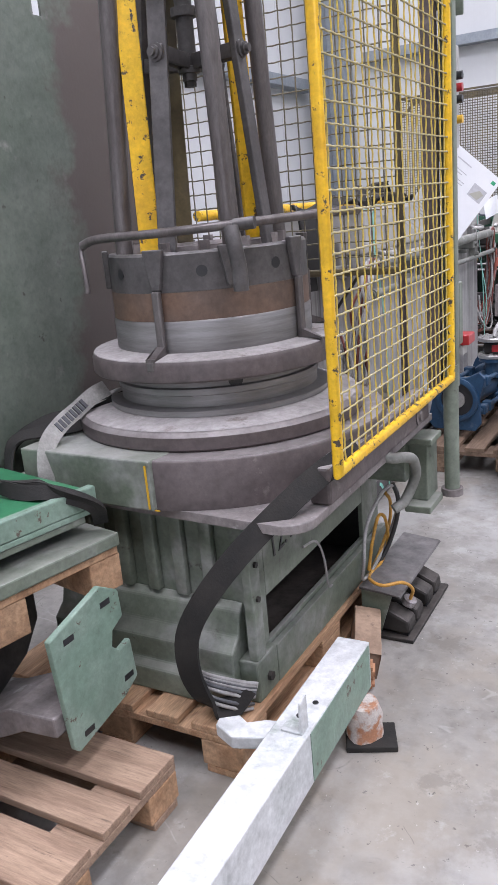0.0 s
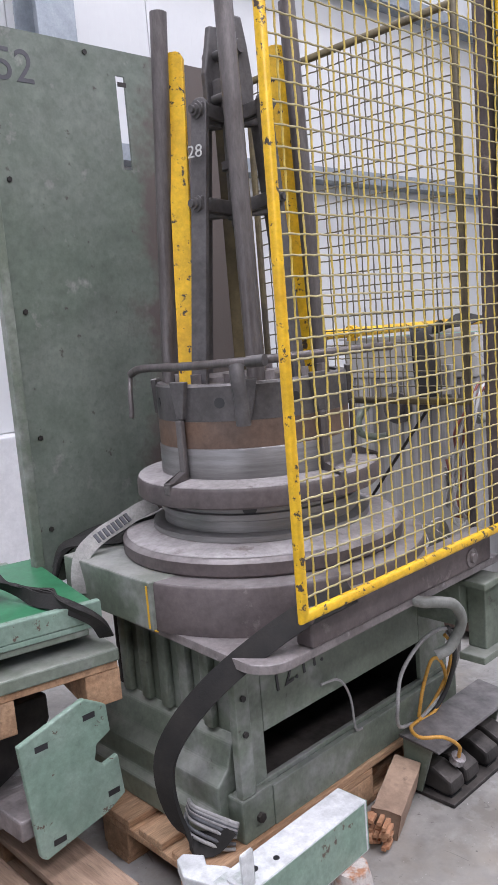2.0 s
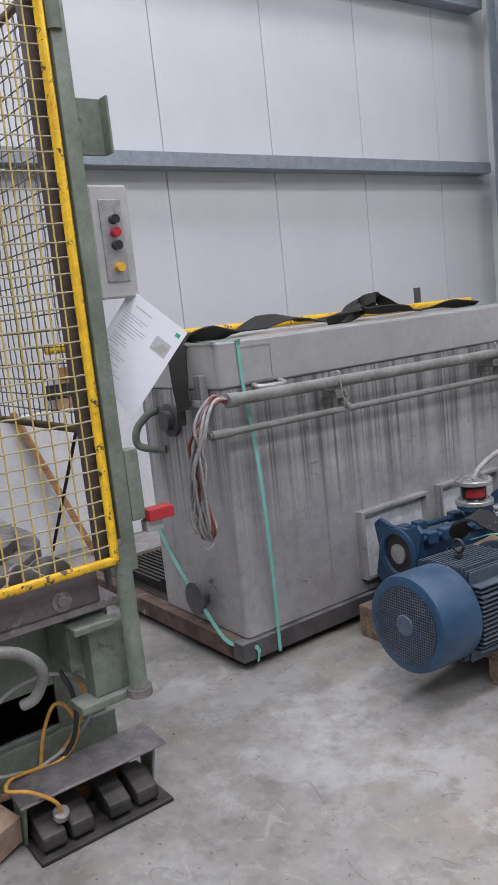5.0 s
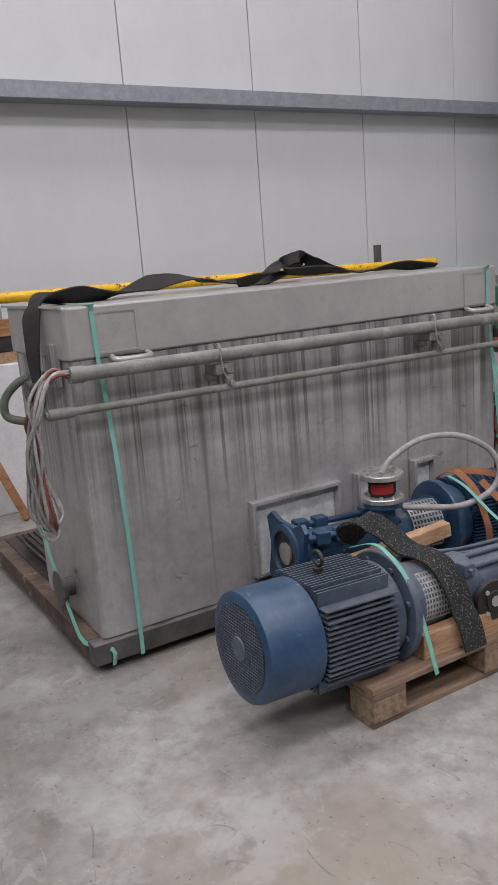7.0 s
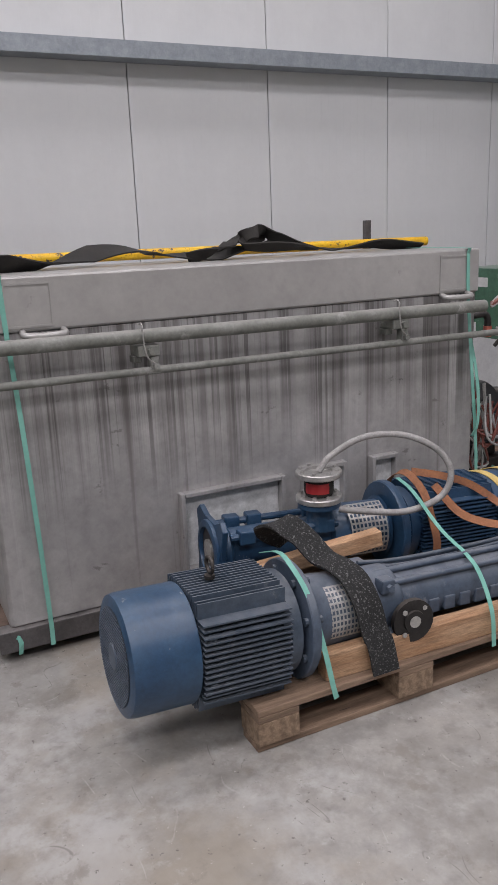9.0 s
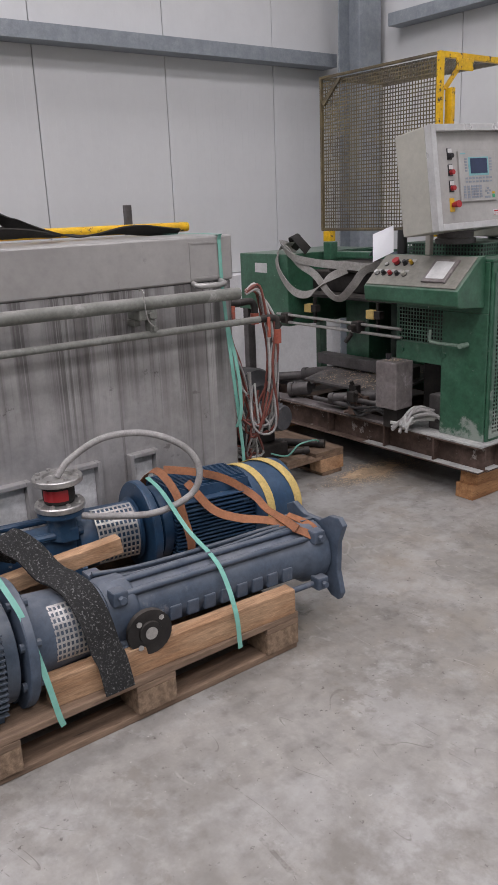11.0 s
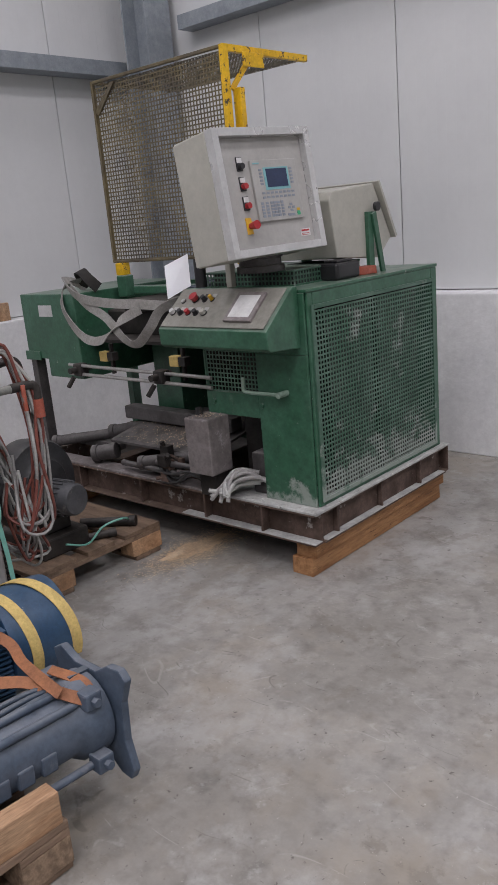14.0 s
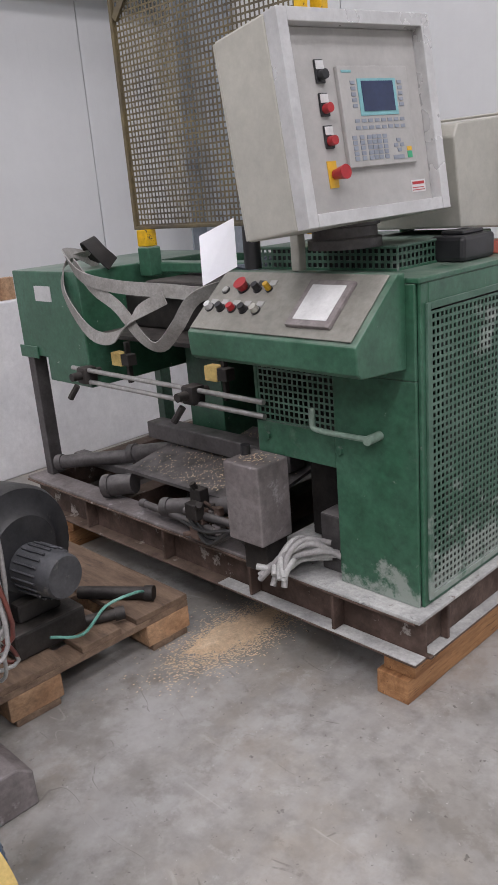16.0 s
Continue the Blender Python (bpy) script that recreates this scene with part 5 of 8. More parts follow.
# left end fittings
bm = BM()
lathe(bm, [(0.03, 0), (0.075, 0), (0.075, 0.02), (0.045, 0.022), (0.045, 0.05), (0.03, 0.05)], (-1.72, 3.43, 1.06), (0, -1, 0), 24)
part("port_flange", bm, M_IRON, tank, smooth=30)
bm = BM()
lathe(bm, [(0.025, 0), (0.04, 0), (0.04, 0.04), (0.075, 0.042), (0.075, 0.06), (0.02, 0.062)], (-1.62, 3.43, 0.26), (0, -1, 0), 24)
part("port_flange", bm, M_IRON, tank, smooth=30)
bm = BM()
hose(bm, [(-1.85, 3.43, 1.1), (-1.86, 3.38, 1.08), (-1.88, 3.33, 1.02), (-1.88, 3.33, 0.95), (-1.85, 3.4, 0.92), (-1.8, 3.43, 0.92)], 0.018, 10)
part("drain_pipe", bm, M_GREEN, tank, smooth=60)
bm = BM()
box(bm, -1.47, -1.4, 3.4, 3.4295, 1.1, 1.26, bev=0.004)
box(bm, -1.5, -1.37, 3.385, 3.399, 1.13, 1.16, bev=0.003)
part("hinge_lug", bm, M_TANK, tank)
bm = BM()
box(bm, -2.6, -2.1, 3.5, 4.3, 0.13, 0.2, bev=0.004)
for k in range(12):
    box(bm, -2.6, -2.1, 3.46 + k * 0.03, 3.472 + k * 0.03, 0.2002, 0.21)
part("step_tread", bm, M_DARK, tank, "dark ribbed steel step")


def teal_strap(parts_, label, loc):
    t = thing("strapping", loc, label, "strap", "teal straps")
    for pts, side, n in parts_:
        bm = BM()
        ribbon(bm, pts, side, 0.017, 0.002, n)
        part("band", bm, M_TEAL, t)
    return t


teal_strap([([(-2.03, 3.53, 1.391), (-1.7, 3.53, 1.392), (-1.32, 3.53, 1.392), (-1.301, 3.53, 1.37), (-1.301, 3.535, 1.2), (-1.268, 3.545, 0.9), (-1.268, 3.56, 0.45), (-1.285, 3.57, 0.15), (-1.286, 3.57, 0.04)], (0, 1, 0), 3),
            ([(-2.0, 3.425, 0.55), (-1.75, 3.39, 0.36), (-1.5, 3.372, 0.19), (-1.37, 3.372, 0.12), (-1.285, 3.45, 0.1), (-1.285, 3.45, 0.035)], (0, 0.5, 1), 3)],
           "teal plastic strap round the tank", (-1.3, 3.55, 0.04))
teal_strap([([(-2.03, 5.52, 1.391), (-1.7, 5.52, 1.392), (-1.32, 5.52, 1.392), (-1.301, 5.52, 1.37), (-1.301, 5.525, 1.2), (-1.272, 5.53, 0.9), (-1.27, 5.575, 0.45), (-1.285, 5.59, 0.14)], (0, 1, 0), 3),
            ([(-1.3, 5.54, 1.02), (-1.26, 5.56, 0.8), (-1.25, 5.56, 0.62), (-1.27, 5.545, 0.55)], (0, 1, 0), 3)],
           "teal plastic strap round the tank, its tail loose", (-1.3, 5.52, 0.1))

# on the lid: yellow pole, black slings, upright flat
bm = BM()
rod(bm, (-1.87, 2.95, 1.43), (-1.87, 5.74, 1.416), 0.022, 14)
pole = solo("yellow_pole", bm, M_YELLOW, (-1.87, 4.4, 1.41), "long yellow steel pole lying on the tank lid", "pole", smooth=40)
bm = BM()
rod(bm, (-1.87, 3.28, 1.429), (-1.87, 3.32, 1.429), 0.032, 14)
box(bm, -1.89, -1.85, 3.285, 3.315, 1.3895, 1.40)
part("collar", bm, M_YELLOW, pole, smooth=40)
bm = BM()
box(bm, -2.155, -2.125, 5.55, 5.585, 1.3, 1.53, bev=0.003)
part("upright_flat", bm, M_IRON, tank)
bm = BM()
ribbon(bm, [(-1.5, 3.36, 1.12), (-1.52, 3.37, 1.25), (-1.56, 3.41, 1.4), (-1.6, 3.55, 1.42), (-1.65, 3.75, 1.405), (-1.68, 3.95, 1.44), (-1.66, 4.1, 1.45), (-1.68, 4.25, 1.42), (-1.7, 4.45, 1.41), (-1.7, 4.6, 1.43), (-1.72, 4.75, 1.45)],
       (1, 0, 0.3), 0.09, 0.006, 6, twist=[0, 30, -40, 60, 10, 50, 0])
ribbon(bm, [(-1.55, 3.38, 1.05), (-1.57, 3.39, 1.2), (-1.6, 3.42, 1.4), (-1.68, 3.52, 1.425), (-1.75, 3.7, 1.41), (-1.8, 4.0, 1.41)], (1, 0, 0.2), 0.05, 0.005, 6, twist=[0, 50, 10])
ribbon(bm, [(-1.66, 4.35, 1.4), (-1.6, 4.48, 1.44), (-1.7, 4.6, 1.47), (-1.62, 4.66, 1.5), (-1.7, 4.72, 1.48), (-1.65, 4.6, 1.44), (-1.58, 4.8, 1.43), (-1.66, 4.95, 1.41)], (0.4, 0.2, 0.8), 0.055, 0.006, 7, twist=[0, 80, -40, 90, 20, 60])
ribbon(bm, [(-1.72, 4.5, 1.41), (-1.76, 4.62, 1.47), (-1.68, 4.69, 1.52), (-1.66, 4.76, 1.47), (-1.7, 4.9, 1.43), (-1.72, 5.1, 1.405), (-1.7, 5.3, 1.42), (-1.72, 5.5, 1.405), (-1.7, 5.58, 1.40)], (0.5, 0.1, 0.8), 0.06, 0.006, 7, twist=[20, 90, 0, 70, 10, 40])
solo("black_sling", bm, M_RUBBER, (-1.68, 4.5, 1.39), "tangle of black webbing slings on the tank lid", "sling", smooth=50)


def cable_bunch(name, mats_paths, loc, label):
    t = thing(name, loc, label, "cable")
    for m_, r, pts in mats_paths:
        bm = BM()
        hose(bm, pts, r, 7, 5)
        part("cable", bm, m_, t, smooth=60)
    return t


def hanging(x, y, z, dy, k, low, spread):
    j = random.uniform
    return [(x, y, z + j(-0.012, 0.012)), (x - 0.01 + j(-0.02, 0.02), y + dy * 0.5, z + j(-0.01, 0.02)), (x - 0.03 + j(-0.03, 0.03), y + dy * (1.0 + j(-0.15, 0.15)), z - 0.12 + j(-0.03, 0.03)),
            (x - 0.05 + j(-0.05, 0.05), y + dy * (1.15 + j(-0.2, 0.2)), (z + low) / 2 + j(-0.05, 0.05)), (x - 0.08 + j(-0.06, 0.06), y + dy * (1.1 + j(-spread, spread)), low + j(0.0, 0.1)),
            (x - 0.11 + j(-0.05, 0.05), y + dy * (0.75 + j(-spread, spread)), low - 0.03 + j(0.0, 0.08)), (x - 0.14 + j(-0.04, 0.04), y + dy * (0.8 + j(-0.2, 0.2)), low + 0.14 + j(0, 0.12))]


cable_bunch("cable_bundle", [((M_CABLEGREY, M_CABLERED, M_CABLEGREY, M_CABLEWHITE)[k % 4], 0.0065, hanging(-1.235, 3.4, 1.168, -0.13, k, 0.62, 0.3)) for k in range(11)],
            (-1.3, 3.3, 0.6), "grey and red cables hanging from the conduit")
cable_bunch("cable_bundle", [((M_CABLEGREY, M_CABLERED, M_CABLEWHITE, M_CABLERED)[k % 4], 0.0058, hanging(-1.235, 5.6, 1.15, 0.14, k, 0.5, 0.35)) for k in range(13)],
            (-1.3, 5.72, 0.5), "grey, white and red hoses hanging from the conduit")

# ---- two blue pumps on the old pallet ----
def axis_frame(a, b):
    a, b = Vector(a), Vector(b)
    d = (b - a).normalized()
    x = Vector((d.y, -d.x, 0)).normalized()
    z = x.cross(d)
    return Matrix(((x.x, d.x, z.x, a.x), (x.y, d.y, z.y, a.y), (x.z, d.z, z.z, a.z), (0, 0, 0, 1)))


def turned(bm, profile, m, seg=40):
    """profile of (radius, way along local y)."""
    rings = []
    for r, h in profile:
        rings.append([bm.verts.new(m @ Vector((r * math.cos(6.2831853 * k / seg), h, r * math.sin(6.2831853 * k / seg)))) for k in range(seg)])
    for a, b in zip(rings, rings[1:]):
        for k in range(seg):
            bm.faces.new((a[k], a[(k + 1) % seg], b[(k + 1) % seg], b[k]))
    bm.faces.new(rings[0])
    bm.faces.new(rings[-1])
    return bm


def finned_motor(t, m, y0, y1, r, fan_len, mat_body, mat_cap, flip=False):
    """A motor along local y: fan cover, finned stator, end bell. flip puts the fan cover at the far end."""
    def Y(v):
        return y1 - (v - y0) if flip else v
    s0, s1 = y0 + fan_len, y1
    bm = BM()
    turned(bm, [(r * 0.9, Y(y0)), (r * 0.975, Y(y0 + 0.006)), (r, Y(y0 + 0.025)), (r, Y(s0 + 0.01)), (r * 0.985, Y(s0 + 0.012))], m)
    cover = part("fan_cover", bm, mat_cap, t, "scuffed dusty blue fan cover", smooth=40)
    bm = BM()
    n = 14
    for i in range(-n, n + 1):
        half = math.sqrt(max(0, (r * 0.8) ** 2 - (i * r * 0.8 / n) ** 2))
        c = i * r * 0.8 / n
        if half > 0.01:
            for (u0, u1), flat in (((0.003, 0.0016), False), ((0.0046, 0.0032), True)):
                ya, yb = sorted((Y(y0 - u0), Y(y0 - u1)))
                if flat:
                    box(bm, -half, half, ya, yb, c - 0.0016, c + 0.0016, m=m)
                else:
                    box(bm, c - 0.0016, c + 0.0016, ya, yb, -half, half, m=m)
    turned(bm, [(r * 0.02, Y(y0 - 0.008)), (r * 0.2, Y(y0 - 0.008)), (r * 0.22, Y(y0 - 0.004))], m, 20)
    part("fan_grille", bm, M_DUSTBLUE, cover, "grey wire fan grille", smooth=30)
    # black disc that paints the shade behind the grille
    bm = BM()
    turned(bm, [(r * 0.8, Y(y0 - 0.0004)), (r * 0.8, Y(y0 - 0.0012))], m)
    part("fan_recess", bm, M_BLACK, cover)
    bm = BM()
    turned(bm, [(r * 0.84, Y(s0 + 0.013)), (r * 0.84, Y(s1 - 0.05)), (r * 0.9, Y(s1 - 0.048)), (r * 0.9, Y(s1 - 0.012)), (r * 0.7, Y(s1))], m)
    st = part("stator", bm, mat_body, t, "ribbed motor body", smooth=30)
    bm = BM()
    ya, yb = sorted((Y(s0 + 0.02), Y(s1 - 0.055)))
    for quarter in (0, 90, 180, 270):
        turn_ = m @ pose(0, 0, 0, 0, quarter, 0)
        for k in range(-7, 8):
            c = k * r * 0.66 / 7
            inner, outer = math.sqrt((r * 0.83) ** 2 - c * c), r * (0.985 if abs(k) < 6 else 0.93)
            box(bm, inner, outer if abs(k) < 6 else max(outer, inner + 0.01), ya, yb, c - 0.0024, c + 0.0024, m=turn_)
    f = part("cooling_fin", bm, mat_body, st)
    f["kind"] = "stuff"
    bm = BM()
    for a in (25, 155, 205, 335):
        for v in (s0 + 0.05, s1 - 0.07):
            yy = Y(v)
            box(bm, r * 0.9, r * 1.01, yy - 0.012, yy + 0.012, -0.014, 0.014, m=m @ pose(0, 0, 0, 0, a, 0), bev=0.003)
    part("mounting_boss", bm, mat_body, st)
    return st


def perforated_tube(m, r, y0, y1, a0, a1, na, ny):
    """A curved perforated guard round local y."""
    bm = BM()
    cu, cv = [], []
    for k in range(na + 1):
        cu += [a0 + (a1 - a0) * (k - 0.18) / na, a0 + (a1 - a0) * (k + 0.18) / na]
    for k in range(ny + 1):
        cv += [y0 + (y1 - y0) * (k - 0.18) / ny, y0 + (y1 - y0) * (k + 0.18) / ny]
    g = [[bm.verts.new(m @ Vector((r * math.cos(radians(a)), b, r * math.sin(radians(a))))) for b in cv] for a in cu]
    for i in range(len(cu) - 1):
        for j in range(len(cv) - 1):
            if not (i % 2 and j % 2):
                bm.faces.new((g[i][j], g[i + 1][j], g[i + 1][j + 1], g[i][j + 1]))
    return bm


# front pump
SHIFT = Vector((0, 0.028, 0))
A1 = (-0.575, 3.585, 0.335)
m1 = axis_frame(A1, (-0.555, 5.3, 0.262))
pump = thing("pump", (-0.56, 4.4, 0.1446), "dusty slate-blue multistage pump with finned motor", "pump", "pumps")
finned_motor(pump, m1, 0, 0.545, 0.181, 0.19, M_DKBLUE, M_BLUE)
bm = BM()
turned(bm, [(0.1, 0.55), (0.188, 0.552), (0.192, 0.556), (0.192, 0.578), (0.188, 0.582), (0.14, 0.583), (0.125, 0.62), (0.115, 0.8), (0.105, 0.84)], m1)
fl = part("motor_flange", bm, M_DUSTBLUE, pump, "dusty coupling flange", smooth=30)
for k in range(8):
    a = radians(k * 45 + 20)
    bm = BM()
    rod(bm, m1 @ Vector((0.16 * math.cos(a), 0.54, 0.16 * math.sin(a))), m1 @ Vector((0.16 * math.cos(a), 0.6, 0.16 * math.sin(a))), 0.013, 8)
    part("flange_bolt", bm, M_DKBLUE, fl)
bm = perforated_tube(m1, 0.122, 0.66, 0.78, -20, 60, 9, 9)
part("coupling_guard", bm, M_ZINC, pump, "perforated steel coupling guard", solid=0.0015)
bm = BM()
turned(bm, [(0.07, 0.84), (0.105, 0.842), (0.112, 0.86), (0.112, 0.93), (0.1, 0.945), (0.092, 0.95), (0.092, 1.63), (0.1, 1.64), (0.115, 1.66), (0.115, 1.725), (0.06, 1.73)], m1, 24)
body = part("pump_casing", bm, M_DUSTBLUE, pump, "dusty blue stage casing", smooth=40)
for k in range(9):
    for s in (1, -1):
        bm = BM()
        box(bm, s * 0.082 - 0.014, s * 0.082 + 0.016, 0.985 + k * 0.066, 1.03 + k * 0.066, -0.05, 0.0, m=m1, bev=0.005)
        part("stage_rib", bm, M_DUSTBLUE, body)
for x, z in ((0.07, 0.078), (-0.07, 0.078), (0.1, -0.09), (-0.1, -0.09), (0.02, 0.1)):
    bm = BM()
    rod(bm, m1 @ Vector((x, 0.87, z)), m1 @ Vector((x, 1.7, z)), 0.011, 10)
    part("tie_rod", bm, M_DUSTBLUE, body, smooth=40)
for x, z in ((0.085, 0.085), (-0.085, 0.085), (0.11, -0.085), (-0.11, -0.085)):
    for v in (0.85, 1.65):
        bm = BM()
        box(bm, x - 0.024, x + 0.024, v, v + 0.05, z - 0.024, z + 0.024, m=m1, bev=0.006)
        bolt(bm, m1 @ Vector((x + 0.02, v + 0.025, z)), (1, 0, 0), 0.012, 0.02)
        part("casing_lug", bm, M_DUSTBLUE, body)
bm = BM()
pts = [(-0.15, -0.1), (-0.13, -0.145), (-0.1, -0.15), (-0.05, -0.11), (0.05, -0.11), (0.11, -0.155), (0.15, -0.16), (0.165, -0.13), (0.14, -0.05), (0.14, 0.06), (0.165, 0.13), (0.14, 0.155), (0.09, 0.15), (0.04, 0.12), (-0.05, 0.12), (-0.11, 0.15), (-0.15, 0.13), (-0.13, 0.05)]
prism(bm, pts, "y", 1.733, 1.757)
foot = part("foot_flange", bm, M_DUSTBLUE, pump, "dusty blue star-shaped foot flange", m=m1, bevel=0.004)
bm = BM()
for x in (-0.08, 0.08):
    prism(bm, [(x * 1.3, 1.7325), (x * 0.6, 1.6), (x * 0.5, 1.7325)], "z", -0.012, 0.012)
for z in (-0.08, 0.08):
    box(bm, -0.012, 0.012, 1.67, 1.7325, min(z, z * 1.5), max(z, z * 1.5))
for x, z in ((0.14, 0.13), (0.14, -0.135), (-0.125, 0.125), (-0.12, -0.125)):
    rod(bm, (x, 1.757, z), (x, 1.7585, z), 0.013, 12)
part("web", bm, M_DKBLUE, foot, m=m1)
bm = BM()
lathe(bm, [(0.022, 0.0), (0.045, 0.0), (0.045, 0.05), (0.072, 0.052), (0.072, 0.072), (0.038, 0.073), (0.036, 0.08), (0.022, 0.08)], (-0.475, 4.53, 0.27), (1, -0.12, 0.03), 24)
v = part("branch_flange", bm, M_DARK, pump, "dark round branch flange with bolt holes", smooth=30)
bm = BM()
for k in range(4):
    a = radians(45 + 90 * k)
    bolt(bm, (-0.402, 4.523 + 0.055 * math.cos(a), 0.272 + 0.055 * math.sin(a)), (1, -0.12, 0.03), 0.009, 0.004)
rod(bm, (-0.398, 4.522, 0.272), (-0.3945, 4.5216, 0.2721), 0.02, 16)
part("flange_bolt", bm, M_ZINC, v)
bm = BM()
lathe(bm, [(0.014, 0.0), (0.016, 0.0), (0.016, 0.012), (0.014, 0.012)], m1 @ Vector((0, 0.3, 0.185)), (0, 0, 1), 12)
p0 = m1 @ Vector((0, 0.3, 0.228))
hose(bm, [p0 + Vector((0.024 * math.cos(a), 0, 0.024 * math.sin(a))) for a in [k * 0.5236 for k in range(13)]], 0.006, 8, 2)
part("lifting_eye", bm, M_DARK, pump, smooth=50)

# rear pump, turned the other way
m2 = axis_frame((-1.09, 4.115, 0.36), (-0.945, 5.52, 0.325))
pump2 = thing("pump", (-1.0, 4.8, 0.1446), "blue pump with finned motor and rubber compensator, strapped down", "pump", "pumps")
bm = BM()
prism(bm, [(-0.17, -0.13), (-0.13, -0.17), (0.1, -0.17), (0.13, -0.13), (0.12, 0.0), (0.15, 0.12), (0.12, 0.15), (0.05, 0.12), (-0.06, 0.12), (-0.13, 0.14), (-0.17, 0.11), (-0.14, 0.0)], "y", 0.0, 0.022)
ff = part("foot_flange", bm, M_BLUE, pump2, m=m2, bevel=0.004)
bm = BM()
turned(bm, [(0.118, -0.0003), (0.118, -0.012), (0.108, -0.016), (0.092, -0.016), (0.09, -0.0014), (0.03, -0.0014)], m2, 36)
part("bore_rim", bm, M_BLUE, ff, "blue machined rim round the bore", smooth=35)
# black disc for the dark inside of the bore
bm = BM()
turned(bm, [(0.088, -0.0016), (0.088, -0.0026), (0.05, -0.0028)], m2, 36)
part("bore", bm, M_BLACK, ff)
bm = BM()
turned(bm, [(0.045, -0.003), (0.045, -0.012), (0.02, -0.014)], m2, 24)
part("shaft_end", bm, M_ZINC, ff, "pale bare shaft end", smooth=35)
bm = BM()
turned(bm, [(0.07, 0.0225), (0.1, 0.024), (0.105, 0.05), (0.075, 0.07), (0.075, 0.46), (0.1, 0.47), (0.11, 0.5), (0.105, 0.7), (0.12, 0.705)], m2, 24)
rc = part("pump_casing", bm, M_BLUE, pump2, smooth=40)
bm = BM()
for x, z in ((0.085, 0.07), (-0.085, 0.07), (0.1, -0.07), (-0.1, -0.07)):
    rod(bm, m2 @ Vector((x, 0.05, z)), m2 @ Vector((x, 0.48, z)), 0.014, 10)
    for vv in (0.08, 0.17, 0.4):
        box(bm, x - 0.026, x + 0.026, vv, vv + 0.06, z - 0.026, z + 0.026, m=m2, bev=0.006)
part("tie_rod", bm, M_BLUE, rc)
bm = perforated_tube(m2, 0.125, 0.53, 0.68, -30, 70, 10, 9)
part("coupling_guard", bm, M_ZINC, pump2, "perforated steel coupling guard", solid=0.0015)
bm = BM()
turned(bm, [(0.1, 0.72), (0.172, 0.722), (0.176, 0.728), (0.176, 0.752), (0.17, 0.756), (0.12, 0.76)], m2)
part("motor_flange", bm, M_BLUE, pump2, smooth=30)
finned_motor(pump2, m2, 0.765, 1.38, 0.16, 0.2, M_BLUE, M_BLUE, flip=True)
cx, cy = -0.985, 4.525
bm = BM()
rod(bm, (cx, cy, 0.4), (cx, cy, 0.492), 0.05, 20)
rod(bm, (cx, cy, 0.4925), (cx, cy, 0.512), 0.082, 32)
part("riser", bm, M_BLUE, pump2, smooth=30)
comp = part("compensator", (lambda b: lathe(b, [(0.03, 0.535), (0.05, 0.535), (0.056, 0.55), (0.056, 0.59), (0.05, 0.607), (0.03, 0.607)], (cx, cy, 0), seg=32))(BM()), M_RUBBER, pump2, "black rubber bellows with a red mark", smooth=50)
for z0 in (0.5125, 0.608):
    bm = BM()
    lathe(bm, [(0.03, z0), (0.086, z0), (0.088, z0 + 0.003), (0.088, z0 + 0.018), (0.085, z0 + 0.022), (0.052, z0 + 0.022), (0.05, z0 + 0.012), (0.03, z0 + 0.012)], (cx, cy, 0), seg=36)
    fz = part("zinc_flange", bm, M_ZINC, comp, "zinc-plated flange", smooth=30)
    bm = BM()
    for k in range(8):
        a = k * 0.7854
        bolt(bm, (cx + 0.07 * math.cos(a), cy + 0.07 * math.sin(a), z0 + 0.022), (0, 0, 1), 0.009, 0.008)
    f = part("bolt", bm, M_ZINC, comp)
bm = BM()
lathe(bm, [(0.0564, -0.02), (0.0568, 0.0), (0.0564, 0.02)], (cx, cy, 0.57), seg=32, cap=False)
g = bmesh.ops.delete(bm, geom=[f for f in bm.faces if (f.calc_center_median() - Vector((cx, cy, 0.57))).dot(Vector((0.8, -0.6, 0))) < 0.035], context="FACES")
part("red_mark", bm, M_RED, comp)
bm = BM()
hose(bm, [(cx, cy, 0.625), (cx + 0.01, cy + 0.05, 0.68), (cx + 0.06, cy + 0.16, 0.745), (cx + 0.12, cy + 0.3, 0.745), (cx + 0.17, cy + 0.42, 0.68), (cx + 0.2, cy + 0.46, 0.59), (cx + 0.19, cy + 0.42, 0.5), (cx + 0.16, cy + 0.28, 0.46), (cx + 0.1, cy + 0.12, 0.475), (cx + 0.06, cy + 0.05, 0.485)], 0.0125, 10, 7)
solo("grey_hose", bm, M_CABLEGREY, (cx, cy, 0.6), "pale grey rubber hose looped over the pump", "hose", smooth=60)


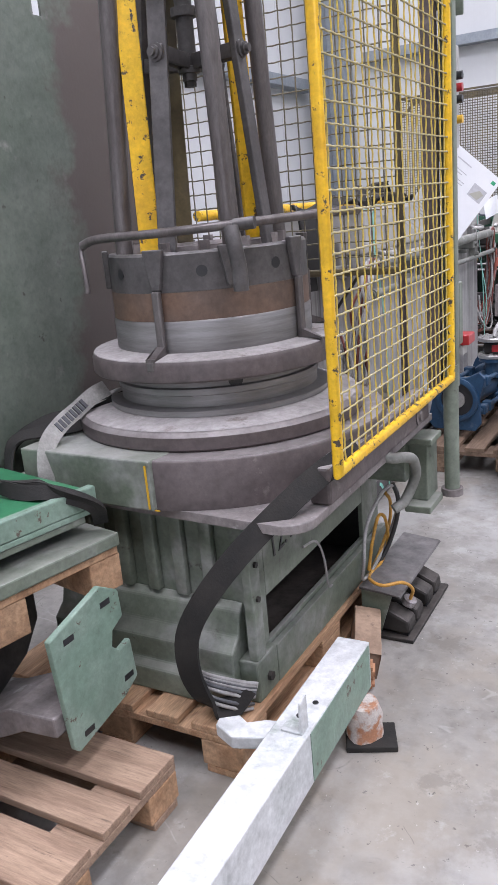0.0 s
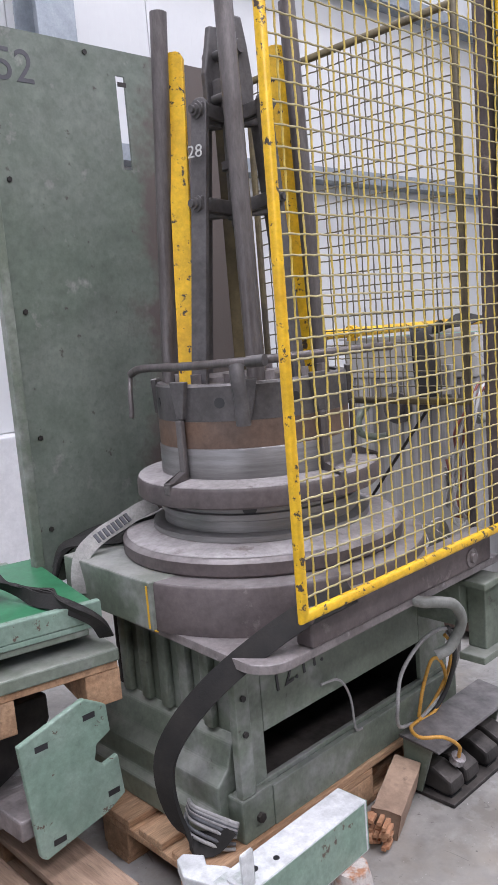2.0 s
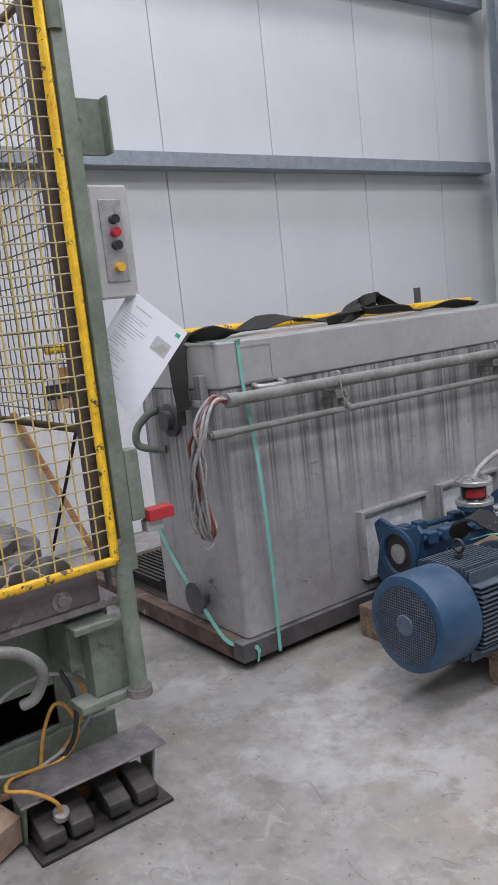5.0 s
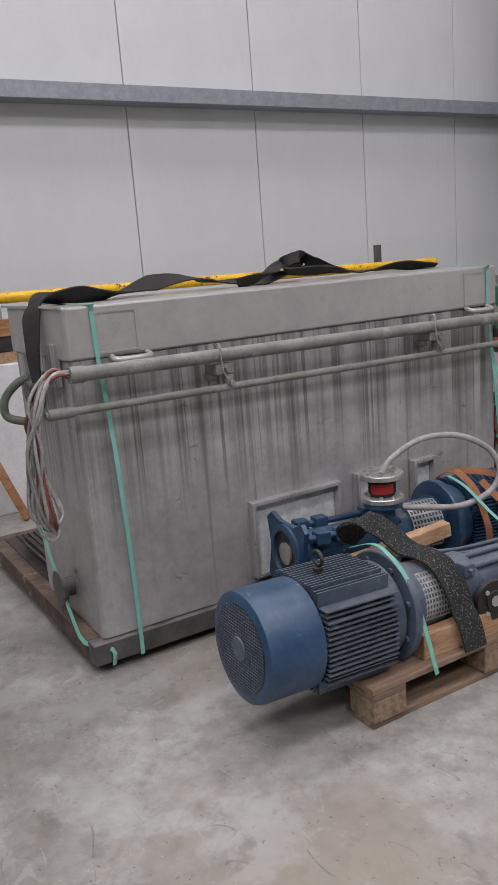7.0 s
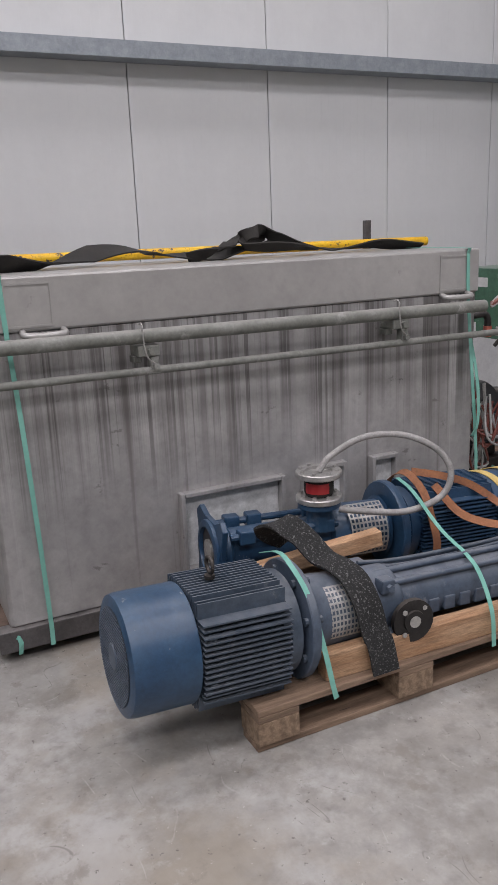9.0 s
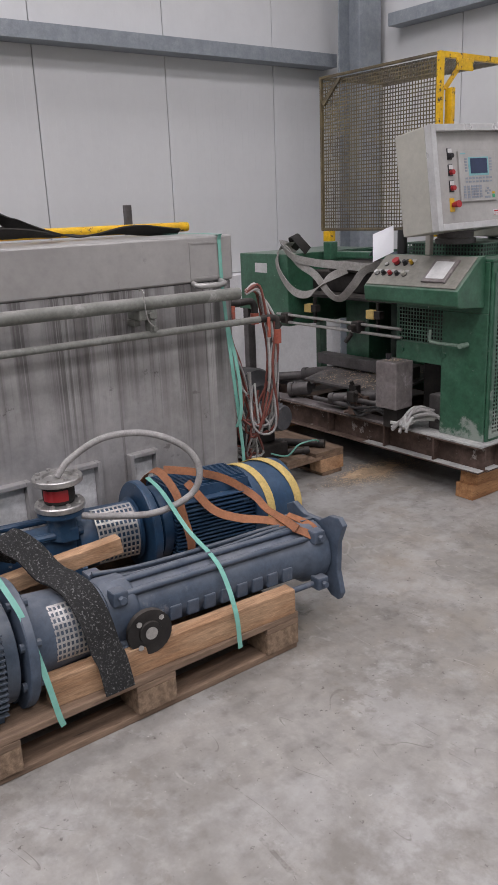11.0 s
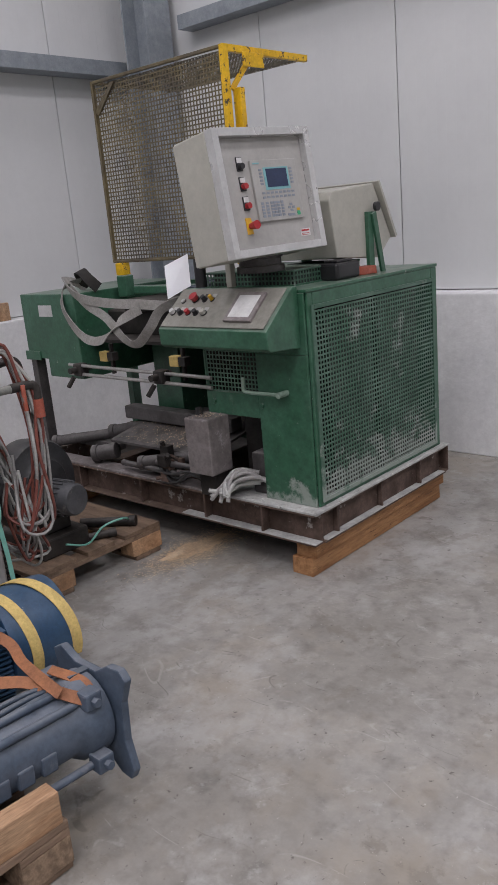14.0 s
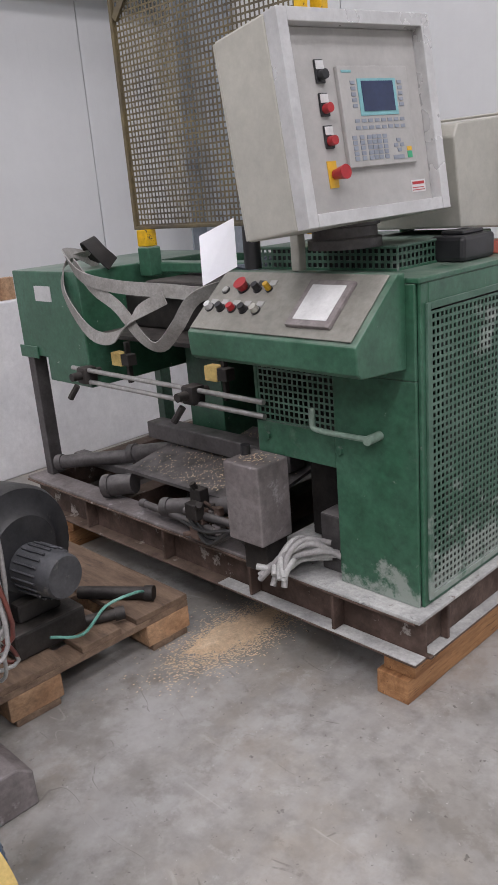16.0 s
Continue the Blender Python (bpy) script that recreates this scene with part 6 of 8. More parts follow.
def plank(p0, p1, w, h, material, label, roll=0.0, name="timber", ragged=0.0):
    """A squared timber from p0 to p1 (centre line of its foot)."""
    d = Vector(p1) - Vector(p0)
    q = d.to_track_quat("X", "Z").to_matrix().to_4x4()
    bm = BM()
    n = 10
    rings = []
    for i in range(n + 1):
        x = d.length * i / n
        rings.append([Vector((x, a * w / 2 + random.uniform(-1, 1) * 0.0012, b * h + random.uniform(-1, 1) * 0.0012)) for a, b in ((-1, 0), (1, 0), (1, 1), (-1, 1))])
    if ragged:
        rings[0] = [v + Vector((random.uniform(0, ragged), 0, 0)) for v in rings[0]]
    R = [[bm.verts.new(v) for v in r] for r in rings]
    for a, b in zip(R, R[1:]):
        for k in range(4):
            bm.faces.new((a[k], a[(k + 1) % 4], b[(k + 1) % 4], b[k]))
    bm.faces.new(R[0])
    bm.faces.new(R[-1])
    bmesh.ops.transform(bm, matrix=Matrix.Translation(p0) @ q @ pose(0, 0, 0, roll, 0, 0), verts=bm.verts)
    return solo(name, bm, material, p0, label, "timber", bevel=0.003)


plank((-0.80, 3.9, 0.335), (-0.70, 4.60, 0.42), 0.05, 0.055, M_WOOD_Y, "pale squared timber wedged between the pumps")
plank((-0.445, 4.2, 0.145), (-0.405, 5.08, 0.145), 0.055, 0.088, M_WOOD_Y, "pale split timber chock beside the front pump")
plank((-1.2, 4.2, 0.145), (-1.15, 4.95, 0.145), 0.06, 0.055, M_OLDWOOD, "timber under the rear pump")
plank((-0.7, 4.22, 0.145), (-0.68, 5.0, 0.145), 0.09, 0.03, M_OLDWOOD, "thin timber under the front pump")
plank((-0.85, 4.85, 0.145), (-0.82, 5.1, 0.145), 0.3, 0.06, M_OLDWOOD, "board under the rear motor")
bm = BM()
ribbon(bm, [(-0.90, 4.34, 0.42), (-0.87, 4.26, 0.47), (-0.81, 4.21, 0.53), (-0.75, 4.23, 0.555), (-0.7, 4.28, 0.52), (-0.62, 4.31, 0.465), (-0.55, 4.33, 0.455), (-0.48, 4.345, 0.432), (-0.428, 4.36, 0.36), (-0.405, 4.37, 0.28), (-0.385, 4.38, 0.235), (-0.362, 4.385, 0.15)], (0.1, 1, 0.1), 0.09, 0.009, 6)
solo("rubber_mat_strip", bm, M_BLACKMAT, (-0.6, 4.4, 0.15), "black speckled rubber mat strip laid over the pumps", "mat", smooth=50)
teal_strap([([(-0.36, 4.20, 0.12), (-0.362, 4.19, 0.16), (-0.385, 4.17, 0.3), (-0.43, 4.15, 0.44), (-0.5, 4.13, 0.52), (-0.58, 4.13, 0.535), (-0.7, 4.13, 0.49)], (0, 1, 0), 4)], "teal plastic strap over the front pump's flange", (-0.36, 4.2, 0.12))
teal_strap([([(-0.355, 4.82, 0.12), (-0.37, 4.82, 0.24), (-0.44, 4.83, 0.34), (-0.52, 4.84, 0.385), (-0.68, 4.85, 0.43), (-0.85, 4.86, 0.52), (-0.95, 4.86, 0.55)], (0, 1, 0), 4)], "teal plastic strap over both pumps", (-0.36, 4.82, 0.12))
strap = thing("ratchet_strap", (-0.85, 5.0, 0.3), "faded orange ratchet strap round the rear motor", "strap")
for pts, w in (([(-1.13, 4.93, 0.4), (-1.08, 4.92, 0.5), (-0.98, 4.92, 0.555), (-0.88, 4.93, 0.5), (-0.82, 4.93, 0.4), (-0.8, 4.94, 0.3), (-0.83, 4.94, 0.22)], 0.03),
               ([(-0.98, 4.95, 0.553), (-0.92, 5.06, 0.53), (-0.87, 5.16, 0.49), (-0.8, 5.24, 0.42), (-0.7, 5.22, 0.4), (-0.58, 5.2, 0.4), (-0.5, 5.2, 0.385)], 0.03),
               ([(-0.9, 5.0, 0.51), (-0.8, 5.04, 0.42), (-0.72, 5.1, 0.39), (-0.62, 5.18, 0.385), (-0.5, 5.22, 0.37), (-0.47, 5.26, 0.35), (-0.52, 5.28, 0.37), (-0.6, 5.24, 0.4)], 0.032)):
    bm = BM()
    ribbon(bm, pts, (0.2, 0.9, 0.3), w, 0.0035, 6, twist=[0, 15, -10, 30])
    part("webbing", bm, M_ORANGE, strap, smooth=50)
ys = thing("yellow_strap", (-0.9, 5.4, 0.4), "two yellow straps over the rear motor's fan cover", "strap")
for y in (5.30, 5.41):
    bm = BM()
    ribbon(bm, [(-0.958 + 0.1655 * math.cos(a) + (y - 5.4) * 0.1, y + (0.05 if y > 5.35 else 0.03) * math.cos(a), 0.329 + 0.1655 * math.sin(a)) for a in [radians(k) for k in range(-20, 150, 12)]], (0.1, 1, 0), 0.034, 0.003, 2)
    part("webbing", bm, M_YSTRAP, ys, smooth=50)
pcab = thing("pump_cables", (-0.6, 4.8, 0.37), "dusty cables lying along the front pump", "cable")
for k, off in enumerate((0.0, 0.025, 0.05)):
    bm = BM()
    hose(bm, [(-0.62 + off, 4.45, 0.41 - off * 0.4), (-0.6 + off, 4.6, 0.395 - off * 0.4), (-0.6 + off, 4.9, 0.378 - off * 0.3), (-0.59 + off, 5.15, 0.375), (-0.56 + off * 0.5, 5.25, 0.36)], 0.008, 8, 5)
    part("cable", bm, M_DKBLUE, pcab, smooth=60)
bm = BM()
prism(bm, [(5.63, 0.0005), (5.78, 0.0005), (5.78, 0.1), (5.74, 0.13), (5.63, 0.13)], "x", -1.63, -1.35)
solo("stone_block", bm, M_DUSTIRON, (-1.49, 5.7, 0.0), "grey chamfered block on the floor beside the tank", "block", bevel=0.006)

SHIFT = Vector((0, 0, 0))

# ---- things on the third pallet ----
bm = BM()
box(bm, -1.76, -1.66, 5.73, 5.765, 0.1452, 1.0, bev=0.004)
hp = thing("hose_stand", (-1.71, 5.75, 0.1452), "grimy upright steel panel with rows of hose sockets", "panel")
part("board", bm, M_DUSTIRON, hp)
for k in range(4):
    for j in range(2):
        bm = BM()
        hose(bm, [(-1.66, 5.745 + 0.0 * j, 0.22 + k * 0.06 + j * 0.03), (-1.63, 5.745 + 0.02 * j, 0.22 + k * 0.06 + j * 0.03), (-1.6, 5.74, 0.21 + k * 0.06 + j * 0.03)], 0.009, 8, 3)
        part("socket", bm, M_DARK, hp)
bm = BM()
hose(bm, [(-1.74, 5.74, 1.0), (-1.74, 5.76, 1.03), (-1.72, 5.82, 1.04), (-1.68, 5.9, 1.04)], 0.02, 10)
hose(bm, [(-1.68, 5.9, 1.04), (-1.66, 5.95, 1.045), (-1.655, 5.97, 1.02), (-1.655, 5.972, 0.97)], 0.018, 10)
vp = part("valve_pipe", bm, M_DARK, hp, smooth=60)
bm = BM()
rod(bm, (-1.655, 5.972, 0.93), (-1.655, 5.972, 0.985), 0.022, 12)
box(bm, -1.69, -1.678, 5.85, 5.87, 0.93, 1.03, bev=0.003)
part("red_handle", bm, M_REDPAINT, vp, smooth=40)
cable_bunch("cable_bundle", [((M_CABLEGREY, M_CABLERED, M_CABLEWHITE)[k % 3], 0.006,
                              [(-1.62 + random.uniform(-.03, .03), 5.70, 1.05 + random.uniform(-.03, .05)), (-1.57 + random.uniform(-.03, .03), 5.74, 0.9), (-1.55 + random.uniform(-.03, .03), 5.77 + random.uniform(-.03, .03), 0.7), (-1.54 + random.uniform(-.03, .03), 5.8 + random.uniform(-.05, .05), 0.5),
                               (-1.55, 5.86 + random.uniform(-.06, .06), 0.33 + random.uniform(-.06, .04)), (-1.6, 5.82 + random.uniform(-.06, .06), 0.25 + random.uniform(-.03, .06)), (-1.65, 5.77, 0.3 + random.uniform(-.05, .12))]) for k in range(9)],
            (-1.58, 5.8, 0.3), "grey, white and red hoses hanging at the panel")
fan = thing("blower", (-1.9, 6.1, 0.1452), "dark grey centrifugal blower with a small motor", "blower")
bm = BM()
dfan = Vector((0.985, 0.17, 0.0))
lathe(bm, [(0.06, -0.14), (0.17, -0.14), (0.205, -0.12), (0.21, -0.02), (0.2, 0.0), (0.14, 0.01), (0.12, 0.03), (0.05, 0.032)], (-1.86, 6.12, 0.44), dfan, 40)
part("housing", bm, M_BLOWER, fan, "dark rounded blower housing", smooth=40)
bm = BM()
lathe(bm, [(0.05, 0.033), (0.075, 0.034), (0.075, 0.12), (0.07, 0.19), (0.064, 0.2), (0.03, 0.2)], (-1.86, 6.12, 0.40), dfan, 28)
part("small_motor", bm, M_SMALLMOTOR, fan, "small finned motor", smooth=40)
bm = BM()
for k in range(20):
    a = k * 0.31416
    u = Vector((-0.17, 0.985, 0))
    c = Vector((-1.86, 6.12, 0.40)) + 0.078 * (math.cos(a) * u + math.sin(a) * Vector((0, 0, 1)))
    rod(bm, c + dfan * 0.05, c + dfan * 0.15, 0.004, 5)
part("fin", bm, M_SMALLMOTOR, fan)["kind"] = "stuff"
bm = BM()
box(bm, -2.1, -1.75, 6.0, 6.25, 0.1452, 0.235, bev=0.01)
box(bm, -1.95, -1.8, 6.05, 6.2, 0.235, 0.3, bev=0.01)
part("mount", bm, M_DARK, fan)
bm = BM()
box(bm, -0.03, 0.03, -0.001, 0.001, -0.02, 0.02)
part("rating_plate", bm, M_ALU, fan, m=Matrix.Translation(Vector((-1.86, 6.12, 0.55)) + dfan * 0.013) @ pose(0, 0, 0, 0, 0, 100))
for p0, p1, r in (((-1.95, 6.35, 0.168), (-1.74, 6.5, 0.168), 0.022), ((-1.8, 6.2, 0.164), (-1.72, 6.36, 0.164), 0.018)):
    bm = BM()
    rod(bm, p0, p1, r, 14)
    d = (Vector(p1) - Vector(p0)).normalized()
    rod(bm, Vector(p1) - d * 0.02, Vector(p1) + d * 0.012, r * 1.25, 14)
    solo("pipe_fitting", bm, M_DARK, (p0[0], p0[1], 0.1452), "dark loose pipe fitting lying on the pallet", "pipe fitting", "loose fittings", smooth=40)
bm = BM()
hose(bm, [(-1.72, 6.1, 0.2), (-1.7, 6.2, 0.17), (-1.74, 6.32, 0.2), (-1.72, 6.42, 0.21), (-1.76, 6.5, 0.17)], 0.005, 6)
solo("green_strap_end", bm, M_TEAL, (-1.72, 6.3, 0.17), "teal strap end on the pallet", "strap")

# ---- green machine with console on its skid ----
for x0 in (-0.955, -2.72):
    for k, (dx, dy, z) in enumerate(((0.0, 0.0, 0.0005), (0.012, -0.02, 0.0805))):
        plank((x0 + dx + 0.05, 6.72 - dy, z), (x0 + dx + 0.05, 7.83 - dy, z), 0.11, 0.079, M_TIMBER, "squared orange-brown timber under the green machine", name="bearer")
mach = thing("machine", (-1.8, 7.25, 0.16), "dark green machine with perforated panels on a rusty skid", "machine")


def mp(name, boxes, material, label="", bevel=0.003, parent=None, smooth=None):
    bm = BM()
    for b in boxes:
        box(bm, *b)
    return part(name, bm, material, parent or mach, label, bevel=bevel, smooth=smooth)


def channel_x(x0, x1, y, z0, z1, material, name="skid_channel"):
    mp(name, [(x0, x1, y + 0.03, y + 0.036, z0, z1), (x0, x1, y - 0.025, y + 0.0298, z1 - 0.008, z1), (x0, x1, y - 0.025, y + 0.0298, z0, z0 + 0.008)], material, "rusty grimy steel channel")


channel_x(-2.84, -0.8, 6.71, 0.161, 0.3, M_GRIME)
channel_x(-2.84, -0.8, 7.8, 0.161, 0.3, M_GRIME)
mp("skid_channel", [(-0.836, -0.83, 6.747, 7.79, 0.161, 0.3), (-0.83, -0.79, 6.747, 7.79, 0.292, 0.3), (-0.83, -0.79, 6.747, 7.79, 0.161, 0.169)], M_GRIME, "rusty white-dusted steel channel")
mp("skid_channel", [(-2.84, -2.834, 6.747, 7.79, 0.161, 0.3)], M_GRIME)
for wx0, wx1, wy0, wy1 in [(-0.825, -0.8, y, y + 0.012) for y in (6.85, 7.2, 7.55)] + [(x, x + 0.012, 6.69, 6.738) for x in (-2.4, -1.9, -1.45, -1.1)]:
    mp("skid_web", [(wx0, wx1, wy0, wy1, 0.174, 0.29)], M_GRIME)
# deck in a dark tone that paints the recess's shade
mp("skid_deck", [(-2.83, -1.45, 6.8, 7.78, 0.2, 0.21)], M_DARK, "well of the skid, its inner shade put into the colour")
mp("skid_edge", [(-2.84, -1.45, 6.69, 6.79, 0.3005, 0.312)], M_DUSTIRON, "dusty front flange of the skid")
for x in (-2.84, -2.3, -1.75):
    mp("skid_cross", [(x, x + 0.09, 6.7905, 7.8, 0.2105, 0.312)], M_GRIME, "grimy cross beam")
mp("skid_deck", [(-1.449, -0.785, 6.685, 7.82, 0.3005, 0.312)], M_POWDER, "white-dusted deck plate")
mp("dust_ledge", [(-0.829, -0.7895, 6.76, 7.78, 0.1695, 0.173)], M_POWDER, "pale dust on the channel flange")
mp("dust_ledge", [(-1.6, -0.8, 6.6845, 6.737, 0.1695, 0.173)], M_POWDER, "pale dust on the channel flange")
bm = BM()
for k in range(44):
    x, y = (random.uniform(-1.2, -0.8), random.uniform(6.69, 6.72)) if k % 2 else (random.uniform(-0.82, -0.79), random.uniform(6.7, 7.75))
    r = random.uniform(0.004, 0.013)
    bmesh.ops.create_icosphere(bm, subdivisions=1, radius=r, matrix=Matrix.Translation((x, y, 0.312)) @ Matrix.Rotation(random.uniform(0, 3), 4, "Z") @ Matrix.Diagonal((1.6, 0.8, 0.3, 1)))
part("dust_crust", bm, M_POWDER, mach)["kind"] = "stuff"

# cabinet at the end with the console
F = 6.745
mp("cabinet_front", [(-1.098, -0.825, F, F + 0.012, 0.3125, 0.955)], M_LEGGREEN, "dark green front leg panel")
for bx_ in ((-1.405, -1.099, F, F + 0.012, 0.672, 0.775), (-1.405, -1.392, F, F + 0.012, 0.7752, 0.955), (-1.405, -0.825, F, F + 0.012, 0.9555, 1.2)):
    mp("cabinet_front", [bx_], M_DKGREEN)
bm = perforated((-1.392, F + 0.004, 0.776), (1, 0, 0), (0, 0, 1), 15, 9, 0.0197, 0.0135)
part("vent_mesh", bm, M_DUSTGREEN, mach, "perforated green vent", solid=0.002)
# dark sheets put the cabinet's inner shade into the colour
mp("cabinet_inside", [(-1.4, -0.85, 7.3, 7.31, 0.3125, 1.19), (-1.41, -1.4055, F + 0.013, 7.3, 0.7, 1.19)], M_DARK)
S = -0.815
mp("side_frame", [(S - 0.012, S, F + 0.0125, 6.79, 0.3125, 1.2), (S - 0.012, S, 7.725, 7.78, 0.3125, 1.2), (S - 0.012, S, 6.7905, 7.7245, 0.3125, 0.345), (S - 0.012, S, 6.7905, 7.7245, 1.135, 1.2)], M_DKGREEN, "green side frame")
slat = mp("panel_rim", [(S + 0.0003, S + 0.008, 6.775, 6.792, 0.33, 1.15), (S + 0.0003, S + 0.008, 7.724, 7.741, 0.33, 1.15), (S + 0.0003, S + 0.008, 6.7923, 7.7237, 1.133, 1.15), (S + 0.0003, S + 0.008, 6.7923, 7.7237, 0.33, 0.347)], M_DUSTGREEN, bevel=0.001)
bm = perforated((S + 0.004, 6.7925, 0.3475), (0, 1, 0), (0, 0, 1), 47, 39, 0.0198, 0.012)
part("perforated_side", bm, M_DUSTGREEN, mach, "dusty green perforated side panel", solid=0.002)
# dark block and sheet added so the holes look like a shaded inside
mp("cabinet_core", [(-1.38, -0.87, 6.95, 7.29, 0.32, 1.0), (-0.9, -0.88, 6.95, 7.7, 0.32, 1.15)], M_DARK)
mp("cabinet_back", [(-1.41, -0.828, 7.768, 7.78, 0.3125, 1.2), (-1.41, -1.405, 7.32, 7.767, 0.3125, 1.2)], M_DKGREEN)
mp("cabinet_top", [(-1.45, -0.812, F + 0.004, 7.785, 1.2005, 1.214)], M_DKGREEN, "dusty green top plate")
# sloping desk
bm = BM()
prism(bm, [(F - 0.0005, 0.985), (6.56, 1.0), (6.545, 1.012), (6.54, 1.08), (6.715, 1.228), (F - 0.0005, 1.228)], "x", -1.45, -0.85)
desk = part("desk", bm, M_DKGREEN, mach, "sloping dark green control desk", bevel=0.004)
md = Matrix(((1, 0, 0, -1.45), (0, 0.7636, -0.6457, 6.5385), (0, 0.6457, 0.7636, 1.0815), (0, 0, 0, 1)))


def on_desk(name, bx, material, parent=desk, label="", bevel=0.002):
    bm = BM()
    box(bm, *bx)
    return part(name, bm, material, parent, label, bevel=bevel, m=md)


on_desk("face_plate", (0.008, 0.582, 0.012, 0.222, 0.0, 0.004), M_PLATE, label="worn grey button plate")
on_desk("instrument_frame", (0.36, 0.505, 0.04, 0.19, 0.0042, 0.016), M_DUSTIRON)
on_desk("instrument_face", (0.378, 0.488, 0.058, 0.172, 0.0162, 0.018), M_WHITEPLASTIC)


def button(u, s, material, r=0.011, h=0.018, plate=None, red_mush=False):
    bm = BM()
    rod(bm, md @ Vector((u, s, 0.0042)), md @ Vector((u, s, 0.008)), r * 1.25, 16)
    b = part("button_ring", bm, M_BLACK, desk, smooth=40)
    bm = BM()
    rod(bm, md @ Vector((u, s, 0.0082)), md @ Vector((u, s, 0.008 + h)), r, 16, r * (1.35 if red_mush else 0.92))
    part("button_cap", bm, material, b, smooth=40)
    if plate:
        on_desk("legend_plate", (u - 0.012, u + 0.012, s + 0.015, s + 0.032, 0.0042, 0.0055), plate, b, bevel=0)


button(0.125, 0.16, M_RED, 0.015, 0.022, None, True)
button(0.18, 0.158, M_BLACK, 0.011, 0.02, M_BLACK)
button(0.222, 0.16, M_YPLASTIC, 0.009, 0.022, M_FACE)
button(0.06, 0.15, M_FACE, 0.01, 0.004)
for u, c in ((0.04, M_WHITEPLASTIC), (0.085, M_BLACK), (0.13, M_RED), (0.175, M_BLACK), (0.222, M_BEIGE)):
    button(u, 0.085, c, 0.0115, 0.016, M_FACE)
# handle bar under the desk
bm = BM()
hose(bm, [(-1.13, F - 0.05, 0.86), (-1.13, F - 0.055, 0.82), (-1.115, F - 0.055, 0.8), (-1.0, F - 0.05, 0.797), (-0.94, F - 0.045, 0.797)], 0.008, 8, 4)
rod(bm, (-0.94, F - 0.06, 0.797), (-0.94, F - 0.0005, 0.797), 0.013, 10)
part("handle_bar", bm, M_PALEGREEN, mach, smooth=50)
bm = BM()
for x in (-1.36, -1.08):
    bolt(bm, (x, F, 0.73), (0, -1, 0), 0.013, 0.01)
part("bolt", bm, M_DKGREEN, mach)
# perforated housing on top
mp("vent_top", [(-1.47, -0.955, 6.86, 7.35, 1.272, 1.28)], M_DUSTGREEN, "dusty green housing lid")
mp("vent_lip", [(-1.468, -0.957, 6.862, 6.868, 1.2145, 1.221), (-0.963, -0.957, 6.869, 7.348, 1.2145, 1.221)], M_DKGREEN, bevel=0)
bm = perforated((-1.468, 6.865, 1.2145), (1, 0, 0), (0, 0, 1), 26, 3, 0.0196, 0.0125)
part("vent_mesh", bm, M_DUSTGREEN, mach, solid=0.002)
bm = perforated((-0.96, 6.87, 1.2145), (0, 1, 0), (0, 0, 1), 24, 3, 0.0196, 0.0125)
part("vent_mesh", bm, M_DUSTGREEN, mach, solid=0.002)
# black filler in place of the shade behind the vent holes
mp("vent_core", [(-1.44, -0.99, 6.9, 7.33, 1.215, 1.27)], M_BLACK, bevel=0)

# console box on a round pedestal
bl, br, tl = Vector((-0.955, 6.512, 1.352)), Vector((-0.893, 7.008, 1.362)), Vector((-1.018, 6.518, 1.822))
ux = (br - bl).normalized()
uy = (tl - bl).cross(ux).normalized()
uz = ux.cross(uy)
mc = Matrix(((ux.x, uy.x, uz.x, bl.x), (ux.y, uy.y, uz.y, bl.y), (ux.z, uy.z, uz.z, bl.z), (0, 0, 0, 1)))
CW, CH, CD = 0.498, 0.472, 0.225
con = thing("control_console", (-1.15, 6.8, 1.28), "grey operator console with keypad display on a round pedestal", "console")


def cp(name, boxes, material, label="", bevel=0.002, parent=None):
    bm = BM()
    for b in boxes:
        box(bm, *b)
    if name == "operator_panel" or (parent is not None and parent.name == "operator_panel"):
        for v_ in bm.verts:
            v_.co.x, v_.co.z = 0.295 + (v_.co.x - 0.2875) * 1.36, 0.24 + (v_.co.z - 0.2335) * 0.97
    return part(name, bm, material, parent or con, label, bevel=bevel, m=mc)


cp("housing", [(0.0, CW, 0.032, CD, 0.0, CH)], M_BEIGE, "beige-grey sheet housing", 0.006)
cp("housing_lip", [(0.004, CW - 0.004, CD + 0.0005, CD + 0.012, 0.004, CH - 0.004)], M_BEIGE)
rim = cp("front_frame", [(0.0, 0.03, -0.012, 0.0315, 0.0, CH), (CW - 0.03, CW, -0.012, 0.0315, 0.0, CH), (0.0302, CW - 0.0302, -0.012, 0.0315, CH - 0.03, CH), (0.0302, CW - 0.0302, -0.012, 0.0315, 0.0, 0.03)], M_ALU, "brushed aluminium frame")
face = cp("front_face", [(0.0304, CW - 0.0304, 0.02, 0.0314, 0.0304, CH - 0.0304)], M_FACE, "grey front plate")
hmi = cp("operator_panel", [(0.2, 0.375, 0.008, 0.0198, 0.115, 0.352)], M_FACE, "light grey keypad panel with display", parent=face)
cp("display_border", [(0.243, 0.34, 0.0065, 0.0078, 0.235, 0.322)], M_CYAN, bevel=0, parent=hmi)
cp("display", [(0.252, 0.332, 0.005, 0.0063, 0.245, 0.316)], M_SCREEN, "dark blue display", 0, hmi)
cp("brand_bar", [(0.208, 0.232, 0.0068, 0.0078, 0.336, 0.342)], M_CYAN, bevel=0, parent=hmi)
keys = []
for side in (0.226, 0.345):
    keys += [(side, side + 0.011, 0.0062, 0.0078, 0.255 + 0.0135 * k, 0.263 + 0.0135 * k) for k in range(5)]
